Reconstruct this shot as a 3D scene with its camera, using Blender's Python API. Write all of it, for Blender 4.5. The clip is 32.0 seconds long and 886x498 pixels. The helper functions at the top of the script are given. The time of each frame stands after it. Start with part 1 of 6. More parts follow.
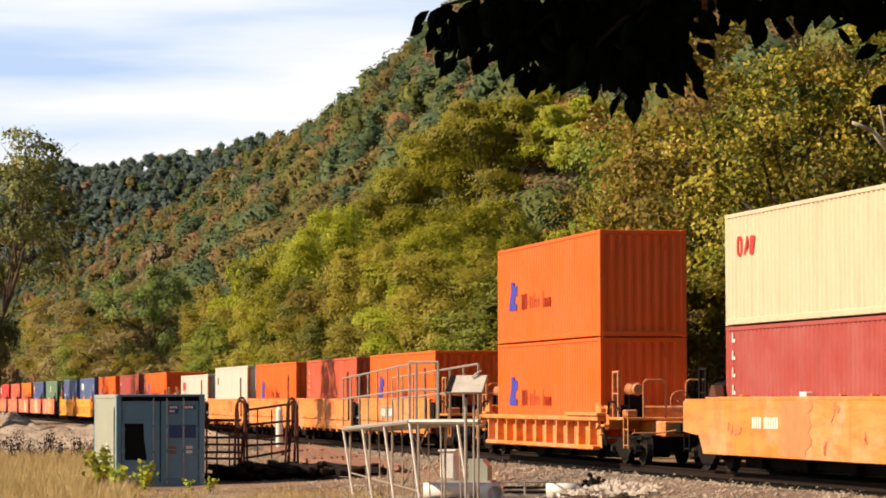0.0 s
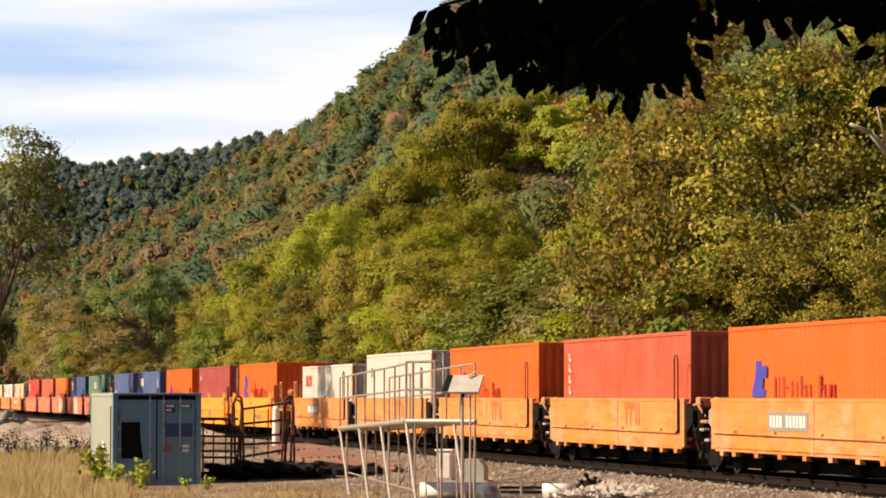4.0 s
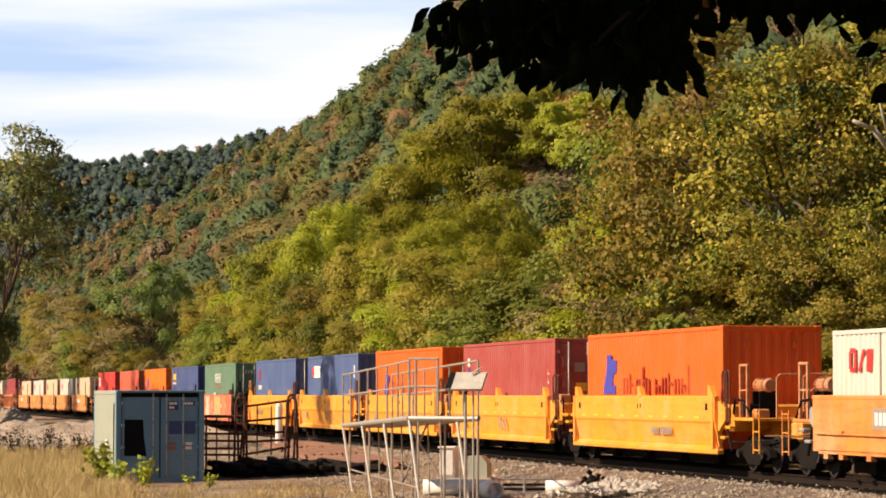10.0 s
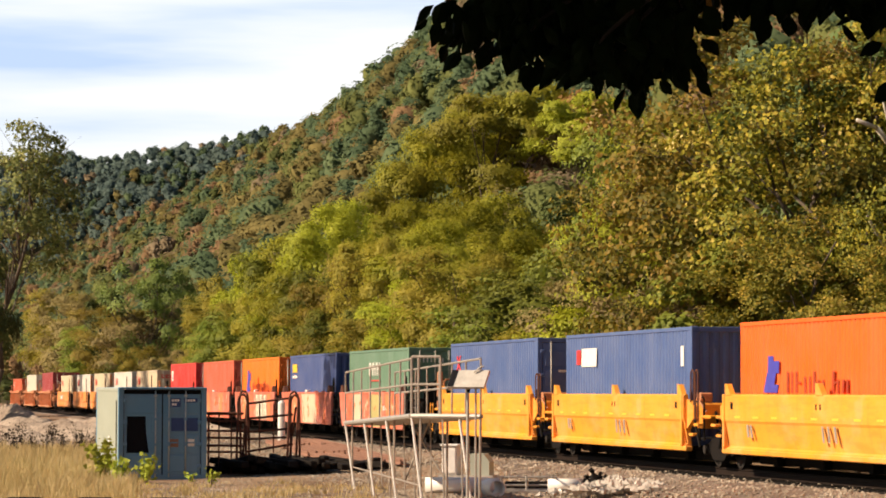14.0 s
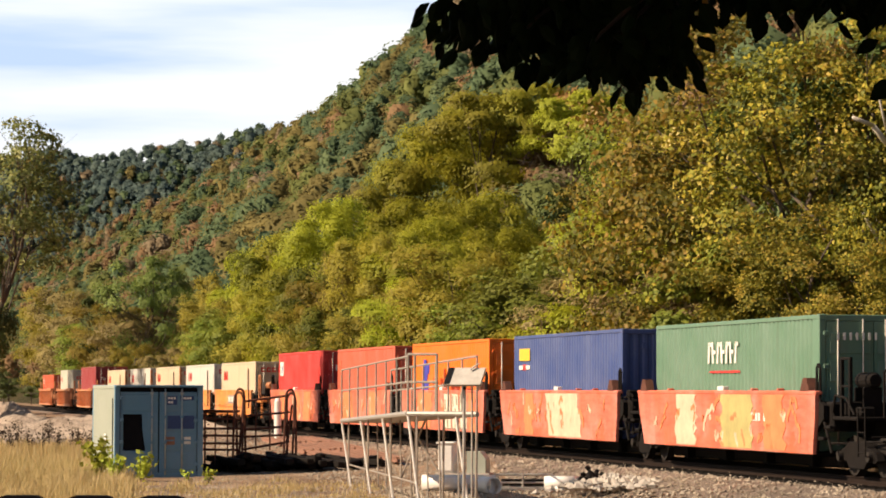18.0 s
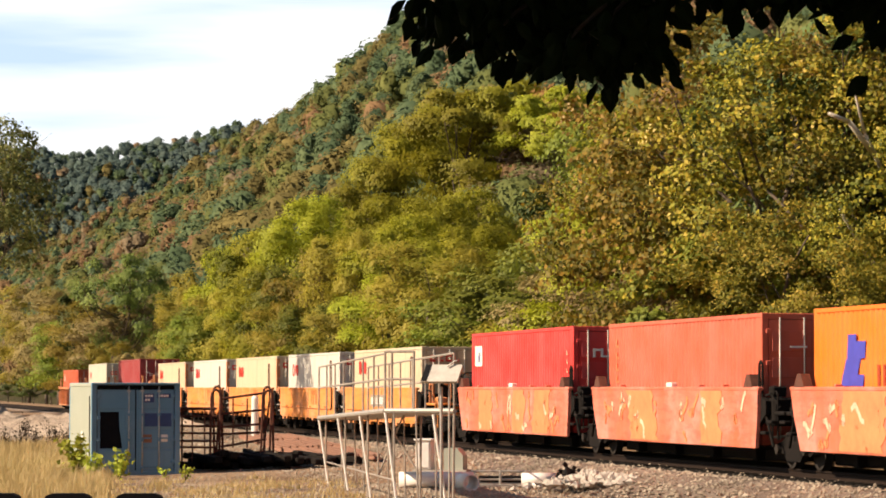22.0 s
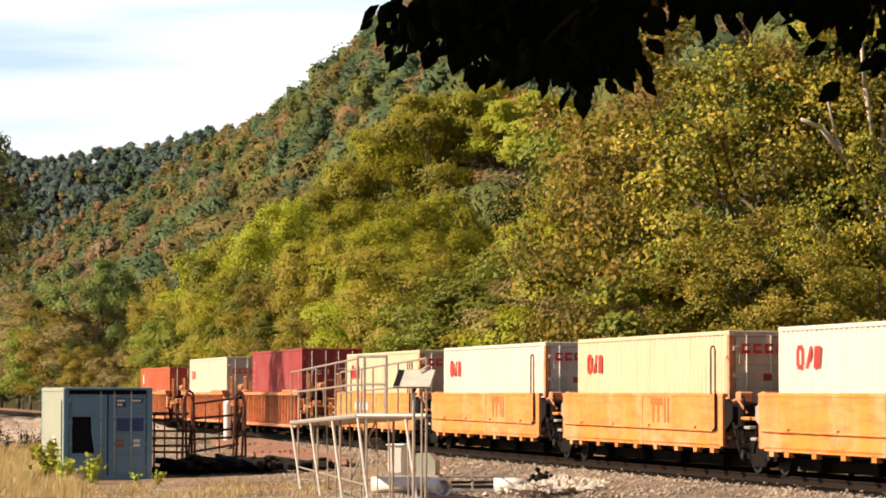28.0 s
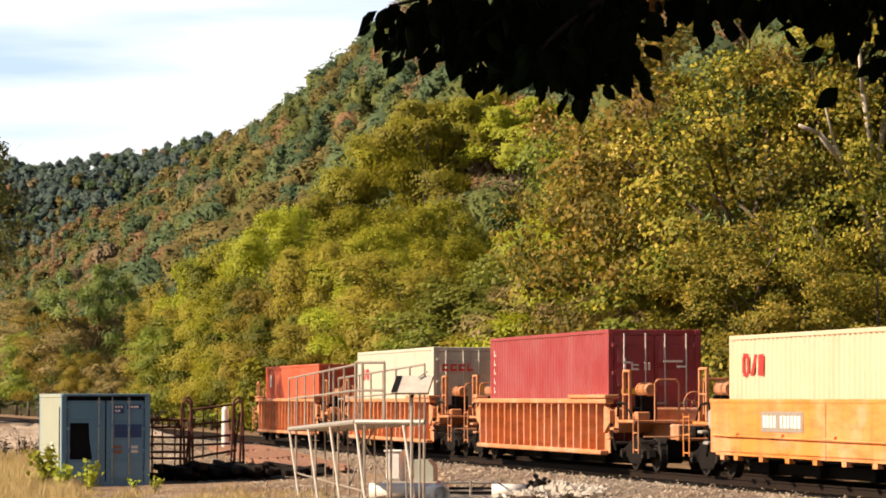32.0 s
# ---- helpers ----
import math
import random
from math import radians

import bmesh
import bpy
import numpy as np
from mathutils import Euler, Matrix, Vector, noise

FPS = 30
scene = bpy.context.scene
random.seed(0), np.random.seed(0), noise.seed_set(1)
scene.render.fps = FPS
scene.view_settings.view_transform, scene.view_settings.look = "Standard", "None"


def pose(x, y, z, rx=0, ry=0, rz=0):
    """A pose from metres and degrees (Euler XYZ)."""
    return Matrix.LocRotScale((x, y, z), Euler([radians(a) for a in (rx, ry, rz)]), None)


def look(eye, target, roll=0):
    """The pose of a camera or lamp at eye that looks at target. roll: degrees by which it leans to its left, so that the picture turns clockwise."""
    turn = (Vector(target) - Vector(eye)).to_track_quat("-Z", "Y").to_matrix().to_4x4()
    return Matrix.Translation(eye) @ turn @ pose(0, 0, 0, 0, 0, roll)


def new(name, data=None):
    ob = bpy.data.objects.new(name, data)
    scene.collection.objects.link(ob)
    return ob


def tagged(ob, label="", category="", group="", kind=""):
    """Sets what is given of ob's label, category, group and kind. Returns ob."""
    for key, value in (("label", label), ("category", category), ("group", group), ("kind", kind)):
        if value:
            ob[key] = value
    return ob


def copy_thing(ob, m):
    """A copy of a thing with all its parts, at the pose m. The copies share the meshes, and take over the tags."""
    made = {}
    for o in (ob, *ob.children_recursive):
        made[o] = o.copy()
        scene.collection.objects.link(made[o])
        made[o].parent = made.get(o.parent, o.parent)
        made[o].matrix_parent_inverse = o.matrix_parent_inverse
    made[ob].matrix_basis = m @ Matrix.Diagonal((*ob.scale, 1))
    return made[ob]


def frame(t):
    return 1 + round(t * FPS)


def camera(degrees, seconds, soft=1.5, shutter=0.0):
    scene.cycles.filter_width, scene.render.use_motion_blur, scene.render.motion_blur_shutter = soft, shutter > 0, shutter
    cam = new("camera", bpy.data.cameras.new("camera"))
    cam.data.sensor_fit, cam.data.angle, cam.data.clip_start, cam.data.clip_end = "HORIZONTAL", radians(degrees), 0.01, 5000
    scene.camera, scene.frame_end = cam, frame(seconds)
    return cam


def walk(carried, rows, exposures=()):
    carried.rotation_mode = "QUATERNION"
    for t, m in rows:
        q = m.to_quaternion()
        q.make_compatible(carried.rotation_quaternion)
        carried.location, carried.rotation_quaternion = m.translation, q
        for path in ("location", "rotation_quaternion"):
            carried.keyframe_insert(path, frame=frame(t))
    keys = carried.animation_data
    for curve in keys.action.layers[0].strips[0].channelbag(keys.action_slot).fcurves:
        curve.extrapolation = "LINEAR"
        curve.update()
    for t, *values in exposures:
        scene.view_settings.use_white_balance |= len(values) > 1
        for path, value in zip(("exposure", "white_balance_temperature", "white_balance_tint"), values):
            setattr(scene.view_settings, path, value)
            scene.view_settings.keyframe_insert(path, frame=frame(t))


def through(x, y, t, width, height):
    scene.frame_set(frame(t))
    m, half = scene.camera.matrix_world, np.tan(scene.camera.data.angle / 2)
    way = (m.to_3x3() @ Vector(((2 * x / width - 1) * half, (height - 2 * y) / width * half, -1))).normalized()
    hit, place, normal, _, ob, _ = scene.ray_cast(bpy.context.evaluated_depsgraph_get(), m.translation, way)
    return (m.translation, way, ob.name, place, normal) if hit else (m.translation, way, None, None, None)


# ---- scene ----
# Metres; x to the right of the line of sight, y away from the camera, z up.
# z = 0 is the dirt of the yard; the rail tops lie at RAIL.
RAIL = 0.80
EYE = (0.0, 0.0, 2.43)
cam = camera(17.04, 32.0, soft=1.8)

# seconds, pan to the left, tilt up, lean, in degrees: a phone held by hand
AIM = [
    (0.0, 0.0425, 2.89, -0.141), (0.5, 0.0473, 2.8889, -0.133), (1.0, 0.0413, 2.8833, -0.1), (1.5, 0.0304, 2.8818, -0.067),
    (2.0, 0.0238, 2.8886, -0.019), (2.5, 0.0078, 2.8855, 0.044), (3.0, -0.0043, 2.8849, 0.08), (3.5, -0.0084, 2.8853, 0.084),
    (5.5, -0.0221, 2.8721, 0.092), (6.0, -0.0256, 2.8673, 0.07), (6.5, -0.0339, 2.8605, 0.051), (7.0, -0.0355, 2.8537, 0.039),
    (7.5, -0.035, 2.8495, 0.035), (8.0, -0.035, 2.8389, 0.018), (8.5, -0.0217, 2.8362, 0.015), (9.0, -0.0005, 2.8356, 0.024),
    (9.5, 0.0197, 2.8343, 0.021), (10.0, 0.045, 2.8292, 0.015), (10.5, 0.0666, 2.8217, 0.028), (11.0, 0.0898, 2.8184, 0.028),
    (11.5, 0.1128, 2.8123, 0.026), (12.0, 0.132, 2.8029, 0.041), (12.5, 0.1415, 2.7983, 0.063), (13.0, 0.1396, 2.7956, 0.083),
    (13.5, 0.1215, 2.7898, 0.134), (14.0, 0.1012, 2.7868, 0.193), (14.5, 0.0824, 2.7816, 0.25), (16.5, 0.0387, 2.7708, 0.27),
    (17.0, 0.0401, 2.7611, 0.278), (17.5, 0.045, 2.7557, 0.243), (18.0, 0.0284, 2.7408, 0.158), (18.5, 0.0028, 2.7242, 0.061),
    (19.0, -0.03, 2.7085, -0.009), (19.5, -0.0781, 2.6893, -0.075), (20.0, -0.1461, 2.6799, -0.114), (20.5, -0.2156, 2.6851, -0.096),
    (21.0, -0.2819, 2.6846, -0.067), (21.5, -0.3575, 2.683, -0.025), (22.0, -0.4211, 2.6823, 0.015), (22.5, -0.4876, 2.6862, 0.056),
    (23.0, -0.5782, 2.6888, 0.077), (23.5, -0.6815, 2.689, 0.093), (24.0, -0.78, 2.6953, 0.093), (24.5, -0.8776, 2.7044, 0.098),
    (25.0, -0.9226, 2.7096, 0.087), (25.5, -0.9469, 2.7201, 0.083), (27.5, -0.9593, 2.7661, 0.08), (28.0, -0.9501, 2.7816, 0.075),
    (28.5, -0.9388, 2.8055, 0.064), (29.0, -0.9338, 2.8321, 0.066), (29.5, -0.9329, 2.8569, 0.054), (30.0, -0.9218, 2.877, 0.052),
    (30.5, -0.917, 2.8827, 0.053), (31.0, -0.9217, 2.8936, 0.051), (31.5, -0.9529, 2.8985, 0.051), (32.0, -0.9909, 2.8991, 0.054)]
walk(cam, [(t, pose(*EYE, 90 + tilt, 0, pan) @ pose(0, 0, 0, 0, 0, lean)) for t, pan, tilt, lean in AIM],
     exposures=[(0.0, 0.48), (6.0, 0.46), (13.0, 0.54), (19.0, 0.60), (24.0, 0.76), (32.0, 0.72)])

# ---- light: a low autumn sun from beyond the open valley side ----
SUN_AZ, SUN_EL = 190.5, 36.0          # degrees counter-clockwise from +x, and above the horizon
sun_way = Vector((math.cos(radians(SUN_AZ)) * math.cos(radians(SUN_EL)), math.sin(radians(SUN_AZ)) * math.cos(radians(SUN_EL)), math.sin(radians(SUN_EL))))
sun_data = bpy.data.lights.new("sun", "SUN")
sun_data.energy, sun_data.angle, sun_data.color = 5.4, radians(0.53), (1.0, 0.79, 0.57)
sun = new("sun", sun_data)
sun.matrix_basis = look((0, 0, 60), Vector((0, 0, 60)) - sun_way)

world = bpy.data.worlds.new("sky")
scene.world = world
world.use_nodes = True
wn = world.node_tree
sky = wn.nodes.new("ShaderNodeTexSky")
sky.sky_type, sky.sun_disc = "NISHITA", False
sky.sun_elevation, sky.sun_rotation = radians(SUN_EL), radians(90 - SUN_AZ)
wn.links.new(sky.outputs["Color"], wn.nodes["Background"].inputs["Color"])
wn.nodes["Background"].inputs["Strength"].default_value = 0.05


# ---- materials ----
def nodes_of(name):
    m = bpy.data.materials.new(name)
    m.use_nodes = True
    nt = m.node_tree
    return m, nt, nt.nodes["Principled BSDF"]


def ramp(nt, stops):
    r = nt.nodes.new("ShaderNodeValToRGB")
    els = r.color_ramp.elements
    while len(els) < len(stops):
        els.new(0.5)
    for e, (p, c) in zip(els, stops):
        e.position, e.color = p, (*c, 1)
    return r


def noise_node(nt, scale, detail=6, rough=0.6, stretch=None, space="Object"):
    tc = nt.nodes.new("ShaderNodeTexCoord")
    n = nt.nodes.new("ShaderNodeTexNoise")
    n.inputs["Scale"].default_value, n.inputs["Detail"].default_value, n.inputs["Roughness"].default_value = scale, detail, rough
    if stretch:
        mp = nt.nodes.new("ShaderNodeMapping")
        mp.inputs["Scale"].default_value = stretch
        nt.links.new(tc.outputs[space], mp.inputs["Vector"])
        nt.links.new(mp.outputs["Vector"], n.inputs["Vector"])
    else:
        nt.links.new(tc.outputs[space], n.inputs["Vector"])
    return n


def mix(nt, fac, a, b, kind="MIX"):
    m = nt.nodes.new("ShaderNodeMix")
    m.data_type, m.blend_type = "RGBA", kind
    for sock, v in ((m.inputs["Factor"], fac), (m.inputs[6], a), (m.inputs[7], b)):
        if hasattr(v, "links"):
            nt.links.new(v, sock)
        elif isinstance(v, (int, float)):
            sock.default_value = v
        else:
            sock.default_value = (*v, 1)
    return m.outputs[2]


def bump(nt, bsdf, height, strength, distance):
    b = nt.nodes.new("ShaderNodeBump")
    b.inputs["Strength"].default_value, b.inputs["Distance"].default_value = strength, distance
    nt.links.new(height, b.inputs["Height"])
    nt.links.new(b.outputs["Normal"], bsdf.inputs["Normal"])


def paint(name, c, rough=0.5, dirt=0.35, rust=0.12, dirt_colour=(0.10, 0.07, 0.05), fade=0.25, metal=0.0, stain=0.0):
    """Weathered paint on steel: faded patches, streaks of dirt that run down, specks of rust."""
    m, nt, b = nodes_of(name)
    big = noise_node(nt, 0.7, 4, 0.6)
    streak = noise_node(nt, 1.0, 8, 0.65, (3.2, 3.2, 0.35))
    spot = noise_node(nt, 5.0, 10, 0.7)
    pale = tuple(min(0.9, 0.6 * v + 0.4 * 0.55 + 0.05) for v in c)
    r1 = ramp(nt, [(0.35, (0, 0, 0)), (0.75, (1, 1, 1))])
    nt.links.new(big.outputs["Fac"], r1.inputs["Fac"])
    mf = nt.nodes.new("ShaderNodeMath"); mf.operation = "MULTIPLY"; mf.inputs[1].default_value = fade
    nt.links.new(r1.outputs["Color"], mf.inputs[0])
    col = mix(nt, mf.outputs[0], c, pale)
    r2 = ramp(nt, [(0.50, (0, 0, 0)), (0.80, (1, 1, 1))])
    nt.links.new(streak.outputs["Fac"], r2.inputs["Fac"])
    md = nt.nodes.new("ShaderNodeMath"); md.operation = "MULTIPLY"; md.inputs[1].default_value = dirt
    nt.links.new(r2.outputs["Color"], md.inputs[0])
    col = mix(nt, md.outputs[0], col, dirt_colour)
    if stain:
        # broad worn fields and long rubbed scrapes along the side
        scrape = noise_node(nt, 1.3, 7, 0.7, (0.5, 1.0, 3.0))
        rs = ramp(nt, [(0.46, (0, 0, 0)), (0.62, (1, 1, 1))])
        nt.links.new(scrape.outputs["Fac"], rs.inputs["Fac"])
        ml = nt.nodes.new("ShaderNodeMath"); ml.operation = "MULTIPLY"; ml.inputs[1].default_value = stain
        nt.links.new(rs.outputs["Color"], ml.inputs[0])
        col = mix(nt, ml.outputs[0], col, tuple(0.42 * v + 0.02 for v in c))
        field = noise_node(nt, 0.9, 5, 0.65, (0.8, 1.0, 1.2))
        rf = ramp(nt, [(0.54, (0, 0, 0)), (0.66, (1, 1, 1))])
        nt.links.new(field.outputs["Fac"], rf.inputs["Fac"])
        mg = nt.nodes.new("ShaderNodeMath"); mg.operation = "MULTIPLY"; mg.inputs[1].default_value = stain * 0.8
        nt.links.new(rf.outputs["Color"], mg.inputs[0])
        col = mix(nt, mg.outputs[0], col, pale)
    r3 = ramp(nt, [(0.66, (0, 0, 0)), (0.72, (1, 1, 1))])
    nt.links.new(spot.outputs["Fac"], r3.inputs["Fac"])
    mr = nt.nodes.new("ShaderNodeMath"); mr.operation = "MULTIPLY"; mr.inputs[1].default_value = min(1, rust * 5)
    nt.links.new(r3.outputs["Color"], mr.inputs[0])
    col = mix(nt, mr.outputs[0], col, (0.16, 0.055, 0.02))
    nt.links.new(col, b.inputs["Base Color"])
    b.inputs["Roughness"].default_value, b.inputs["Metallic"].default_value = rough, metal
    b.inputs["Specular IOR Level"].default_value = 0.35
    bump(nt, b, spot.outputs["Fac"], 0.12, 0.01)
    return m


def rough_ground(name, a, b_, c, s_big, s_small, height=0.03, strength=0.7):
    m, nt, b = nodes_of(name)
    big = noise_node(nt, s_big, 6, 0.6)
    small = noise_node(nt, s_small, 8, 0.75)
    r = ramp(nt, [(0.3, a), (0.55, b_), (0.75, c)])
    nt.links.new(big.outputs["Fac"], r.inputs["Fac"])
    r2 = ramp(nt, [(0.3, (0.45, 0.45, 0.45)), (0.7, (1.25, 1.25, 1.25))])
    nt.links.new(small.outputs["Fac"], r2.inputs["Fac"])
    nt.links.new(mix(nt, 1.0, r.outputs["Color"], r2.outputs["Color"], "MULTIPLY"), b.inputs["Base Color"])
    b.inputs["Roughness"].default_value = 0.95
    b.inputs["Specular IOR Level"].default_value = 0.15
    bump(nt, b, small.outputs["Fac"], strength, height)
    return m


def leafy(name, stops, through=0.28, share=0.35, size=0.55):
    """Leaves: each one takes its own tone between the stops; some light passes through them."""
    m, nt, b = nodes_of(name)
    g = nt.nodes.new("ShaderNodeNewGeometry")
    oi = nt.nodes.new("ShaderNodeObjectInfo")
    r = ramp(nt, stops)
    bough = noise_node(nt, size, 3, 0.6)
    bm_ = nt.nodes.new("ShaderNodeMapRange")
    bm_.inputs["From Min"].default_value, bm_.inputs["From Max"].default_value = 0.32, 0.68
    nt.links.new(bough.outputs["Fac"], bm_.inputs["Value"])
    nt.links.new(mix(nt, share, bm_.outputs["Result"], g.outputs["Random Per Island"]), r.inputs["Fac"])
    hs = nt.nodes.new("ShaderNodeHueSaturation")
    for sock, lo, hi in (("Value", 0.66, 1.28), ("Hue", 0.494, 0.528)):
        ma = nt.nodes.new("ShaderNodeMapRange")
        ma.inputs["To Min"].default_value, ma.inputs["To Max"].default_value = lo, hi
        nt.links.new(oi.outputs["Random"], ma.inputs["Value"])
        nt.links.new(ma.outputs["Result"], hs.inputs[sock])
    nt.links.new(r.outputs["Color"], hs.inputs["Color"])
    nt.links.new(hs.outputs["Color"], b.inputs["Base Color"])
    b.inputs["Roughness"].default_value = 0.6
    b.inputs["Specular IOR Level"].default_value = 0.25
    tr = nt.nodes.new("ShaderNodeBsdfTranslucent")
    nt.links.new(hs.outputs["Color"], tr.inputs["Color"])
    ms = nt.nodes.new("ShaderNodeMixShader")
    ms.inputs[0].default_value = through
    nt.links.new(b.outputs[0], ms.inputs[1])
    nt.links.new(tr.outputs[0], ms.inputs[2])
    nt.links.new(ms.outputs[0], nt.nodes["Material Output"].inputs["Surface"])
    return m


def plain(name, c, rough=0.6, metal=0.0, var=0.25, scale=6.0):
    m, nt, b = nodes_of(name)
    n = noise_node(nt, scale, 8, 0.7)
    r = ramp(nt, [(0.3, tuple(v * (1 - var) for v in c)), (0.7, tuple(min(1, v * (1 + var)) for v in c))])
    nt.links.new(n.outputs["Fac"], r.inputs["Fac"])
    nt.links.new(r.outputs["Color"], b.inputs["Base Color"])
    b.inputs["Roughness"].default_value, b.inputs["Metallic"].default_value = rough, metal
    bump(nt, b, n.outputs["Fac"], 0.15, 0.01)
    return m


ORANGE = paint("orange_paint", (0.82, 0.125, 0.006), 0.5, 0.25, 0.05, fade=0.12)
PALE_ORANGE = paint("sunbleached_orange_paint", (0.86, 0.175, 0.008), 0.5, 0.22, 0.05, fade=0.15)
RED = paint("red_paint", (0.62, 0.035, 0.03), 0.5, 0.2, 0.04)
SALMON = paint("salmon_red_paint", (0.62, 0.11, 0.055), 0.55, 0.25, 0.05)
OXIDE = paint("oxide_red_paint", (0.36, 0.055, 0.045), 0.55, 0.25, 0.05)
RUST_ORANGE = paint("brown_orange_paint", (0.50, 0.085, 0.03), 0.55, 0.3, 0.08)
MAROON = paint("maroon_paint", (0.30, 0.035, 0.04), 0.5, 0.2, 0.05)
CREAM = paint("cream_paint", (0.60, 0.57, 0.51), 0.55, 0.28, 0.06)
BEIGE = paint("beige_paint", (0.60, 0.49, 0.34), 0.55, 0.3, 0.06)
GREYCREAM = paint("grey_cream_paint", (0.55, 0.52, 0.43), 0.5, 0.25, 0.06)
BLUE = paint("blue_paint", (0.07, 0.12, 0.29), 0.45, 0.2, 0.03)
DEEPBLUE = paint("deep_blue_paint", (0.055, 0.09, 0.25), 0.45, 0.2, 0.03)
GREEN = paint("green_paint", (0.12, 0.225, 0.15), 0.5, 0.25, 0.04)
WELL_ORANGE = paint("faded_orange_car_paint", (0.76, 0.25, 0.035), 0.6, 0.4, 0.10, fade=0.4, stain=0.5)
WELL_YELLOW = paint("yellow_orange_car_paint", (0.86, 0.335, 0.018), 0.55, 0.22, 0.06, fade=0.2, stain=0.3)
WELL_RED = paint("faded_red_car_paint", (0.66, 0.135, 0.062), 0.65, 0.4, 0.12, fade=0.5, stain=0.5)
WELL_RIB = paint("brownish_orange_car_paint", (0.62, 0.245, 0.095), 0.6, 0.40, 0.12, fade=0.35, stain=0.5)
WELL_GREY = paint("grey_car_paint", (0.33, 0.31, 0.28), 0.6, 0.5, 0.15)
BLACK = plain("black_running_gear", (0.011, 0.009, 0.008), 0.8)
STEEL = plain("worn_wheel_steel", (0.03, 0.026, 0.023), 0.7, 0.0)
# Rails and ties are near black: shade under the train is in their colour.
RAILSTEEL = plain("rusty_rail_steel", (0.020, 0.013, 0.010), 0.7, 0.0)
TIE = plain("weathered_shade_dark_tie", (0.016, 0.013, 0.011), 0.9)
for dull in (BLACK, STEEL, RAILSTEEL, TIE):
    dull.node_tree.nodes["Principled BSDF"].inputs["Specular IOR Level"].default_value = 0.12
MARK_BLUE = plain("blue_marking", (0.06, 0.06, 0.40), 0.5, 0, 0.15)
MARK_DARK = plain("dark_red_lettering", (0.34, 0.045, 0.012), 0.5, 0, 0.2)
MARK_RED = plain("red_marking", (0.70, 0.035, 0.03), 0.5, 0, 0.12)
MARK_FADE = plain("faded_red_lettering", (0.62, 0.135, 0.03), 0.6, 0, 0.25)
LABEL_BLUE = plain("dark_blue_label", (0.020, 0.055, 0.17), 0.6, 0, 0.15)
MARK_WHITE = plain("white_marking", (0.78, 0.76, 0.70), 0.5, 0, 0.1)
MARK_YELLOW = plain("yellow_marking", (0.80, 0.50, 0.05), 0.5, 0, 0.1)
MARK_PALE = plain("pale_yellow_spray_paint", (0.70, 0.47, 0.33), 0.7, 0, 0.2, 2.0)
MARK_BUFF = plain("buff_spray_paint", (0.67, 0.215, 0.085), 0.7, 0, 0.2, 2.0)
MARK_CREAM = plain("cream_spray_paint", (0.66, 0.60, 0.47), 0.7, 0, 0.15, 2.0)
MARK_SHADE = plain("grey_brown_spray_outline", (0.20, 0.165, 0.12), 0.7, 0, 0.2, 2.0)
MARK_GREEN = plain("yellow_green_spray_paint", (0.42, 0.36, 0.14), 0.7, 0, 0.2, 2.0)
MARK_GREY = plain("grey_stencil", (0.30, 0.26, 0.22), 0.6, 0, 0.2)
RUST = plain("rusted_iron", (0.11, 0.04, 0.024), 0.8, 0.2, 0.4)
GALV = plain("galvanised_steel", (0.42, 0.39, 0.35), 0.5, 0.35, 0.2)
RAILGREY = plain("dull_weathered_pipe", (0.33, 0.285, 0.24), 0.6, 0.2, 0.3)
OLDRUST = plain("pinkish_brown_old_rail", (0.28, 0.145, 0.095), 0.85, 0.1, 0.35)
WHITEPIPE = plain("white_painted_pipe", (0.80, 0.77, 0.72), 0.45, 0, 0.1)
TEALGREY = paint("blue_grey_paint", (0.112, 0.251, 0.376), 0.5, 0.3, 0.06)
PALEGREY = paint("pale_grey_paint", (0.36, 0.39, 0.32), 0.5, 0.2, 0.05)
RODGREY = plain("pale_grey_rod", (0.36, 0.40, 0.40), 0.5, 0.1, 0.2)
DARKVOID = plain("dull_black", (0.008, 0.008, 0.010), 0.85)
DARKVOID.node_tree.nodes["Principled BSDF"].inputs["Specular IOR Level"].default_value = 0.1
BARK = plain("grey_brown_bark", (0.10, 0.075, 0.055), 0.9, 0, 0.4, 3.0)
# Darker than plain bark: the foreground tree's shade is in this colour.
SHADEBARK = plain("shade_dark_walnut_bark", (0.03, 0.024, 0.019), 0.95, 0, 0.4, 3.0)
PALEBARK = plain("pale_mottled_bark", (0.50, 0.44, 0.36), 0.8, 0, 0.4, 2.0)
BALLAST = rough_ground("grey_tan_ballast", (0.170, 0.131, 0.104), (0.294, 0.232, 0.185), (0.387, 0.318, 0.259), 0.6, 14.0, 0.08, 1.0)
DIRT = rough_ground("tan_yard_dirt", (0.198, 0.126, 0.077), (0.324, 0.221, 0.140), (0.423, 0.306, 0.211), 0.25, 7.0, 0.05, 0.8)
PALE_DIRT = rough_ground("pale_bank_dirt", (0.26, 0.20, 0.155), (0.40, 0.325, 0.26), (0.52, 0.435, 0.355), 0.5, 6.0, 0.06, 0.8)
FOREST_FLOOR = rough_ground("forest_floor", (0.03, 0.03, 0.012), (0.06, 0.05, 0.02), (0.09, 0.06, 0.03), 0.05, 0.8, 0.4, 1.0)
# Oily ballast, with the train's shade put into its near-black colour.
OILY_SHADE = rough_ground("oily_shade_black_ballast", (0.012, 0.010, 0.008), (0.022, 0.018, 0.014), (0.04, 0.03, 0.024), 0.8, 14.0, 0.06, 1.0)
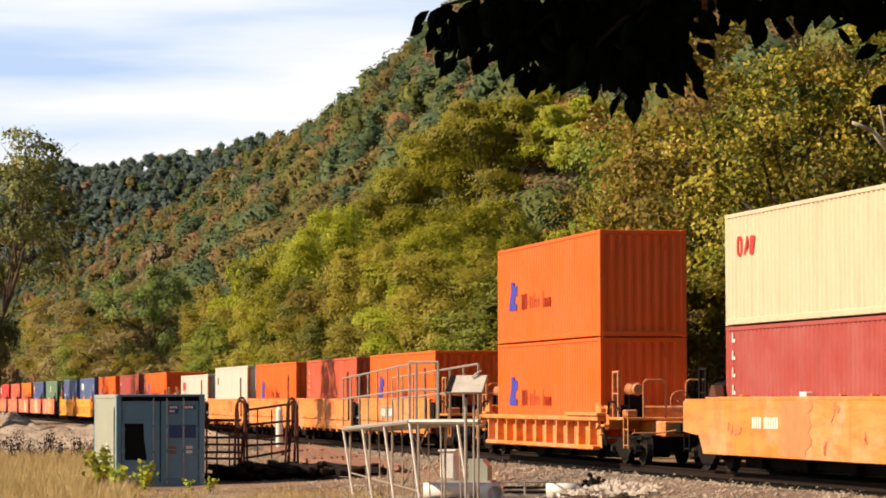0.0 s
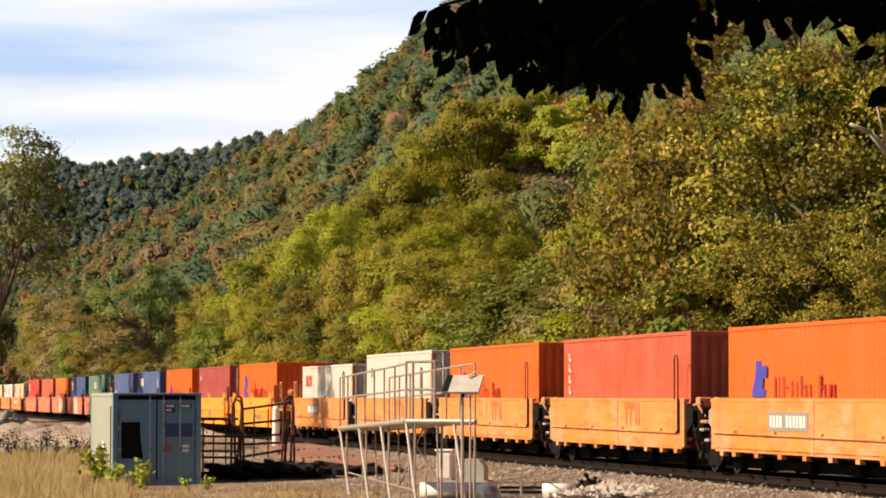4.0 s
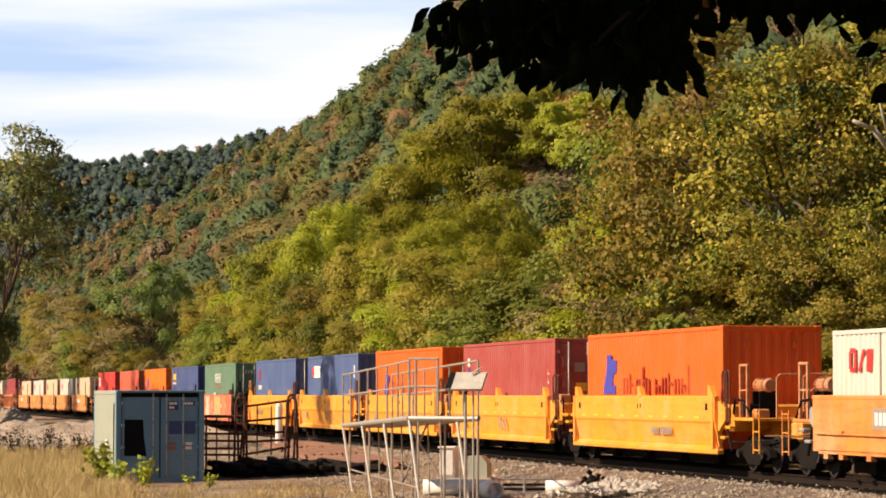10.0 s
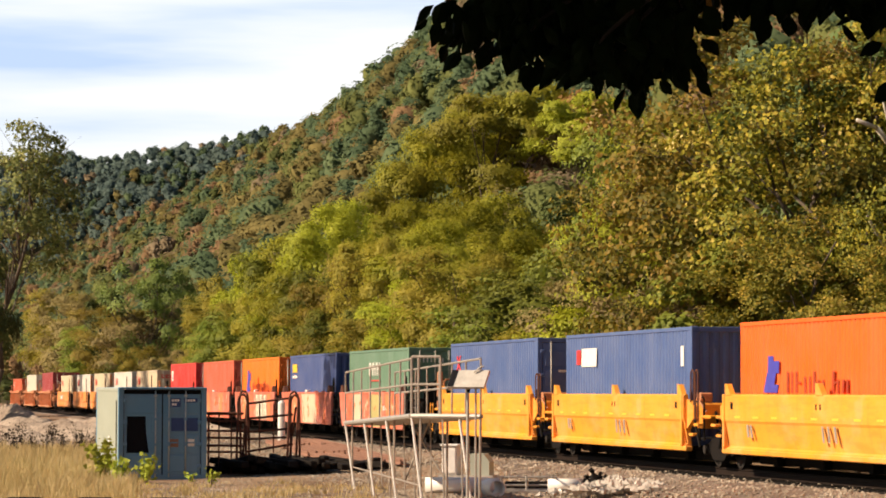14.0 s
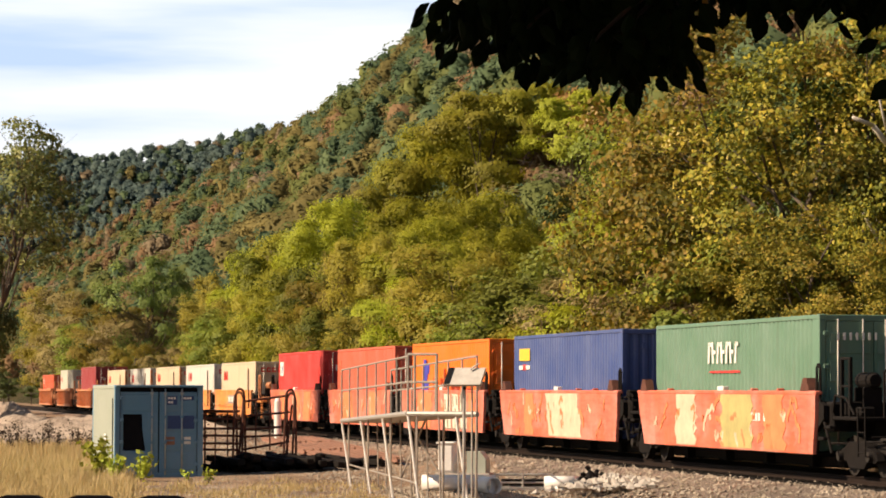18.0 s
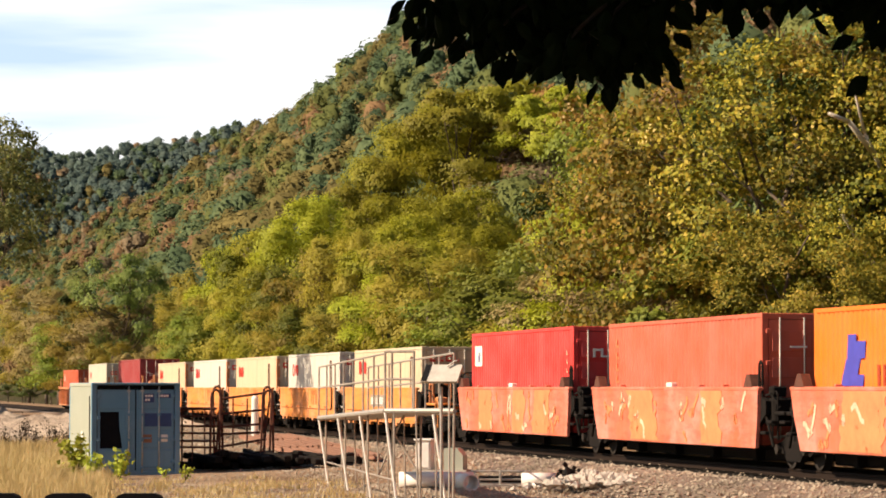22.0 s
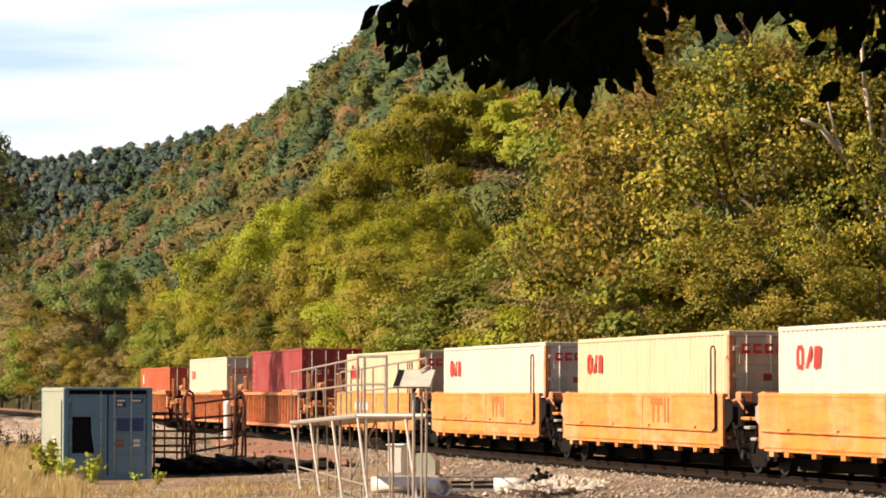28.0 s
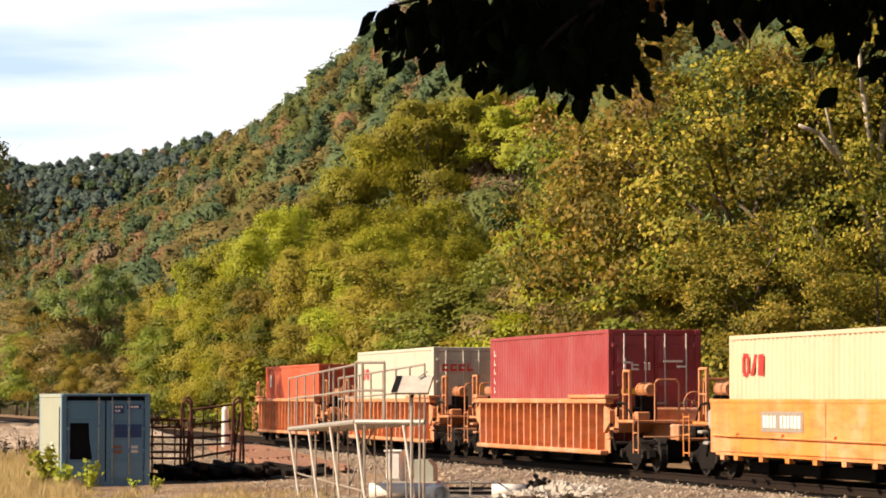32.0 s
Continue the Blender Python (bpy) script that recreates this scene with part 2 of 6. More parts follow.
STONE = plain("grey_limestone", (0.42, 0.38, 0.33), 0.9, 0, 0.3, 8.0)

LEAF_LOCUST = leafy("yellow_green_leaves", [(0.0, (0.239, 0.243, 0.021)), (0.5, (0.354, 0.335, 0.029)), (1.0, (0.477, 0.428, 0.042))], 0.45)
LEAF_GREEN = leafy("green_leaves", [(0.0, (0.126, 0.158, 0.020)), (0.6, (0.233, 0.252, 0.030)), (1.0, (0.365, 0.353, 0.050))], 0.34)
LEAF_OLIVE = leafy("olive_leaves", [(0.0, (0.238, 0.195, 0.028)), (0.6, (0.364, 0.287, 0.042)), (1.0, (0.490, 0.370, 0.070))], 0.45)
LEAF_GOLD = leafy("gold_and_green_leaves", [(0.0, (0.037, 0.047, 0.010)), (0.3, (0.136, 0.129, 0.017)), (0.55, (0.243, 0.194, 0.024)), (0.80, (0.392, 0.237, 0.032)), (1.0, (0.560, 0.397, 0.178))], 0.32, 0.55, 0.28)
LEAF_LIME = leafy("lime_green_leaves", [(0.0, (0.194, 0.269, 0.030)), (1.0, (0.419, 0.478, 0.060))])
LEAF_ROUND = leafy("mid_green_leaves", [(0.0, (0.104, 0.150, 0.033)), (0.6, (0.208, 0.254, 0.053)), (1.0, (0.395, 0.413, 0.092))], 0.28, 0.5)
LEAF_YARD = leafy("dull_green_and_tan_leaves", [(0.0, (0.065, 0.078, 0.021)), (0.6, (0.195, 0.195, 0.052)), (1.0, (0.468, 0.403, 0.195))], 0.3, 0.6)
LEAF_DARK = leafy("dark_green_leaves", [(0.0, (0.061, 0.086, 0.024)), (0.6, (0.121, 0.149, 0.037)), (1.0, (0.209, 0.220, 0.061))])
LEAF_BROWN = leafy("brown_and_orange_leaves", [(0.0, (0.163, 0.081, 0.025)), (0.6, (0.263, 0.131, 0.035)), (1.0, (0.350, 0.188, 0.050))])
LEAF_PINK = leafy("dusty_tan_leaves", [(0.0, (0.207, 0.158, 0.062)), (0.6, (0.317, 0.234, 0.089)), (1.0, (0.427, 0.317, 0.123))])


def canopy(name, dark, mid, light):
    """A far crown: sprays of leaves, each in its own tone, in patches that change from tree to tree."""
    m, nt, b = nodes_of(name)
    g = nt.nodes.new("ShaderNodeNewGeometry")
    patch = noise_node(nt, 0.11, 3, 0.6)
    both = nt.nodes.new("ShaderNodeMath"); both.operation = "MULTIPLY_ADD"; both.inputs[1].default_value = 0.32
    sh = nt.nodes.new("ShaderNodeMapRange")
    sh.inputs["From Min"].default_value, sh.inputs["From Max"].default_value = 0.3, 0.7
    sh.inputs["To Min"].default_value, sh.inputs["To Max"].default_value = -0.1, 0.8
    nt.links.new(patch.outputs["Fac"], sh.inputs["Value"])
    nt.links.new(g.outputs["Random Per Island"], both.inputs[0])
    nt.links.new(sh.outputs["Result"], both.inputs[2])
    r = ramp(nt, [(0.0, dark), (0.5, mid), (1.0, light)])
    nt.links.new(both.outputs[0], r.inputs["Fac"])
    nt.links.new(r.outputs["Color"], b.inputs["Base Color"])
    b.inputs["Roughness"].default_value = 0.9
    b.inputs["Specular IOR Level"].default_value = 0.05
    tr = nt.nodes.new("ShaderNodeBsdfTranslucent")
    nt.links.new(r.outputs["Color"], tr.inputs["Color"])
    ms = nt.nodes.new("ShaderNodeMixShader")
    ms.inputs[0].default_value = 0.36
    nt.links.new(b.outputs[0], ms.inputs[1])
    nt.links.new(tr.outputs[0], ms.inputs[2])
    nt.links.new(ms.outputs[0], nt.nodes["Material Output"].inputs["Surface"])
    return m


WOOD_GREEN = canopy("green_canopy", (0.106, 0.132, 0.048), (0.159, 0.184, 0.063), (0.226, 0.242, 0.079))
WOOD_DARK = canopy("dark_green_canopy", (0.079, 0.122, 0.067), (0.112, 0.164, 0.087), (0.172, 0.221, 0.106))
WOOD_OLIVE = canopy("olive_canopy", (0.148, 0.127, 0.051), (0.215, 0.183, 0.069), (0.298, 0.242, 0.090))
WOOD_BROWN = canopy("rust_brown_canopy", (0.211, 0.140, 0.079), (0.279, 0.182, 0.097), (0.355, 0.226, 0.118))
WOOD_TAN = canopy("tan_canopy", (0.188, 0.150, 0.099), (0.266, 0.209, 0.132), (0.353, 0.274, 0.169))
# Blue put into the far ridge's leaf colour to stand in for haze.
WOOD_HAZE = canopy("haze_tinted_canopy", (0.111, 0.164, 0.154), (0.137, 0.190, 0.168), (0.166, 0.213, 0.173))
# Near-black leaves: the deep shade on the branch is put into their colour.
LEAF_BLACK = leafy("shade_black_walnut_leaves", [(0.0, (0.005, 0.009, 0.003)), (1.0, (0.010, 0.016, 0.005))], 0.06)
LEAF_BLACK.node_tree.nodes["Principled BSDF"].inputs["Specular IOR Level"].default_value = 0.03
LEAF_WEED = leafy("bright_weed_leaves", [(0.0, (0.30, 0.36, 0.03)), (1.0, (0.60, 0.60, 0.08))], 0.35)
GRASS = leafy("dry_yellow_grass", [(0.0, (0.34, 0.30, 0.09)), (0.35, (0.58, 0.43, 0.19)), (1.0, (0.80, 0.64, 0.36))], 0.35, 0.5)


# ---- mesh tools ----
class Geo:
    """Collects the corners and faces of one mesh."""

    def __init__(self):
        self.v, self.f = [], []

    def add(self, verts, faces):
        n = len(self.v)
        self.v += [tuple(p) for p in verts]
        self.f += [tuple(i + n for i in q) for q in faces]
        return self

    def box(self, x0, x1, y0, y1, z0, z1, m=None):
        p = [(x, y, z) for z in (z0, z1) for x, y in ((x0, y0), (x1, y0), (x1, y1), (x0, y1))]
        if m is not None:
            p = [m @ Vector(q) for q in p]
        return self.add(p, [(3, 2, 1, 0), (4, 5, 6, 7), (0, 1, 5, 4), (1, 2, 6, 5), (2, 3, 7, 6), (3, 0, 4, 7)])

    def soft_box(self, x0, x1, y0, y1, z0, z1, r=0.02):
        """A box with its edges cut off by r."""
        bm = bmesh.new()
        q = bmesh.ops.create_cube(bm, size=1.0)["verts"]
        for v in q:
            v.co = Vector(((x0 + x1) / 2 + v.co.x * (x1 - x0), (y0 + y1) / 2 + v.co.y * (y1 - y0), (z0 + z1) / 2 + v.co.z * (z1 - z0)))
        bmesh.ops.bevel(bm, geom=bm.edges[:], offset=r, segments=1, affect="EDGES")
        bm.verts.index_update()
        self.add([v.co for v in bm.verts], [[v.index for v in f.verts] for f in bm.faces])
        bm.free()
        return self

    def extrude(self, outline, axis, a, b):
        """A closed outline of (u, v) drawn out along an axis from a to b. x: (y, z); y: (x, z); z: (x, y)."""
        put = {"x": lambda u, v, w: (w, u, v), "y": lambda u, v, w: (u, w, v), "z": lambda u, v, w: (u, v, w)}[axis]
        n = len(outline)
        p = [put(u, v, a) for u, v in outline] + [put(u, v, b) for u, v in outline]
        f = [tuple(range(n)), tuple(range(2 * n - 1, n - 1, -1))] + [(i, i + n, (i + 1) % n + n, (i + 1) % n) for i in range(n)]
        return self.add(p, f)

    def tube(self, p0, p1, r0, r1=None, n=8):
        p0, p1 = Vector(p0), Vector(p1)
        r1 = r0 if r1 is None else r1
        q = (p1 - p0).to_track_quat("Z", "Y")
        ring = [q @ Vector((math.cos(2 * math.pi * i / n), math.sin(2 * math.pi * i / n), 0)) for i in range(n)]
        f = [(i, (i + 1) % n, (i + 1) % n + n, i + n) for i in range(n)] + [tuple(range(n - 1, -1, -1)), tuple(range(n, 2 * n))]
        return self.add([p0 + c * r0 for c in ring] + [p1 + c * r1 for c in ring], f)

    def pipe(self, points, r, n=7):
        for a, b in zip(points, points[1:]):
            self.tube(a, b, r, r, n)
        return self

    def mesh(self, name, material=None, smooth=False):
        me = bpy.data.meshes.new(name)
        me.from_pydata(self.v, [], self.f)
        bm = bmesh.new()
        bm.from_mesh(me)
        bmesh.ops.recalc_face_normals(bm, faces=bm.faces[:])
        bm.to_mesh(me)
        bm.free()
        if material:
            me.materials.append(material)
        if smooth:
            me.polygons.foreach_set("use_smooth", [True] * len(me.polygons))
        return me


def part(name, geo, material, parent, label="", smooth=False):
    """Links a Geo, or a mesh that is there already, as ONE mesh under a thing or a part."""
    if isinstance(geo, Geo):
        geo = geo.mesh(name, material, smooth)
    ob = new(name, geo)
    ob.parent = parent
    if geo.materials and material and geo.materials[0] != material:
        ob.material_slots[0].link = "OBJECT"
        ob.material_slots[0].material = material
    return tagged(ob, label) if label else ob


def thing(name, label, category, group="", kind="", m=None):
    ob = tagged(new(name), label, category, group, kind)
    if m is not None:
        ob.matrix_basis = m
    return ob


def single(name, geo, material, label, category, group="", kind="", m=None, smooth=False):
    ob = tagged(new(name, geo.mesh(name, material, smooth) if isinstance(geo, Geo) else geo), label, category, group, kind)
    if m is not None:
        ob.matrix_basis = m
    return ob


def mesh_of(name, verts, faces, materials, index=None, normals=None):
    """A mesh from arrays of corners and three-cornered faces, with the shading normals of its corners where they are given."""
    me = bpy.data.meshes.new(name)
    me.vertices.add(len(verts))
    me.vertices.foreach_set("co", np.asarray(verts, np.float32).reshape(-1))
    me.loops.add(len(faces) * 3)
    me.loops.foreach_set("vertex_index", np.asarray(faces, np.int32).reshape(-1))
    me.polygons.add(len(faces))
    me.polygons.foreach_set("loop_start", (np.arange(len(faces)) * 3).astype(np.int32))
    for m in materials:
        me.materials.append(m)
    if index is not None:
        me.polygons.foreach_set("material_index", np.asarray(index, np.int32))
    me.update(calc_edges=True)
    if normals is not None:
        me.normals_split_custom_set_from_vertices(np.asarray(normals, np.float32))
    return me


def turned(tri, normals):
    """Pieces wound so that each one's face looks the way of its normal."""
    g = np.cross(tri[:, 1] - tri[:, 0], tri[:, 2] - tri[:, 0])
    back = (g * normals).sum(1) < 0
    tri[back] = tri[back][:, ::-1]
    return tri


def triangles(name, tri, materials, index=None, normals=None):
    """A mesh from an array of shape (n, 3, 3) or folded quads (n, 4, 3), each piece an island of its own."""
    tri = np.array(tri, np.float32)
    n, k = tri.shape[:2]
    if normals is not None:
        tri = turned(tri, normals)
        normals = np.repeat(normals, k, axis=0)
    base = (np.arange(n) * k)[:, None, None]
    cut = np.array([[0, 1, 2], [0, 2, 3]]) if k == 4 else np.array([[0, 1, 2]])
    faces = (base + cut[None]).reshape(-1, 3)
    return mesh_of(name, tri.reshape(-1, 3), faces, materials, None if index is None else np.repeat(index, len(cut)), normals)


def unit(a):
    return a / np.maximum(1e-9, np.linalg.norm(a, axis=-1, keepdims=True))


def leaves(centres, normals, size, rng, long=1.5, fold=0.25, droop=0.2):
    """Folded rhombic leaves or leaf clumps: one at each centre, about facing its normal."""
    n = len(centres)
    nn = unit(normals)
    t = unit(np.cross(nn, unit(rng.normal(size=(n, 3)))))
    t[:, 2] -= droop
    t = unit(t)
    b = unit(np.cross(nn, t))
    s = (size * rng.uniform(0.6, 1.35, n))[:, None]
    tip, base = centres + t * s * long / 2, centres - t * s * long / 2
    side = fold * s * nn * rng.uniform(-1, 1, (n, 1))
    l, r = centres + b * s / 2 + side, centres - b * s / 2 + side
    return np.stack([base, l, tip, r], 1)


def sprays(centres, normals, size, rng):
    """Small pointed sprays of leaves, one three-cornered blade each."""
    n = len(centres)
    nn = unit(normals)
    t = unit(np.cross(nn, unit(rng.normal(size=(n, 3)))))
    b = np.cross(nn, t)
    s = (size * rng.uniform(0.6, 1.4, n))[:, None]
    k = rng.uniform(-0.35, 0.35, (n, 1))
    return np.stack([centres + t * s * 0.75, centres - t * s * 0.5 + b * s * (0.6 + k), centres - t * s * 0.5 - b * s * (0.6 - k)], 1)


# ---- the track's line ----
# Heading of the near face of the train, by distance along the track in hundreds of metres; s grows in the way of travel.
def heading(s):
    u = np.clip(np.asarray(s, float) / 100, -3.8, 0.0)
    return 0.2356 + 0.0708 * u + 0.0611 * u ** 2 + 0.0216 * u ** 3 + 0.0028 * u ** 4


STEP = np.arange(-1500, 1501, 1.0)
_h = heading(STEP)
_x, _y = np.cumsum(np.sin(_h)), np.cumsum(-np.cos(_h))
_x, _y = _x - np.interp(0, STEP, _x) + 17.05, _y - np.interp(0, STEP, _y) + 22.40
HALF = 1.22                                       # from a container's near face to the track's middle


def track(s, off=0.0):
    """A place on the track's middle line, or off metres to its far side, and the heading there in degrees."""
    h = float(heading(s))
    x, y = float(np.interp(s, STEP, _x)), float(np.interp(s, STEP, _y))
    k = HALF + off
    return x + k * math.cos(h), y + k * math.sin(h), math.degrees(h) - 90


AX, AY, AH = track(-150)
ALONG = Vector((math.cos(radians(AH)), math.sin(radians(AH)), 0))       # the way of travel, on the straight
ACROSS = Vector((-ALONG.y, ALONG.x, 0))                                 # to the far side of the track, up the hill


def place(along, across, z=0.0):
    """A point by metres back along the track from s = -150, metres beyond its middle line, and height."""
    return Vector((AX, AY, z)) - ALONG * along + ACROSS * across


def relief(w, a):
    """The height of the land w metres beyond the track and a metres along it."""
    rise = np.clip((w - 14) / 112, 0, 1)
    ridge = (76 + 11 * np.clip((700 - a) / 300, 0, 1)) * (rise ** 1.15) + 3.5 * np.sin(a / 61 + 0.6) * rise + 2.0 * np.sin(a / 23) * rise
    back = np.clip((w - 126) / 200, 0, 1)
    apron = np.clip((w + 13) / 9, 0, 1) * np.clip((a + 94) / 10, 0, 1) * np.clip((12 - w) / 4, 0, 1)   # gravel that climbs to the track
    near = np.clip((44 - np.hypot(w + 22.5, a + 164)) / 24, 0, 1)        # the bank on which the viewer stands
    return ridge * (1 - 0.25 * back) + 0.85 * near * near * (3 - 2 * near) + 0.42 * apron


def swept(outline, s0, s1, step, material, name, label, category):
    """An outline of (across, height) carried along the track."""
    g = Geo()
    ss = np.arange(s0, s1 + 0.01, step)
    k = len(outline)
    for s in ss:
        for off, z in outline:
            x, y, _ = track(s, off)
            g.v.append((x, y, z))
    for i in range(len(ss) - 1):
        for j in range(k):
            g.f.append((i * k + j, i * k + (j + 1) % k, (i + 1) * k + (j + 1) % k, (i + 1) * k + j))
    g.f += [tuple(range(k)), tuple(range((len(ss) - 1) * k, len(ss) * k))]
    return single(name, g, material, label, category, kind="structure")


# ---- land ----
def build_ground():
    """One sheet: a flat yard, and the wooded ridge that runs beside the track."""
    ws = np.concatenate([[-4000, -1500, -600], np.linspace(-300, -40, 14), np.linspace(-36, 12, 25), np.linspace(14, 135, 26), [180, 260, 400, 900, 2500, 4000]])
    al = np.concatenate([[-4000, -1500, -700], np.linspace(-500, -200, 12), np.linspace(-190, 100, 59), np.linspace(112, 1900, 120), [2300, 3000, 4500]])
    g = Geo()
    for a in al:
        for w in ws:
            p = place(a, w)
            g.v.append((p.x, p.y, float(relief(np.float64(w), np.float64(a)))))
    k = len(ws)
    g.f = [(i * k + j, i * k + j + 1, (i + 1) * k + j + 1, (i + 1) * k + j) for i in range(len(al) - 1) for j in range(k - 1)]
    me = g.mesh("ground", DIRT)
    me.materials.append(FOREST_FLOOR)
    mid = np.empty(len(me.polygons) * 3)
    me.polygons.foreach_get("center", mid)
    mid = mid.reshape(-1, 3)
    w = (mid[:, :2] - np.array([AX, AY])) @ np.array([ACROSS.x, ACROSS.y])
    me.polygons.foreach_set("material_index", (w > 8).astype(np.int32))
    single("ground", me, None, "tan dirt yard that rises into a wooded ridge beyond the track", "ground", kind="structure")


build_ground()
swept([(-4.6, -0.05), (-2.2, 0.48), (2.2, 0.48), (4.2, -0.05)], -900, 260, 10, BALLAST, "ballast_bed", "grey tan crushed stone bed under the railway track", "ballast")
swept([(-1.75, 0.40), (-1.55, 0.50), (1.75, 0.50), (1.9, 0.40)], -900, 260, 10, OILY_SHADE, "track_middle", "oily ballast between and beside the rails, blackened for the train's shade", "ballast")
BASE = 0.50                                        # the foot of the rails
PROFILE = [(-0.08, 0), (-0.05, 0.02), (-0.01, 0.04), (-0.01, 0.13), (-0.035, 0.145), (-0.035, 0.18), (0.035, 0.18), (0.035, 0.145), (0.01, 0.13), (0.01, 0.04), (0.05, 0.02), (0.08, 0)]
for side in (-0.75, 0.75):
    swept([(side + a, BASE + b) for a, b in PROFILE], -900, 260, 10, RAILSTEEL, "rail", "rusty steel rail with a worn top on wooden ties", "rail")


def build_ties():
    g = Geo()
    for s in np.arange(-420, 20, 0.55):
        x, y, h = track(s)
        g.box(-0.115, 0.115, -1.3, 1.3, 0.36, 0.515, pose(x, y, 0, 0, 0, h))
    single("wooden_ties", g, TIE, "weathered wooden ties under the rails, darkened for the train's shade", "ties", kind="stuff")


build_ties()


# ---- sky behind the hills: bright thin cloud with streaks of pale blue ----
def build_sky():
    g = Geo()
    az = np.radians(np.linspace(74, 106, 25))
    el = np.radians(np.linspace(-0.5, 15, 12))
    for e in el:
        for a in az:
            g.v.append((4300 * math.cos(e) * math.cos(a), 4300 * math.cos(e) * math.sin(a), 4300 * math.sin(e)))
    k = len(az)
    g.f = [(i * k + j, i * k + j + 1, (i + 1) * k + j + 1, (i + 1) * k + j) for i in range(len(el) - 1) for j in range(k - 1)]
    m, nt, b = nodes_of("cloudy_sky")
    n = noise_node(nt, 1.0, 5, 0.5, (0.0011, 0.0011, 0.010))
    r = ramp(nt, [(0.36, (0.56, 0.71, 0.98)), (0.52, (0.84, 0.91, 1.0)), (0.63, (1.0, 1.0, 1.0))])
    nt.links.new(n.outputs["Fac"], r.inputs["Fac"])
    e = nt.nodes.new("ShaderNodeEmission")
    nt.links.new(r.outputs["Color"], e.inputs["Color"])
    e.inputs["Strength"].default_value = 0.72
    nt.links.new(e.outputs[0], nt.nodes["Material Output"].inputs["Surface"])
    single("backdrop", g, m, "bright sky of thin white cloud streaked with pale blue", "sky", kind="structure")


build_sky()


# ---- trees ----
def crown_leaves(rng, height, radius, base, blobs, per_blob, leaf, squash=0.8, ragged=0.35, fine=True, puff=1.0, soft=0.2, low=0.16, flutter=0.14, long=1.5):
    """Leaf clumps on the shells of many uneven boughs; returns the blades, the way each one looks and the middles of the boughs."""
    mids, size = [], []
    for i in range(blobs):
        u = rng.uniform(0, 1)
        z = base + (height - base) * (0.06 + 0.90 * u ** 0.85)
        k = (z - base) / (height - base)
        reach = radius * (0.35 + 0.9 * math.sin(math.pi * min(0.97, low + (0.90 - low) * k)) ** 0.8) * math.sqrt(rng.uniform(0.06, 0.92))
        a = rng.uniform(0, 2 * math.pi)
        mids.append(np.array([math.cos(a) * reach, math.sin(a) * reach, z]))
        size.append(puff * radius * rng.uniform(0.22, 0.42) * (1.15 - 0.4 * k))
    out, way = [], []
    heart = np.array([0, 0, base + 0.42 * (height - base)])
    for i, (c, r) in enumerate(zip(mids, size)):
        n = int(per_blob * rng.uniform(0.7, 1.3))
        d = unit(rng.normal(size=(n, 3)))
        d[:, 2] = np.where(d[:, 2] < -0.35, -d[:, 2] * 0.8, d[:, 2])
        wave = 1 + 0.22 * np.sin(d @ rng.normal(size=3) * 5 + rng.uniform(0, 6)) + 0.14 * np.sin(d @ rng.normal(size=3) * 9)
        rad = r * wave * (1 - ragged * rng.uniform(0, 1, n) ** 2 + 0.07 * rng.normal(size=n))
        p = c + d * rad[:, None] * np.array([1, 1, squash])
        deep = np.zeros(n, bool)                     # what lies deep inside other boughs is never seen
        for j, (c2, r2) in enumerate(zip(mids, size)):
            if j != i:
                deep |= ((p - c2) ** 2).sum(1) < (0.62 * r2) ** 2
        p, d = p[~deep], d[~deep]
        way.append(unit(0.55 * d + 0.6 * unit(p - heart) + np.array([0, 0, 0.2]) + soft * rng.normal(size=d.shape)))
        nor = way[-1] + rng.normal(size=d.shape) * flutter
        out.append(sprays(p, nor, leaf, rng) if fine else leaves(p, nor, leaf, rng, long))
    return np.concatenate(out), np.concatenate(way), mids


def trunk_geo(rng, height, base, girth, mids, limbs=9):
    g = Geo()
    pts = [Vector((0, 0, -0.3))]
    n = 7
    for i in range(1, n + 1):
        z = height * 0.88 * i / n
        pts.append(Vector((rng.normal() * 0.10 * i / 2, rng.normal() * 0.10 * i / 2, z)))
    for i in range(n):
        g.tube(pts[i], pts[i + 1], girth * (1 - 0.85 * i / n) * (1.35 if i == 0 else 1), girth * (1 - 0.85 * (i + 1) / n), 7)
    for c in mids[:limbs]:
        z = min(c[2] * 0.75, height * 0.7)
        z = max(z * rng.uniform(0.6, 0.95), base * 0.5)
        i = min(n - 1, int(z / (height * 0.88) * n))
        a = pts[i].lerp(pts[i + 1], 0.5)
        e = Vector(c)
        mid = a.lerp(e, 0.5) + Vector((rng.normal() * 0.25, rng.normal() * 0.25, -0.25))
        r = girth * 0.34 * (1 - 0.5 * i / n)
        g.tube(a, mid, r, r * 0.7, 5)
        g.tube(mid, e, r * 0.7, r * 0.2, 5)
        for _ in range(3):
            tip = e + Vector(rng.normal(size=3)) * 0.45
            g.tube(mid.lerp(e, 0.6), tip, r * 0.3, r * 0.08, 4)
    return g


def tree(name, seed, label, leaf_mat, height, radius, base, blobs, per_blob, leaf, bark=BARK, girth=0.22, limbs=10, **more):
    rng = np.random.default_rng(seed)
    top = thing(name, label, "tree")
    quads, way, mids = crown_leaves(rng, height, radius, base, blobs, per_blob, leaf, **more)
    part("trunk", trunk_geo(rng, height, base, girth, mids, limbs), bark, top, smooth=True)
    part("crown", triangles("crown", quads, [leaf_mat], normals=way), leaf_mat, top)
    return top


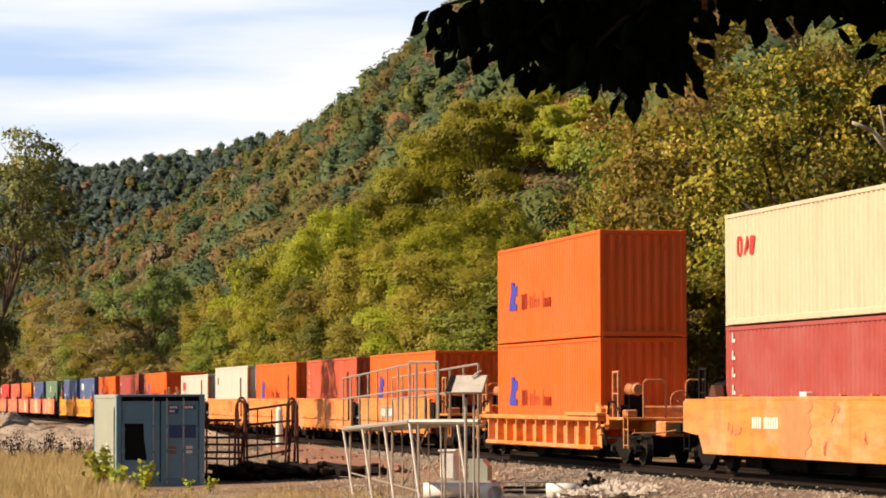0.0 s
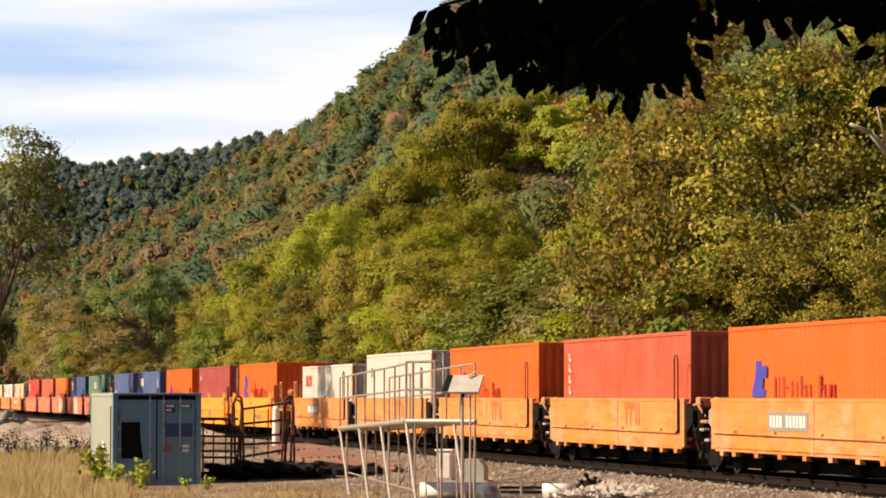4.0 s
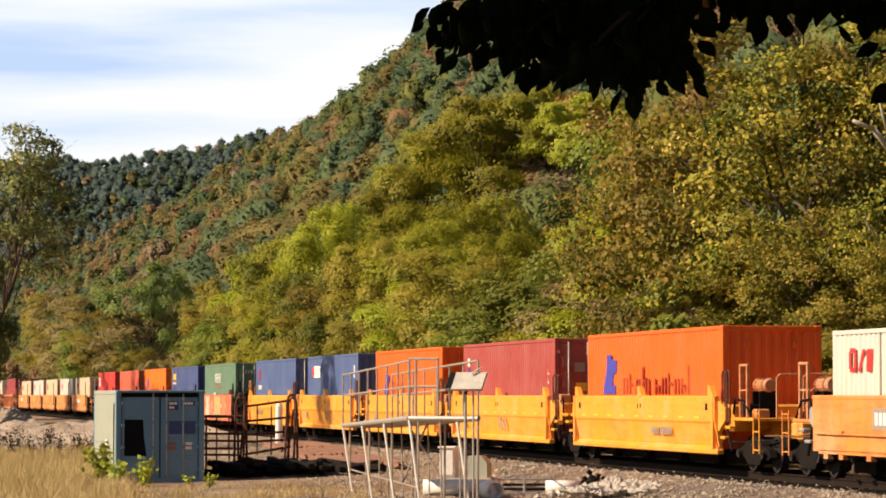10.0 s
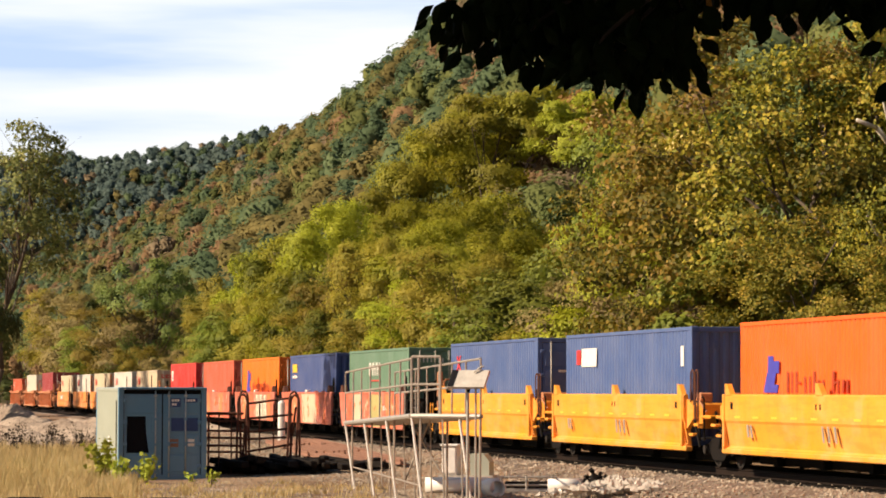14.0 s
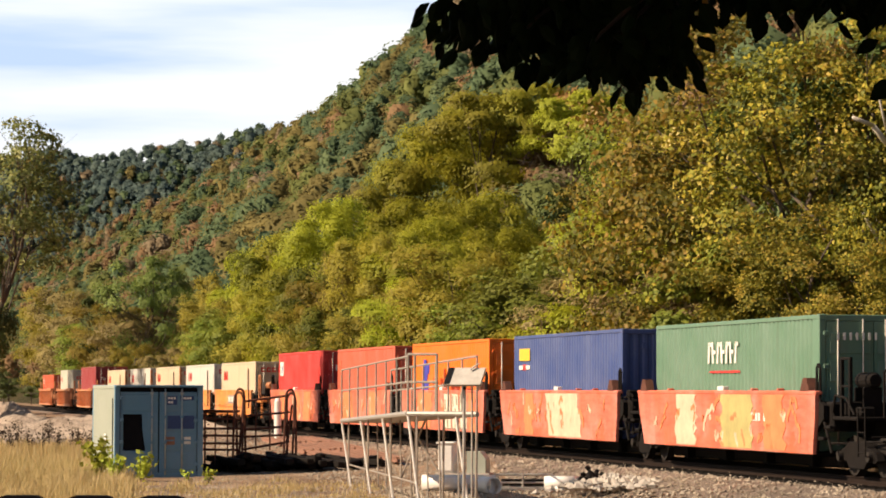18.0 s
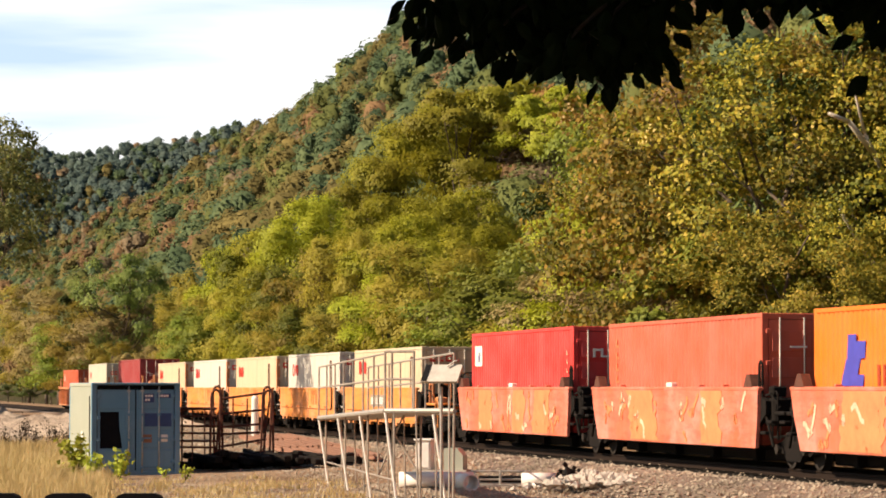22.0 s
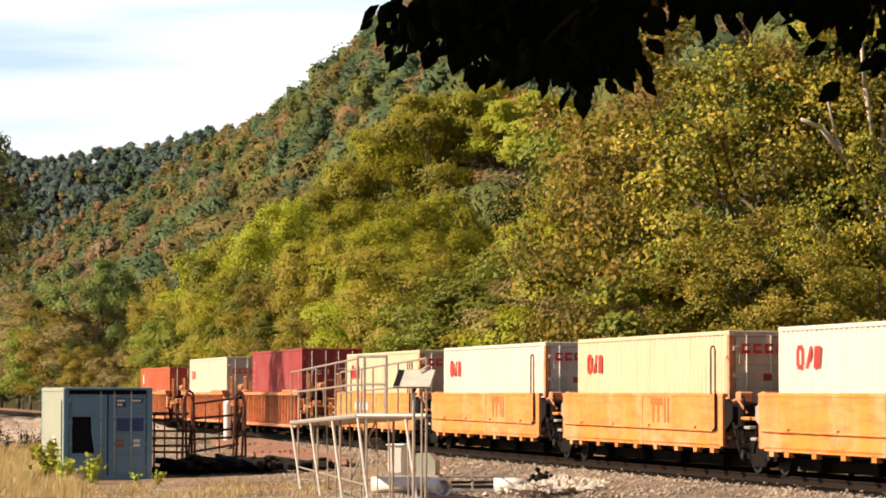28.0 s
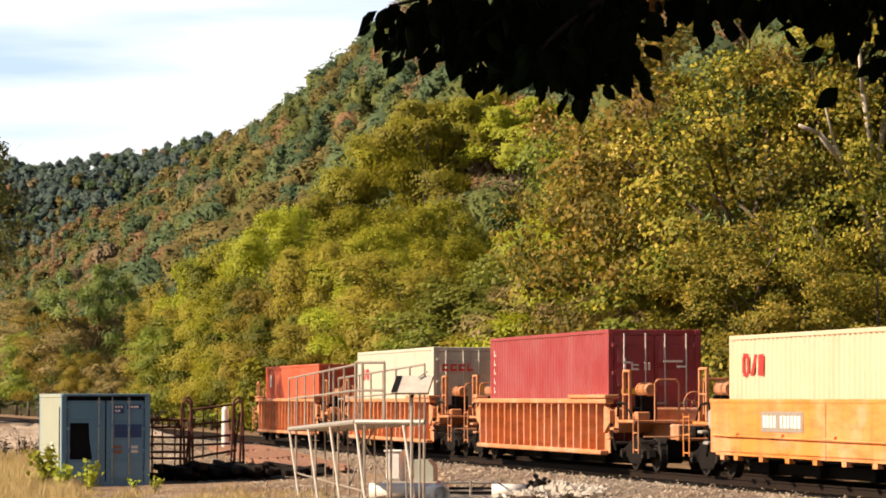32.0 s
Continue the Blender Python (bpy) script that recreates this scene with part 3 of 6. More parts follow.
def ground_at(x, y):
    d = Vector((x - AX, y - AY, 0))
    return float(relief(np.float64(d.dot(ACROSS)), np.float64(-d.dot(ALONG))))


# Kinds of trees: height 1 = ten metres, scaled where they stand.
KINDS = {
    "locust": tree("locust_tree", 11, "feathery yellow-green locust tree behind the railway track", LEAF_LOCUST, 10, 3.5, 1.6, 46, 860, 0.105, girth=0.13, squash=0.75, puff=1.15, ragged=0.5),
    "open": tree("locust_tree", 21, "yellow-green locust tree whose dark forked trunk shows under its crown", LEAF_LOCUST, 10, 2.9, 5.6, 34, 760, 0.095, girth=0.17, limbs=20, squash=0.72, ragged=0.5, low=0.30),
    "green": tree("tree", 12, "round bright green broadleaf tree behind the railway track", LEAF_GREEN, 10, 3.9, 1.0, 36, 620, 0.135, girth=0.17),
    "lime": tree("tree", 22, "young tree with bright lime-green leaves", LEAF_LIME, 10, 3.4, 1.0, 30, 520, 0.12, girth=0.12),
    "olive": tree("tree", 13, "olive and brown autumn tree behind the railway track", LEAF_OLIVE, 10, 3.8, 0.8, 38, 640, 0.12, girth=0.17, ragged=0.5),
    "gold": tree("maple_tree", 14, "large tree of gold and green autumn leaves beside the track", LEAF_GOLD, 10, 4.3, 0.6, 104, 330, 0.088, girth=0.2, fine=False, puff=0.62, ragged=0.55, soft=0.45, flutter=0.4, long=1.4),
    "dark": tree("tree", 15, "dark green broadleaf tree with a visible dark trunk", LEAF_DARK, 10, 3.4, 1.6, 28, 560, 0.15, girth=0.2),
    "round": tree("tree", 23, "round green tree with a dark trunk in its open crown", LEAF_ROUND, 10, 4.0, 2.0, 48, 430, 0.115, girth=0.26, limbs=26, low=0.2, puff=0.8, ragged=0.6),
    "brown": tree("tree", 16, "brown and orange autumn tree on the slope", LEAF_BROWN, 10, 3.6, 1.4, 28, 560, 0.14, girth=0.16),
    "pink": tree("tree", 17, "dusty tan tree that has begun to drop its leaves", LEAF_PINK, 10, 3.6, 1.0, 34, 480, 0.12, girth=0.16, ragged=0.55),
    "shrub": tree("shrub", 18, "low dense green shrub at the foot of the ridge", LEAF_GREEN, 10, 5.6, 0.2, 34, 220, 0.40, girth=0.12),
    "shrub_gold": tree("shrub", 19, "low dense yellow-green shrub at the foot of the ridge", LEAF_LOCUST, 10, 5.6, 0.2, 34, 220, 0.36, girth=0.12),
    "sparse": tree("tree", 20, "thin tree whose top has lost most of its leaves", LEAF_YARD, 10, 1.45, 4.8, 60, 170, 0.080, girth=0.12, limbs=14, fine=False, puff=1.15, low=0.25, flutter=0.4),
}
used = set()


def plant(kind, x, y, height, turn, wide=1.0, sink=0.0):
    k = height / 10
    m = pose(x, y, ground_at(x, y) - sink, 0, 0, turn) @ Matrix.Diagonal((k * wide, k * wide, k, 1))
    if kind not in used:
        used.add(kind)
        KINDS[kind].matrix_basis = m
        return KINDS[kind]
    ob = copy_thing(KINDS[kind], Matrix())
    ob.matrix_basis = m
    return ob


def build_near_trees():
    rng = np.random.default_rng(5)
    # kind, x, y, height, width factor
    row = [
        ("gold", 9.1, 92, 14.4, 1.0), ("gold", 12.8, 90, 13.4, 0.95), ("gold", 7.6, 97, 11.2, 0.9), ("dark", 16.6, 95, 15.5, 1.0),
        ("gold", 15.0, 86, 10.5, 0.8), ("dark", 14.4, 99, 15.0, 0.9), ("gold", 10.8, 85, 7.4, 1.1), ("green", 7.0, 88, 6.6, 1.2),
        ("pink", 4.4, 96, 6.2, 1.2), ("locust", 5.6, 104, 8.8, 1.1), ("dark", 18.5, 88, 13.5, 1.0), ("gold", 13.4, 80, 6.4, 1.1),
        ("open", 3.3, 205, 16.9, 0.94), ("open", 6.6, 207, 15.3, 0.88), ("open", 9.8, 200, 13.0, 0.94), ("locust", -1.1, 215, 17.1, 0.68), ("locust", 1.4, 222, 16.6, 0.66),
        ("locust", -3.5, 214, 16.0, 0.66), ("locust", -3.2, 182, 13.9, 0.68), ("locust", -5.6, 192, 14.6, 0.66), ("locust", -8.2, 188, 13.7, 0.68),
        ("locust", -10.0, 200, 12.5, 0.73), ("green", -11.8, 200, 11.6, 0.66), ("locust", -13.2, 210, 11.7, 0.70), ("locust", -14.6, 222, 11.6, 0.70), ("olive", -16.4, 226, 11.0, 0.68), ("green", -17.8, 236, 10.1, 0.73),
        ("olive", -19.0, 242, 10.1, 0.73), ("locust", 0.9, 162, 12.6, 0.73), ("locust", 3.6, 166, 12.5, 0.68), ("locust", -1.2, 158, 11.2, 0.73), ("olive", -3.6, 160, 10.3, 0.73), ("olive", 5.4, 150, 9.6, 0.79),
        ("olive", -5.6, 166, 9.6, 0.75), ("green", -7.4, 172, 9.1, 0.77), ("locust", -9.4, 178, 9.1, 0.79), ("olive", -11.4, 188, 8.2, 0.79), ("green", -13.4, 200, 7.7, 0.88), ("green", -15.6, 208, 7.1, 0.94),
        ("green", 11.8, 176, 12.5, 0.88), ("locust", 6.3, 150, 10.1, 0.94), ("locust", 2.4, 145, 10.0, 0.88), ("green", 4.6, 128, 7.7, 0.99),
        ("olive", 0.3, 138, 8.7, 0.94), ("locust", -1.6, 142, 7.3, 0.99), ("olive", -2.8, 150, 6.8, 0.99), ("green", -5.0, 156, 6.6, 0.99), ("olive", -8.0, 168, 6.6, 0.99),
        ("round", -28.4, 282, 14.6, 0.74), ("dark", -35.5, 312, 13.0, 0.7), ("pink", -46, 352, 14.5, 0.8), ("pink", -41, 335, 13.0, 0.8), ("olive", -52, 380, 15.0, 0.8), ("olive", -17.4, 210, 8.4, 1.2), ("pink", -25.8, 238, 5.6, 1.2),
        ("olive", -29.5, 262, 6.0, 1.2), ("pink", -34.6, 280, 10.0, 1.2), ("olive", -38.0, 300, 10.6, 1.2), ("green", -41.5, 322, 9.5, 1.2),
        ("green", 2.6, 118, 6.6, 1.4), ("olive", 1.0, 112, 4.6, 1.6), ("pink", 3.4, 106, 4.4, 1.6), ("green", -0.6, 122, 5.8, 1.5),
        ("dark", 8.0, 160, 10.8, 0.8), ("olive", 8.6, 136, 8.2, 0.9), ("green", 10.5, 122, 8.4, 0.9), ("green", 8.0, 116, 9.6, 1.0), ("lime", 8.9, 150, 11.6, 0.7), ("pink", 5.2, 108, 6.6, 1.1),
        ("locust", 12.2, 132, 13.2, 1.0), ("brown", 15.0, 205, 17.0, 1.0), ("green", 14.0, 118, 13.0, 1.0)]
    for kind, x, y, h, wide in row:
        w = Vector((x - AX, y - AY, 0)).dot(ACROSS)          # clear of the train
        push = max(0, 3.6 + 0.33 * h * wide - w)
        x, y = x + ACROSS.x * push, y + ACROSS.y * push
        plant(kind, x, y, h, rng.uniform(0, 360), wide)
    # shrubs along the foot of the ridge, behind the train
    for s in np.arange(-420, -28, 8.0):
        x, y, _ = track(s + rng.uniform(-1.5, 1.5), 6.9 + rng.uniform(-0.6, 2.5))
        kind = "shrub" if rng.uniform() < 0.55 else "shrub_gold"
        h, turn, wide = rng.uniform(2.8, 4.8), rng.uniform(0, 360), rng.uniform(0.9, 1.2)
        if s < -190:                               # dark leaves in place of the shade between trees, with gaps, at the far end
            if rng.uniform() < 0.4:
                continue
            kind = "dark"
        if s > -82:                                # taller at the near end
            kind, h, wide = "olive", h + 1.0, wide
        plant(kind, x, y, h, turn, wide)
    # by itself in the yard, on the near side of the track
    leaning = plant("sparse", -18.76, 120, 13.5, 0)
    leaning.matrix_basis = leaning.matrix_basis @ pose(0, 0, 0, 0, 8.5, 0)
    plant("dark", -18.9, 117, 8.0, 70, 0.5)
    plant("dark", -21.0, 128, 7.0, 70, 0.6)
    # taller trees at the yard's open side, out of view, added so their shade falls across the far ground and the far
    # cars
    for kind, x, y, h in (("olive", -26.5, 137, 5.5), ("green", -29.5, 153, 9), ("olive", -32, 171, 13), ("green", -36, 192, 14), ("dark", -41, 216, 15), ("green", -46, 240, 15)):
        plant(kind, x, y, h, rng.uniform(0, 360))


build_near_trees()


def sycamore():
    """A tree with pale bare limbs that reach out of the foliage."""
    rng = np.random.default_rng(44)
    top = thing("sycamore_tree", "sycamore with pale mottled limbs reaching out of its leaves", "tree", m=pose(14.6, 87.0, ground_at(14.6, 87.0)))
    part("trunk", Geo().tube((0, 0, -0.3), (0.1, 0, 4.5), 0.24, 0.20, 9).tube((0.1, 0, 4.5), (-0.2, 0.2, 9.0), 0.20, 0.13, 9).tube((-0.2, 0.2, 9.0), (0.3, 0.2, 13.0), 0.13, 0.04, 9), PALEBARK, top, smooth=True)
    for pts in (((0.1, 0, 5.6), (-1.0, -1.2, 8.2), (-1.9, -2.6, 9.6), (-2.3, -3.0, 11.0)), ((-0.6, -0.7, 7.3), (0.6, -2.2, 8.7), (1.4, -2.6, 9.0)),
                ((-0.2, 0.2, 8.6), (-0.9, -1.5, 11.2), (-1.1, -2.0, 12.6)), ((-1.5, -2.0, 9.0), (-2.4, -2.9, 9.9), (-3.0, -3.2, 10.1)), ((0.1, 0, 4.6), (-1.6, -1.4, 6.0), (-2.6, -2.4, 7.4))):
        g = Geo()
        for i in range(len(pts) - 1):
            g.tube(pts[i], pts[i + 1], 0.10 - 0.025 * i, 0.075 - 0.025 * i, 7)
        part("limb", g, PALEBARK, top, smooth=True)
    quads, way, _ = crown_leaves(rng, 13.5, 3.6, 4.0, 44, 340, 0.105, fine=False, ragged=0.55, soft=0.45, flutter=0.4, long=1.4)
    part("crown", triangles("crown", quads + np.array([0.4, 1.2, 0]), [LEAF_GOLD], normals=way), LEAF_GOLD, top)


sycamore()


def ball(fine):
    """The corners and faces of a round with 20 or 80 faces."""
    bm = bmesh.new()
    bmesh.ops.create_icosphere(bm, subdivisions=fine, radius=1.0)
    bm.verts.index_update()
    v, f = np.array([q.co for q in bm.verts]), np.array([[q.index for q in p.verts] for p in bm.faces])
    bm.free()
    return v, f


def wood(name, label, spots, rng, mats, weights, fine=2, lift=0.25, core=0.85):
    """Many trees of a far wood in one mesh, each a few leafy boughs with sprays round them: (x, y, z, height, radius, boughs, sprays, spray size, tone)."""
    near_ball, far_ball = ball(fine), ball(1)
    lift = np.array([0, 0, lift])
    V, F, I, N, count = [], [], [], [], 0
    for x, y, z, h, r, boughs, n, size, tone in spots:
        k = min(int(np.searchsorted(np.cumsum(weights(tone)), rng.uniform())), len(mats) - 1)
        bv, bf = near_ball if y < 480 else far_ball
        at = np.array([x, y, z])
        heart = np.array([0, 0, h * 0.45])
        a, q = rng.uniform(0, 2 * math.pi, boughs), rng.uniform(0.42, 0.72, boughs)
        q[0] = 0.1
        cs = np.stack([r * q * np.cos(a), r * q * np.sin(a), h * rng.uniform(0.36, 0.66, boughs)], 1)
        cs[0, 2] = h * 0.70
        rs = r * rng.uniform(0.36, 0.54, boughs)
        rs[0] = r * rng.uniform(0.46, 0.58)
        for i in range(boughs):
            c, rr = cs[i], rs[i]
            m = max(3, n // boughs)
            d = unit(rng.normal(size=(m, 3)) + np.array([-0.1, -0.45, 0.4]))
            kick = rng.normal(size=(3, 3)) * 3.2
            uneven = lambda e: 1 + 0.13 * np.sin(e @ kick[0] + 1) + 0.10 * np.sin(e @ kick[1] * 1.6)
            p = c + d * (rr * uneven(d) * rng.uniform(0.90, 1.12, m))[:, None]
            keep = np.ones(m, bool)
            for j in range(boughs):
                if j != i:
                    keep &= ((p - cs[j]) ** 2).sum(1) > (0.85 * rs[j]) ** 2
            p, d = p[keep], d[keep]
            if len(p):
                way = unit(0.55 * d + 0.55 * unit(p - heart) + lift + 0.22 * rng.normal(size=d.shape))
                t = turned(sprays(p + at, way + rng.normal(size=d.shape) * 0.15, size, rng), way)
                V.append(t.reshape(-1, 3)); N.append(np.repeat(way, 3, axis=0))
                F.append(np.arange(len(t) * 3).reshape(-1, 3) + count); I.append(np.full(len(t), k)); count += len(t) * 3
            p = c + bv * (rr * (core if y > 330 else 0.74) * uneven(bv))[:, None]
            V.append(p + at); N.append(unit(0.55 * bv + 0.55 * unit(p - heart) + lift))
            F.append(bf + count); I.append(np.full(len(bf), k)); count += len(bv)
    me = mesh_of(name, np.concatenate(V), np.concatenate(F), mats, np.concatenate(I), np.concatenate(N))
    single(name, me, None, label, "woods", kind="stuff")


def build_hill_woods():
    rng = np.random.default_rng(21)
    spots = []
    step = 6.6
    for a in np.arange(-140, 1750, step):
        for w in np.arange(20, 138, step):
            aa, ww = a + rng.uniform(-2.9, 2.9), w + rng.uniform(-2.9, 2.9)
            p = place(aa, ww)
            if p.y < 120 or abs(p.x / p.y) > 0.185:
                continue
            d = p.y
            if d > 700 and rng.uniform() < 0.45:
                continue
            lobes, n, size = (8, 2200, 0.24) if d < 240 else (6, 900, 0.31) if d < 330 else (5, 440, 0.47) if d < 650 else (3, 130, 0.85)
            tone = noise.noise(Vector((p.x / 45, p.y / 110, 3.1))) + 0.5 * noise.noise(Vector((p.x / 14, p.y / 30, 9.0))) + (ww - 70) / 400
            spots.append((p.x, p.y, float(relief(np.float64(ww), np.float64(aa))) - 0.6, rng.uniform(9.4, 16.2), rng.uniform(2.9, 4.6), lobes, n, size, tone))
    mats = [WOOD_GREEN, WOOD_DARK, WOOD_OLIVE, WOOD_BROWN, WOOD_TAN]

    def weights(t):
        warm = min(1, max(0, 0.26 + 0.8 * t))
        w = np.array([0.24 * (1 - warm) + 0.05, 0.62 * (1 - warm) + 0.05, 0.30, 0.42 * warm, 0.22 * warm])
        return w / w.sum()

    wood("hill_woods", "mixed green, olive and rust-brown woods on the ridge", spots, rng, mats, weights)


build_hill_woods()


# ---- the far ridge across the valley ----
def far_height(x):
    return 191 + 0.11 * (x + 151) + 3 * math.sin(x / 31) + 2 * math.sin(x / 13)


def build_far_ridge():
    g = Geo()
    xs = np.linspace(-900, 700, 65)
    ys = [1750, 1850, 1960, 2080, 2190, 2300, 2450, 2700]
    ks = [0, 0.12, 0.34, 0.60, 0.84, 1.0, 0.95, 0.6]
    for x in xs:
        for y, k in zip(ys, ks):
            g.v.append((x, y, k * far_height(x) - 2))
    n = len(ys)
    g.f = [(i * n + j, i * n + j + 1, (i + 1) * n + j + 1, (i + 1) * n + j) for i in range(len(xs) - 1) for j in range(n - 1)]
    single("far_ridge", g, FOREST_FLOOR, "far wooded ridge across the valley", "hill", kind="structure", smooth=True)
    rng = np.random.default_rng(31)
    spots = []
    for x in np.arange(-470, 60, 9.5):
        for y in np.arange(1860, 2330, 13):
            xx, yy = x + rng.uniform(-5, 5), y + rng.uniform(-7, 7)
            if abs(xx / yy) > 0.19:
                continue
            z = float(np.interp(yy, ys, ks)) * far_height(xx) - 3
            tone = noise.noise(Vector((xx / 60, yy / 60, 1.0))) - 0.2
            spots.append((xx, yy, z, rng.uniform(13, 21), rng.uniform(4.8, 7.2), 3, 90, 1.5, tone))

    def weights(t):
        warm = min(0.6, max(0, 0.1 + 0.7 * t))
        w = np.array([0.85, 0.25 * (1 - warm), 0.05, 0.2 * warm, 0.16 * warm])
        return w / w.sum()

    wood("far_woods", "green and brown woods on the far ridge, tinted blue as by haze", spots, rng, [WOOD_HAZE, WOOD_DARK, WOOD_OLIVE, WOOD_BROWN, WOOD_TAN], weights, 1, 0.8, 0.95)


build_far_ridge()


# ---- the train ----
MOVERS = []          # (thing, its place along the train)
SHARED = {}


def shared(key, build, material, smooth=False):
    """A mesh that alike parts share."""
    if key not in SHARED:
        SHARED[key] = build().mesh(key[0], material, smooth)
    return SHARED[key]


LEN, WID = 12.19, 2.44


def corrugated(x0, x1, y, z0, z1, out, pitch=0.278, deep=0.036):
    """A sheet with upright trapezoid waves between x0 and x1; out: the way its outer face looks (-1 or 1)."""
    pts, x = [], x0 + 0.06
    pts.append((x0, y))
    while x + pitch <= x1 - 0.04:
        a = pitch / 4
        pts += [(x, y), (x + a * 0.7, y - out * deep), (x + 2 * a, y - out * deep), (x + 2.7 * a, y)]
        x += pitch
    pts.append((x1, y))
    back = [(px, py - out * 0.012) for px, py in reversed(pts)]
    return Geo().extrude(pts + back, "z", z0, z1)


def end_sheet(x, y0, y1, z0, z1, out):
    pts, y, pitch = [(x, y0)], y0 + 0.05, 0.25
    while y + pitch <= y1 - 0.03:
        a = pitch / 4
        pts += [(x, y), (x - out * 0.04, y + 0.7 * a), (x - out * 0.04, y + 2 * a), (x, y + 2.7 * a)]
        y += pitch
    pts.append((x, y1))
    back = [(px - out * 0.012, py) for px, py in reversed(pts)]
    return Geo().extrude(pts + back, "z", z0, z1)


def mark_side(parent, marks):
    """Flat markings on the near wall: (x, z, width, height, lean, material)."""
    for x, z, w, h, lean, mat in marks:
        y = -WID / 2 - 0.003
        g = Geo().extrude([(x, z), (x + w, z), (x + w + lean, z + h), (x + lean, z + h)], "y", y - 0.004, y)
        part("marking", g, mat, parent)


def mark_end(parent, marks):
    """Flat markings on the leading end: (y, z, width, height, material)."""
    for y, z, w, h, mat in marks:
        part("marking", Geo().box(LEN / 2 + 0.075, LEN / 2 + 0.082, y - w, y, z, z + h), mat, parent)


def container(sigma, colour, label, H=2.896, floor=0.37, doors=False, side=(), end=(), level=0.0, post=None):
    """A forty-foot box. Its floor lies at floor + level above the rails; side and end marks are given from the rail up."""
    top = thing("shipping_container", label, "container", "containers on the train")
    z0 = floor + level
    hx, hy = LEN / 2, WID / 2
    h = round(H, 3)

    def put(name, key, build, x=0, y=0, z=0, rz=0, mat=colour):
        ob = part(name, shared((name, h, *key), build, mat), mat, top)
        ob.matrix_basis = pose(x, y, z0 + z, 0, 0, rz)
        return ob

    put("side_wall", (0,), lambda: corrugated(-hx + 0.12, hx - 0.12, -hy + 0.012, 0.13, H - 0.07, -1))
    put("side_wall", (1,), lambda: corrugated(-hx + 0.12, hx - 0.12, hy - 0.012, 0.13, H - 0.07, 1))
    put("roof", (0,), lambda: Geo().soft_box(-hx + 0.1, hx - 0.1, -hy + 0.05, hy - 0.05, H - 0.05, H - 0.012, 0.01))
    put("floor", (0,), lambda: Geo().box(-hx + 0.1, hx - 0.1, -hy + 0.06, hy - 0.06, 0.08, 0.16))
    for sy in (-1, 1):
        put("top_rail", (0,), lambda: Geo().soft_box(-hx + 0.1, hx - 0.1, -0.035, 0.035, H - 0.10, H - 0.006, 0.012), y=sy * (hy - 0.035))
        put("bottom_rail", (0,), lambda: Geo().soft_box(-hx + 0.1, hx - 0.1, -0.04, 0.04, 0.02, 0.16, 0.012), y=sy * (hy - 0.04))
        for sx in (-1, 1):
            put("corner_post", (0,), lambda: Geo().soft_box(-0.075, 0.075, -0.075, 0.075, 0.11, H - 0.11, 0.015), sx * (hx - 0.08), sy * (hy - 0.075), mat=post if post and sx > 0 else colour)
            for zc in (0.0, H - 0.118):
                put("corner_casting", (0,), lambda: Geo().soft_box(-0.089, 0.089, -0.081, 0.081, 0, 0.118, 0.014), sx * (hx - 0.087), sy * (hy - 0.079), zc)
    for sx in (-1, 1):
        put("end_header", (0,), lambda: Geo().soft_box(-0.05, 0.05, -hy + 0.15, hy - 0.15, H - 0.14, H - 0.01, 0.012), sx * (hx - 0.055))
        put("end_sill", (0,), lambda: Geo().soft_box(-0.05, 0.05, -hy + 0.15, hy - 0.15, 0.01, 0.15, 0.012), sx * (hx - 0.055))
    put("end_wall", (0,), lambda: end_sheet(-hx + 0.05, -hy + 0.15, hy - 0.15, 0.15, H - 0.14, -1))
    if doors:
        for sy in (-1, 1):
            door = put("door", (0,), lambda: Geo().soft_box(-0.025, 0.025, -0.525, 0.525, 0.16, H - 0.15, 0.008), hx - 0.04, sy * 0.533)
            for k in range(4):
                pan = part("door_panel", shared(("door_panel", h), lambda: Geo().soft_box(0.02, 0.045, -0.45, 0.45, 0, (H - 0.55) / 4 - 0.14, 0.01), colour), colour, door)
                pan.matrix_basis = pose(0, 0, 0.30 + k * (H - 0.55) / 4)
            for k in (-0.28, 0.28):
                rod = part("lock_rod", shared(("lock_rod", h), lambda: Geo().tube((0, 0, 0.12), (0, 0, H - 0.1), 0.019, n=7), GALV, True), GALV, door, "galvanised lock rod")
                rod.matrix_basis = pose(0.07, k, 0)
                han = part("lock_handle", shared(("lock_handle", h), lambda: Geo().soft_box(-0.015, 0.02, -0.22, 0.03, 1.02, 1.07, 0.008), GALV), GALV, door)
                han.matrix_basis = pose(0.09, k, 0)
            for k in range(4):
                hin = part("hinge", shared(("hinge", h), lambda: Geo().soft_box(-0.03, 0.03, -0.06, 0.06, -0.05, 0.05, 0.01), colour), colour, door)
                hin.matrix_basis = pose(0.035, sy * 0.53, 0.4 + k * (H - 0.8) / 3)
    else:
        put("end_wall", (1,), lambda: end_sheet(hx - 0.05, -hy + 0.15, hy - 0.15, 0.15, H - 0.14, 1))
        for sy in (-1, 1):
            put("vent", (0,), lambda: Geo().soft_box(-0.02, 0.03, -0.07, 0.07, -0.08, 0.08, 0.01), hx - 0.03, sy * 0.6, H - 0.45)
    mark_side(top, side)
    mark_end(top, end)
    MOVERS.append((top, sigma))
    return top


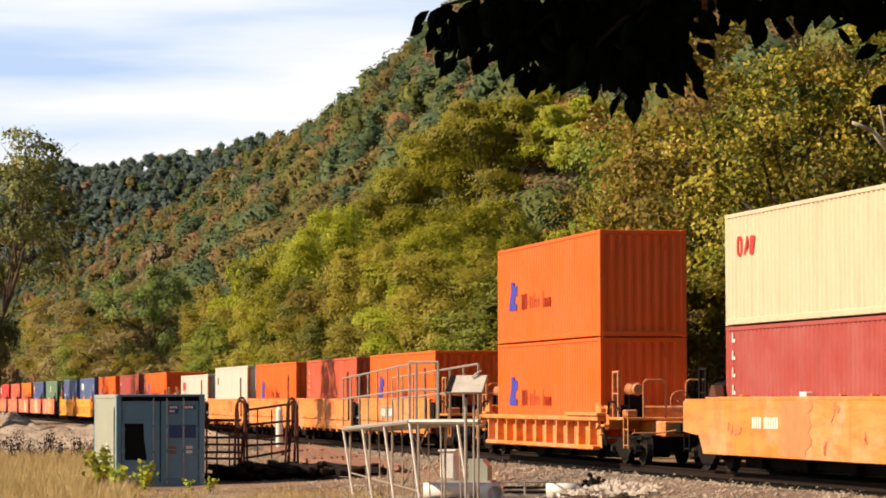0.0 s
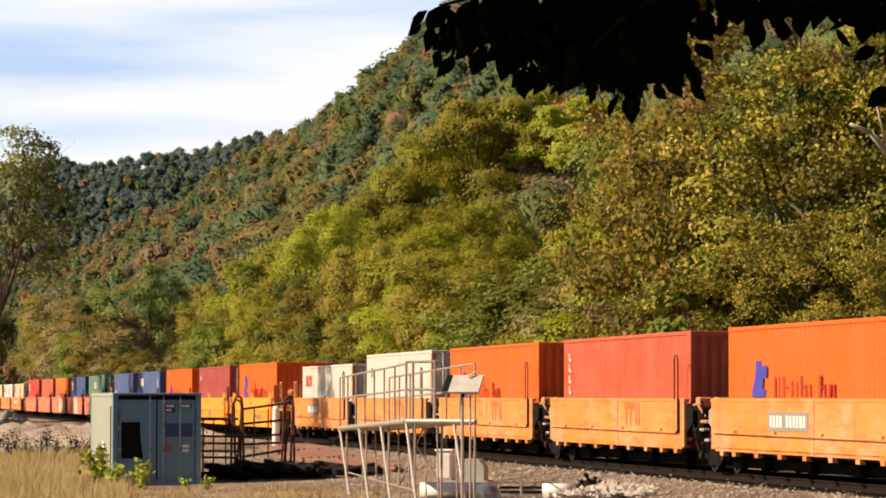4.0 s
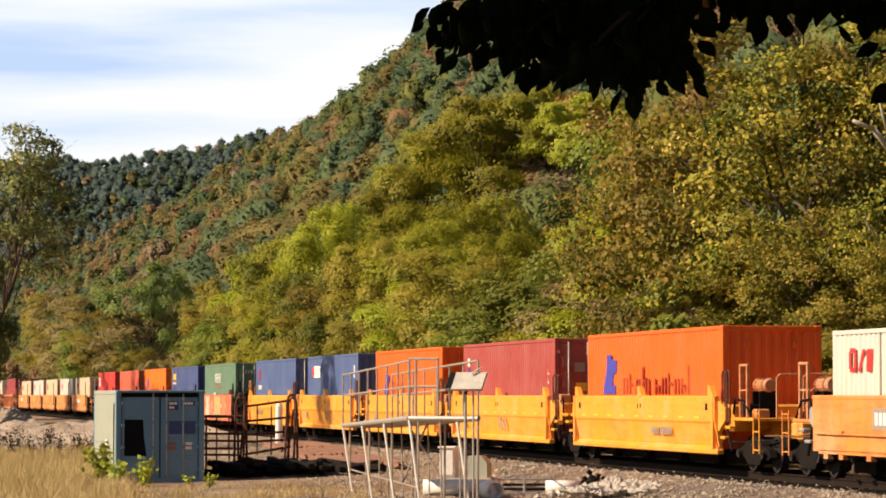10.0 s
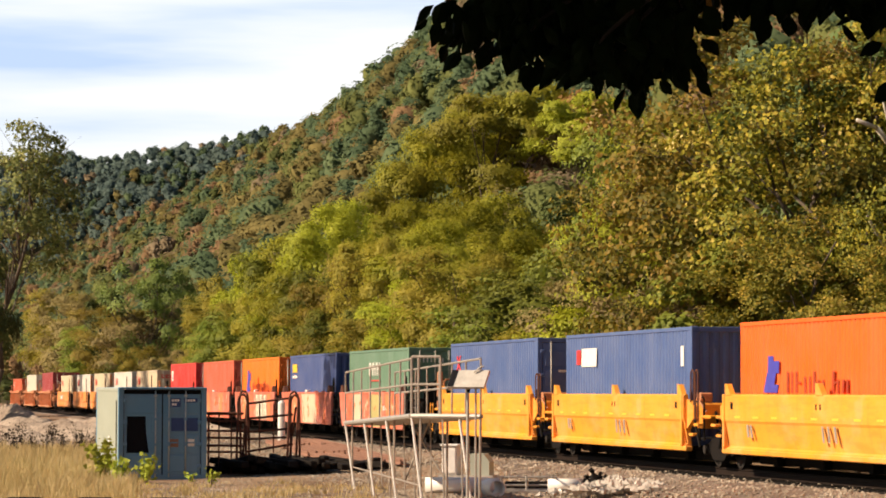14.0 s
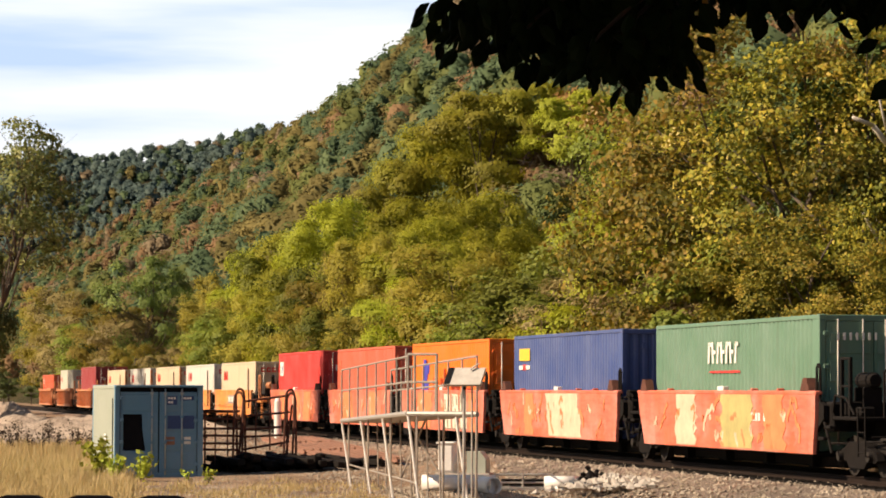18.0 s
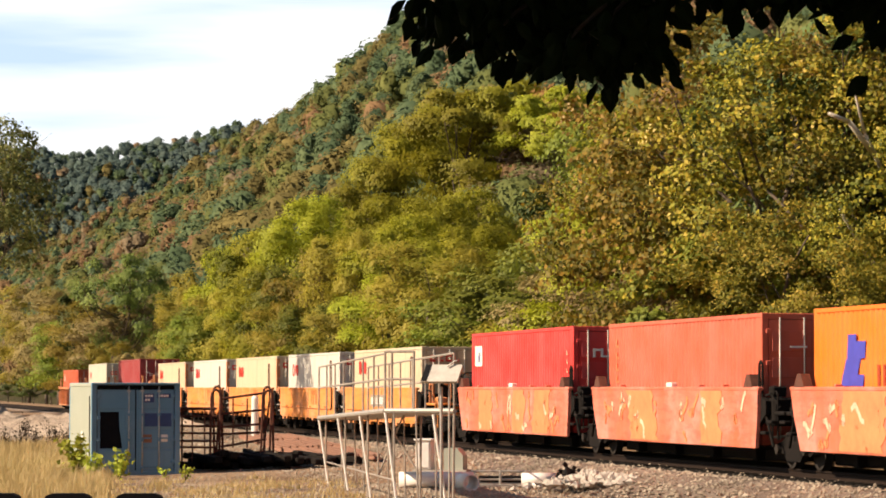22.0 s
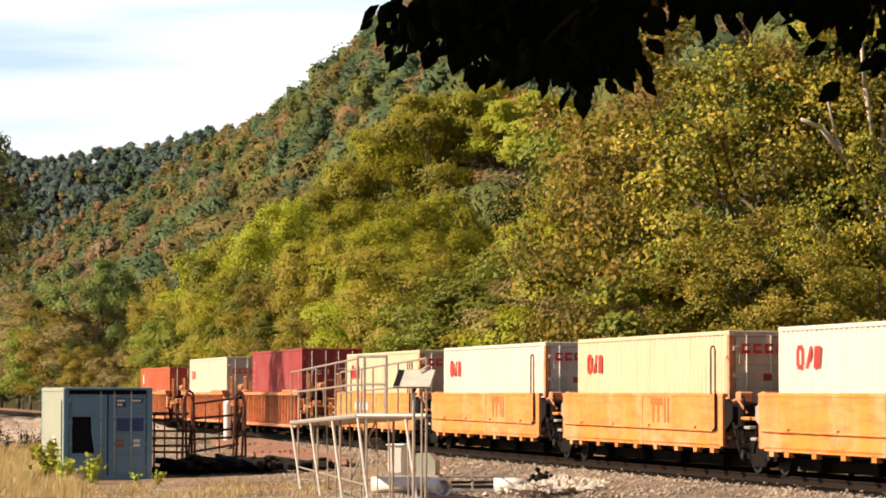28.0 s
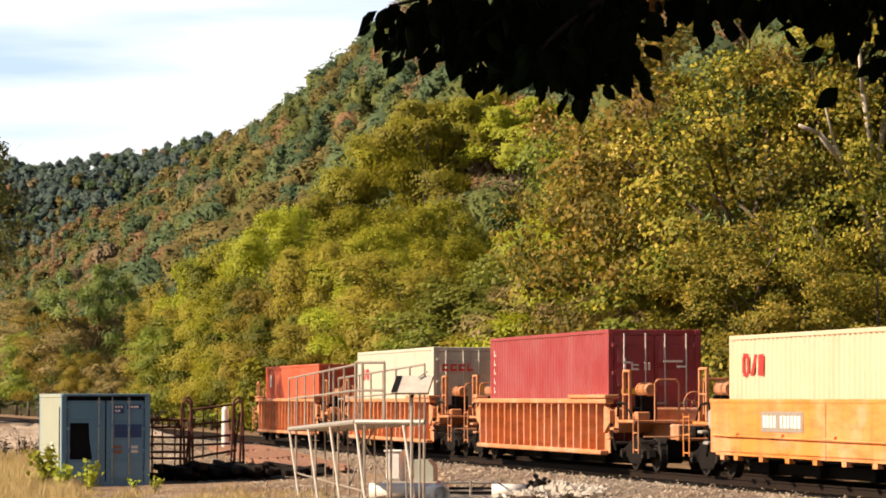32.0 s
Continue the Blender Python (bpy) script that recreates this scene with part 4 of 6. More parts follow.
# -- well cars --
def truck(parent, x, name="truck"):
    """A two-axle bogie under a joint or an end of a car."""
    base = part(name, shared(("truck_frame",), lambda: Geo().soft_box(-0.28, 0.28, -1.0, 1.0, 0.38, 0.68, 0.04), BLACK), BLACK, parent, "black two-axle bogie")
    base.matrix_basis = pose(x, 0, -0.12)

    def frame_side():
        out = [(-1.22, 0.36), (-1.12, 0.52), (-0.7, 0.60), (-0.45, 0.72), (0.45, 0.72), (0.7, 0.60), (1.12, 0.52), (1.22, 0.36), (1.06, 0.30), (0.62, 0.34), (0.42, 0.18), (-0.42, 0.18), (-0.62, 0.34), (-1.06, 0.30)]
        return Geo().extrude(out, "y", -0.08, 0.08)

    def wheel_geo():
        g = Geo()
        g.tube((0, -0.07, 0), (0, 0.07, 0), 0.42, n=22)
        g.tube((0, 0.07, 0), (0, 0.10, 0), 0.445, n=22)
        g.tube((0, -0.11, 0), (0, -0.07, 0), 0.13, n=12)
        return g

    for sy in (-1, 1):
        ob = part("side_frame", shared(("side_frame",), frame_side, BLACK), BLACK, base)
        ob.matrix_basis = pose(0, sy * 1.02, 0)
        for sx in (-0.86, 0.86):
            ob = part("wheel", shared(("wheel",), wheel_geo, STEEL, False), STEEL, base, "worn steel wheel")
            ob.matrix_basis = pose(sx, sy * 0.76, 0.43, 0, 0, 0 if sy < 0 else 180)
            cap = part("bearing_cap", shared(("bearing_cap",), lambda: Geo().tube((0, -0.09, 0), (0, 0.05, 0), 0.11, n=12), STEEL), STEEL, base)
            cap.matrix_basis = pose(sx, sy * 1.10, 0.43)
        for k in (-0.16, 0, 0.16):
            ob = part("spring", shared(("spring",), lambda: Geo().tube((0, 0, 0.24), (0, 0, 0.42), 0.06, n=8), STEEL), STEEL, base)
            ob.matrix_basis = pose(k, sy * 1.02, 0)


def ladder(parent, x, y, z0, z1, mat, wide=0.42):
    g = Geo()
    for k in (-wide / 2, wide / 2):
        g.tube((k, 0, z0), (k, 0, z1), 0.02, n=5)
    n = int((z1 - z0) / 0.33)
    for i in range(n + 1):
        z = z0 + 0.08 + i * (z1 - z0 - 0.16) / max(1, n)
        g.tube((-wide / 2, 0, z), (wide / 2, 0, z), 0.016, n=5)
    ob = part("ladder", g, mat, parent)
    ob.matrix_basis = pose(x, y, 0)


def hoop(parent, x, y, z0, z1, wide, mat, r=0.022, across=False):
    p = [(-wide / 2, 0, z0), (-wide / 2, 0, z1 - 0.08), (-wide / 2 + 0.08, 0, z1), (wide / 2 - 0.08, 0, z1), (wide / 2, 0, z1 - 0.08), (wide / 2, 0, z0)]
    ob = part("handrail", Geo().pipe(p, r, 6), mat, parent)
    ob.matrix_basis = pose(x, y, 0, 0, 0, 90 if across else 0)


def car_end(car, sgn, coupled, colour, reach, grey=None):
    """The deck, sill and fittings beyond the well, at its leading (1) or trailing (-1) end."""
    x = lambda a: (min(sgn * a[0], sgn * a[1]), max(sgn * a[0], sgn * a[1]))
    a0, a1 = x((6.35, reach))
    part("end_sill", Geo().soft_box(a0, a1, -0.36, 0.36, 0.62, 1.02, 0.03), colour, car)
    b0, b1 = x((6.45, 7.1))
    part("bulkhead", Geo().soft_box(b0, b1, -1.30, 1.30, 0.80, 1.42, 0.05), grey or colour, car)
    d0, d1 = x((7.0, min(reach, 8.5)))
    part("end_platform", Geo().soft_box(d0, d1, -1.28, 1.28, 1.04, 1.12, 0.02), colour, car)
    for sy in (-1, 1):
        part("side_bracket", Geo().extrude([(sgn * 6.4, 1.50), (sgn * 6.95, 1.34), (sgn * 6.95, 1.06), (sgn * 6.4, 0.78)], "y", sy * 1.38 - 0.05, sy * 1.38 + 0.05), grey or colour, car)
    for sy in (-1, 1):
        for q, z in ((6.75, 0.62), (7.15, 0.86)):
            k0, k1 = x((q, q + 0.34))
            part("step", Geo().soft_box(k0, k1, sy * 1.36 - 0.14, sy * 1.36 + 0.02, z, z + 0.07, 0.015), grey or colour, car)
        part("step_hanger", Geo().tube((sgn * 6.8, sy * 1.38, 1.10), (sgn * 7.25, sy * 1.36, 0.36), 0.035, n=6), BLACK, car)
        part("pull_rod", Geo().tube((sgn * 6.6, sy * 1.15, 0.55), (sgn * (reach - 0.1), sy * 0.9, 0.62), 0.03, n=6), BLACK, car)
    fit = WELL_RIB if colour is not BLACK else BLACK
    if coupled:
        c0, c1 = x((reach, reach + 0.55))
        part("coupler", Geo().soft_box(c0, c1, -0.13, 0.13, 0.70, 0.98, 0.04), BLACK, car, "black cast coupler")
        part("uncoupling_lever", Geo().pipe([(sgn * (reach + 0.1), -1.25, 0.72), (sgn * (reach + 0.12), -0.5, 0.72), (sgn * (reach + 0.3), -0.1, 0.80)], 0.022, 6), fit, car)
        part("air_hose", Geo().pipe([(sgn * (reach + 0.05), 0.35, 0.82), (sgn * (reach + 0.32), 0.33, 0.52), (sgn * (reach + 0.55), 0.28, 0.55)], 0.032, 6), BLACK, car)
        ladder(car, sgn * (reach - 0.35), -1.30, 0.32, 1.30, colour)
        ladder(car, sgn * (reach - 0.35), 1.30, 0.32, 1.30, colour)
        for q in (7.55, 8.05):
            part("stanchion", Geo().soft_box(sgn * q - 0.035, sgn * q + 0.035, -1.28, -1.20, 1.10, 2.34, 0.012), fit, car)
        part("rail", Geo().soft_box(*x((7.5, 8.1)), -1.275, -1.215, 2.28, 2.34, 0.012), fit, car)
        part("rail", Geo().soft_box(*x((7.5, 8.1)), -1.27, -1.22, 1.72, 1.76, 0.01), fit, car)
        hoop(car, sgn * (reach - 0.25), -0.55, 1.10, 2.10, 0.6, fit, 0.026, across=True)
        hoop(car, sgn * (reach - 0.25), 0.6, 1.10, 2.10, 0.6, fit, 0.026, across=True)
        wheel = Geo().tube((sgn * (reach - 0.2), 0.1, 1.55), (sgn * (reach - 0.12), 0.1, 1.55), 0.05, n=8)
        for i in range(14):
            u, v = 2 * math.pi * i / 14, 2 * math.pi * (i + 1) / 14
            wheel.tube((sgn * (reach - 0.14), 0.1 + 0.26 * math.cos(u), 1.55 + 0.26 * math.sin(u)), (sgn * (reach - 0.14), 0.1 + 0.26 * math.cos(v), 1.55 + 0.26 * math.sin(v)), 0.018, n=5)
            if i % 3 == 0:
                wheel.tube((sgn * (reach - 0.14), 0.1, 1.55), (sgn * (reach - 0.14), 0.1 + 0.26 * math.cos(u), 1.55 + 0.26 * math.sin(u)), 0.014, n=5)
        part("brake_wheel", wheel, fit, car)
        part("brake_cylinder", Geo().tube((sgn * 7.35, -0.75, 1.86), (sgn * 7.42, -0.75, 1.86), 0.13, 0.17, 12).tube((sgn * 7.42, -0.75, 1.86), (sgn * 8.1, -0.75, 1.86), 0.17, n=14).tube((sgn * 8.1, -0.75, 1.86), (sgn * 8.17, -0.75, 1.86), 0.17, 0.12, 14), fit, car, smooth=False)
        for q in (7.5, 8.0):
            part("cylinder_saddle", Geo().soft_box(sgn * q - 0.05, sgn * q + 0.05, -0.95, -0.55, 1.10, 1.72, 0.02), BLACK, car)
        part("valve_box", Geo().soft_box(*x((7.2, 7.62)), -1.15, -0.72, 1.12, 1.44, 0.04), BLACK, car)
        part("valve_box", Geo().soft_box(*x((8.15, 8.45)), -1.18, -0.85, 1.12, 1.32, 0.03), fit, car)
        part("brake_pipe", Geo().pipe([(sgn * 7.1, -1.28, 1.2), (sgn * 7.3, -1.30, 1.55), (sgn * 7.9, -1.28, 1.5), (sgn * 8.3, -1.25, 1.15)], 0.028, 6), BLACK, car)
    else:
        part("hose", Geo().pipe([(sgn * 7.0, -0.9, 1.3), (sgn * 7.35, -0.95, 0.9), (sgn * 7.6, -0.9, 0.72)], 0.035, 6), BLACK, car)
        part("brake_box", Geo().soft_box(*x((6.95, 7.3)), -0.55, 0.45, 1.12, 1.42, 0.04), BLACK, car)
        part("brake_pipe", Geo().pipe([(sgn * 6.7, -1.33, 1.46), (sgn * 7.0, -1.33, 1.5), (sgn * 7.25, -1.2, 1.2)], 0.028, 6), fit, car)
        part("valve_box", Geo().soft_box(*x((6.75, 7.05)), -1.30, -0.98, 1.43, 1.66, 0.03), fit, car)
        hoop(car, sgn * 7.05, -1.25, 0.5, 1.55, 0.35, BLACK)


def plate_lettering(car, x, z, w, h, y, mat=MARK_WHITE, back=None, n=7, gap=3):
    """A stencilled line: plain upright bars, on a dark panel where it has one."""
    if back:
        part("number_panel", Geo().box(x, x + w, y - 0.012, y - 0.002, z, z + h), back, car)
    step = w / (n + 1)
    for i in range(n):
        if i == gap:
            continue
        part("lettering", Geo().box(x + step * (i + 0.62), x + step * (i + 1.3), y - 0.02, y - 0.013, z + h * 0.2, z + h * 0.8), mat, car)


def well_plain(car, colour, marks):
    """Tall flat sides with a ledge pipe on brackets and short feet below."""
    for sy in (-1, 1):
        part("side_wall", Geo().soft_box(-6.55, 6.45, sy * 1.46 - 0.04, sy * 1.46 + 0.04, 0.46, 1.58, 0.012), colour, car)
        part("top_chord", Geo().soft_box(-6.58, 6.48, sy * 1.44 - 0.07, sy * 1.44 + 0.07, 1.54, 1.63, 0.015), colour, car)
    part("bottom_chord", Geo().extrude([(-1.50, 0.42), (-1.50, 0.50), (-1.30, 0.50), (-1.30, 0.45)], "x", -6.2, 6.3), colour, car)
    part("ledge_pipe", Geo().pipe([(-6.3, -1.53, 0.84), (5.9, -1.53, 0.80)], 0.025, 6), colour, car)
    for x in (-5.4, -2.6, 0.4, 3.9):
        part("ledge_bracket", Geo().extrude([(x, 0.82), (x + 0.75, 0.82), (x + 0.75, 0.90), (x + 0.68, 0.86), (x, 0.86)], "y", -1.56, -1.50), colour, car)
    for x in (-5.9, -5.0, -3.4, -1.8, -0.2, 1.4, 3.0, 4.4, 5.6):
        part("foot", Geo().soft_box(x, x + 0.24, -1.50, -1.36, 0.31, 0.45, 0.01), colour, car)
    part("well_floor", Geo().box(-6.4, 6.3, -1.40, 1.40, 0.36, 0.42), BLACK, car)
    part("seam", Geo().box(0.55, 0.57, -1.506, -1.499, 0.40, 1.54), RUST, car)
    for x, z, w, h, mat in marks:
        part("lettering", Geo().box(x, x + w, -1.51, -1.503, z, z + h), mat, car)
    hoop(car, 5.95, -1.54, 1.60, 2.66, 0.30, RUST, 0.020)
    part("brake_pipe", Geo().pipe([(6.12, -1.54, 1.62), (6.12, -1.54, 0.85), (5.95, -1.54, 0.80)], 0.03, 6), BLACK, car)


def well_folded(car, colour, marks):
    """Sides with an upright upper plate, a lower plate that leans in, and guide ears on the top edge."""
    for sy in (-1, 1):
        o = [(1.47, 1.62), (1.52, 1.58), (1.52, 1.02), (1.49, 0.96), (1.40, 0.44), (1.46, 0.40), (1.46, 0.28), (1.30, 0.28), (1.40, 1.62)]
        part("side_wall", Geo().extrude([(sy * a, b) for a, b in o], "x", -6.5, 6.4), colour, car)
        for x in (-6.2, 0.0, 6.0):
            part("guide_ear", Geo().extrude([(x - 0.13, 1.60), (x + 0.30, 1.60), (x + 0.02, 1.86), (x - 0.13, 1.86)], "y", sy * 1.46 - 0.06, sy * 1.46 + 0.06), colour, car)
        part("bottom_chord", Geo().soft_box(-6.6, 6.55, sy * 1.42 - 0.09, sy * 1.42 + 0.09, 0.26, 0.38, 0.02), colour, car)
        for x in (-6.45, 6.2):
            part("end_stiffener", Geo().soft_box(x, x + 0.12, sy * 1.50 - 0.05, sy * 1.50 + 0.05, 0.38, 1.62, 0.015), colour, car)
    part("well_floor", Geo().box(-6.4, 6.3, -1.30, 1.30, 0.26, 0.32), BLACK, car)
    for x in (-0.12, 0.14):
        part("slot", Geo().box(x, x + 0.07, -1.528, -1.519, 1.30, 1.42), BLACK, car)
    for x in (-5.9, 5.7):
        part("slot", Geo().box(x, x + 0.16, -1.528, -1.519, 1.28, 1.44), BLACK, car)
    for k in range(9):
        part("stencil", Geo().box(-5.6 + 1.3 * k, -5.2 + 1.3 * k, -1.527, -1.519, 1.08, 1.13), MARK_YELLOW, car)
    for x, z, w, h, mat in marks:
        y = -1.50 if z > 0.96 else -1.40 - 0.1 * (z + h - 0.44) / 0.52 - 0.03
        part("lettering", Geo().extrude([(x, z), (x + w, z), (x + w - 0.1, z + h), (x - 0.1, z + h)], "y", y - 0.015, y), mat, car)
    hoop(car, 6.75, -1.40, 1.00, 2.20, 0.26, RUST, 0.02)
    hoop(car, 7.1, -1.40, 1.00, 2.20, 0.22, RUST, 0.02)


def well_smooth(car, colour, marks, seed, tail=False):
    """Smooth deep sides whose lower ends are cut back, covered in old spray paint."""
    for sy in (-1, 1):
        o = [(-6.75, 1.60), (6.65, 1.60), (6.62, 1.1), (6.48, 0.32), (-6.15, 0.32), (-6.55, 1.05)]
        if tail:                                   # a long car, whose sides run on past its load
            o = [(-8.55, 1.52), (-8.35, 1.60)] + o[1:4] + [(-7.0, 0.32), (-7.3, 0.74), (-8.55, 0.82)]
        part("side_wall", Geo().extrude(o, "y", sy * 1.47 - 0.04, sy * 1.47 + 0.04), colour, car)
        part("top_chord", Geo().soft_box(-6.78, 6.68, sy * 1.44 - 0.08, sy * 1.44 + 0.08, 1.56, 1.65, 0.02), colour, car)
        for x in (-6.2, 6.0):
            part("guide_ear", Geo().extrude([(x - 0.30, 1.64), (x + 0.30, 1.64), (x + 0.12, 1.92), (x - 0.10, 1.92)], "y", sy * 1.42 - 0.10, sy * 1.42 + 0.10), RUST, car)
        for x in (-0.15, -4.2, 2.3, 4.1):
            part("tie_down", Geo().soft_box(x, x + (0.42 if x == -0.15 else 0.10), sy * 1.42 - 0.08, sy * 1.42 + 0.08, 1.64, 1.75 if x == -0.15 else 1.70, 0.015), MARK_WHITE if x == -0.15 else colour, car)
    part("well_floor", Geo().box(-6.3, 6.2, -1.40, 1.40, 0.28, 0.34), BLACK, car)
    part("well_floor", Geo().box(-7.4, -6.2, -1.2, 1.2, 0.5, 1.3), BLACK, car)
    if tail:
        part("deck", Geo().soft_box(-8.5, -6.7, -1.40, 1.40, 1.50, 1.58, 0.02), colour, car)
    rng = random.Random(seed)
    for x, w, mat in marks:
        # one tall uneven field of spray paint, with strokes over it
        n = 9
        lean = rng.uniform(-0.4, 0.5)
        left = [(x + rng.uniform(-0.12, 0.12) + lean * (1 - k / n), 0.36 + 1.2 * k / n) for k in range(n + 1)]
        right = [(x + w + rng.uniform(-0.18, 0.18) + lean * (1 - k / n), 0.36 + 1.2 * k / n) for k in range(n, -1, -1)]
        part("spray_paint", Geo().extrude(left + right, "y", -1.522, -1.512), mat, car)
    for k in range(6 if tail else 30):
        x, z = rng.uniform(-6, 5.6), rng.uniform(0.5, 1.35)
        p = [(x, -1.524, z)]
        for _ in range(4):
            p.append((p[-1][0] + rng.uniform(-0.10, 0.22), -1.524, min(1.52, max(0.4, p[-1][2] + rng.uniform(-0.22, 0.22)))))
        g = Geo()
        for a, b in zip(p, p[1:]):
            d = Vector((b[0] - a[0], 0, b[2] - a[2]))
            n = Vector((-d.z, 0, d.x)).normalized() * 0.055
            a, b = Vector(a), Vector(b)
            g.add([a - n, a + n, b + n, b - n, a - n + Vector((0, 0.01, 0)), a + n + Vector((0, 0.01, 0)), b + n + Vector((0, 0.01, 0)), b - n + Vector((0, 0.01, 0))], [(0, 1, 2, 3), (4, 7, 6, 5), (0, 4, 5, 1), (1, 5, 6, 2), (2, 6, 7, 3), (3, 7, 4, 0)])
        part("spray_stroke", g, rng.choice([MARK_PALE, MARK_BUFF, MARK_BUFF, MARK_BUFF]), car)
    hoop(car, 6.55, -1.40, 1.0, 2.2, 0.2, BLACK, 0.03)


def well_ribbed(car, colour, top, ribs):
    """Low or deep sides of upright ribs between a wide top chord and a bottom chord."""
    for sy in (-1, 1):
        part("side_wall", Geo().soft_box(-6.6, 6.5, sy * 1.28 - 0.02, sy * 1.28 + 0.02, 0.28, top, 0.01), colour, car)
        part("top_chord", Geo().soft_box(-6.9, 6.9, sy * 1.42 - 0.12, sy * 1.42 + 0.12, top - 0.13, top, 0.025), colour, car)
        part("bottom_chord", Geo().soft_box(-6.5, 6.4, sy * 1.42 - 0.11, sy * 1.42 + 0.11, 0.24, 0.36, 0.025), colour, car)
        for i in range(ribs):
            x = -6.2 + 12.2 * i / (ribs - 1)
            part("rib", Geo().extrude([(x - 0.05, 1.30), (x + 0.05, 1.30), (x + 0.05, 1.50), (x - 0.05, 1.50)] if sy > 0 else [(x - 0.05, -1.50), (x + 0.05, -1.50), (x + 0.05, -1.30), (x - 0.05, -1.30)], "z", 0.34, top - 0.12), colour, car)
    part("well_floor", Geo().box(-6.4, 6.3, -1.34, 1.34, 0.26, 0.32), BLACK, car)
    part("walkway", Geo().soft_box(3.6, 7.0, -1.58, -1.2, top + 0.005, top + 0.10, 0.02), colour, car)
    part("jack_pad", Geo().soft_box(-6.9, -6.4, -1.56, -1.2, top + 0.005, top + 0.08, 0.02), colour, car)


def well_car(sigma, kind, colour, label, front, rear, marks=(), reach=9.3, joint=7.75, seed=0, ribs=18, top=1.64, panel=None):
    car = thing("well_car", label, "rail car", "well cars of the train")
    if kind == "plain":
        well_plain(car, colour, marks)
    elif kind == "folded":
        well_folded(car, colour, marks)
    elif kind == "smooth":
        well_smooth(car, colour, marks, seed, sigma == U[0])
    else:
        well_ribbed(car, colour, top, ribs)
    # Black boxes added below the floor in place of the shade under the car.
    part("underside_shade", Geo().soft_box(-6.3, 6.2, -0.70, 0.70, 0.02, 0.27, 0.03), BLACK, car)
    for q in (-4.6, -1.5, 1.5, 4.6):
        part("underside_shade_bar", Geo().soft_box(q - 0.14, q + 0.14, -0.9, 0.9, 0.0, 0.27, 0.02), BLACK, car)
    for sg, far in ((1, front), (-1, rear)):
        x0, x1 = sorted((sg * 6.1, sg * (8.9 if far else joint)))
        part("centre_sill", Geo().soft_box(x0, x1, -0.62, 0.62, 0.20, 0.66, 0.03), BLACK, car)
    grey = WELL_GREY if kind == "plain" else None
    # Smooth cars get black end parts, standing in for the dark gap between units.
    ends = BLACK if kind == "smooth" else colour
    car_end(car, 1, front, ends, reach if front else joint - 0.1, BLACK if kind == "plain" else None)
    car_end(car, -1, rear, ends, reach if rear else joint - 0.1, grey)
    if panel:
        plate_lettering(car, *panel, -1.50, MARK_GREY if kind == "folded" else MARK_WHITE, MARK_GREY if kind == "plain" else None, 11, 4)
    truck(car, 8.0 if front else joint)
    if rear:
        truck(car, -8.0)
    MOVERS.append((car, sigma))
    return car


def hapag(x, z, k, n, w, h):
    """A blue leaning block and a row of dark letter strokes."""
    out = [(x, z, 1.05 * k, 0.20 * k, 0.08 * k, MARK_BLUE), (x + 0.10 * k, z + 0.20 * k, 0.70 * k, 0.28 * k, 0.16 * k, MARK_BLUE), (x + 0.30 * k, z + 0.48 * k, 0.86 * k, 0.30 * k, 0.04 * k, MARK_BLUE), (x + 0.34 * k, z + 0.78 * k, 0.40 * k, 0.12 * k, 0, MARK_BLUE)]
    rng = random.Random(n + int(10 * k))
    for i in range(n):
        hh = h * rng.choice([0.55, 0.6, 1.0, 0.75])
        xx = x + 1.75 * k + i * w
        out.append((xx, z, w * 0.24, hh, rng.uniform(-0.03, 0.05), MARK_DARK))
        if i % 3 != 1:
            out.append((xx + w * 0.52, z, w * 0.20, hh * (0.6 if i % 2 else 1.0), 0, MARK_DARK))
        if i % 2:
            out.append((xx + w * 0.24, z + hh * 0.42, w * 0.38, h * 0.10, 0, MARK_DARK))
    return out


def block_logo(x, z, k):
    """A red ring, a leaning bar and a red block, side by side."""
    return [(x, z + 0.04 * k, 0.14 * k, 0.36 * k, 0, MARK_RED), (x + 0.30 * k, z + 0.04 * k, 0.14 * k, 0.36 * k, 0, MARK_RED),
            (x + 0.06 * k, z + 0.38 * k, 0.32 * k, 0.09 * k, 0, MARK_RED), (x + 0.06 * k, z - 0.03 * k, 0.32 * k, 0.09 * k, 0, MARK_RED),
            (x + 0.54 * k, z - 0.02 * k, 0.16 * k, 0.46 * k, 0.26 * k, MARK_RED),
            (x + 1.02 * k, z - 0.02 * k, 0.34 * k, 0.46 * k, 0.05 * k, MARK_RED)]


def column(x, z, n, mat=MARK_WHITE, k=0.18, gap=0.26):
    out = []
    for i in range(n):
        out += [(x, z + i * gap, k * 0.3, k, 0, mat), (x + k * 0.5, z + i * gap, k * 0.5, k * 0.35, 0, mat)]
    return out


END_RED = [(0.95 - 0.27 * i, 2.50, 0.20, 0.07, MARK_RED) for i in range(4)] + [(0.95 - 0.27 * i, 2.66, 0.20, 0.06, MARK_RED) for i in range(3)] + [(0.95 - 0.27 * i, 2.50, 0.06, 0.22, MARK_RED) for i in range(4)] + [(0.45, 1.9, 0.20, 0.16, MARK_DARK)]
END_RED = [(-a[0] + a[2], *a[1:]) for a in END_RED]
TTX = [(1.2, 1.36, 0.9, 0.16, MARK_FADE), (1.35, 0.95, 0.10, 0.42, MARK_FADE), (1.75, 0.95, 0.10, 0.42, MARK_FADE), (2.25, 0.95, 0.12, 0.57, MARK_FADE), (2.5, 0.95, 0.12, 0.57, MARK_FADE)]
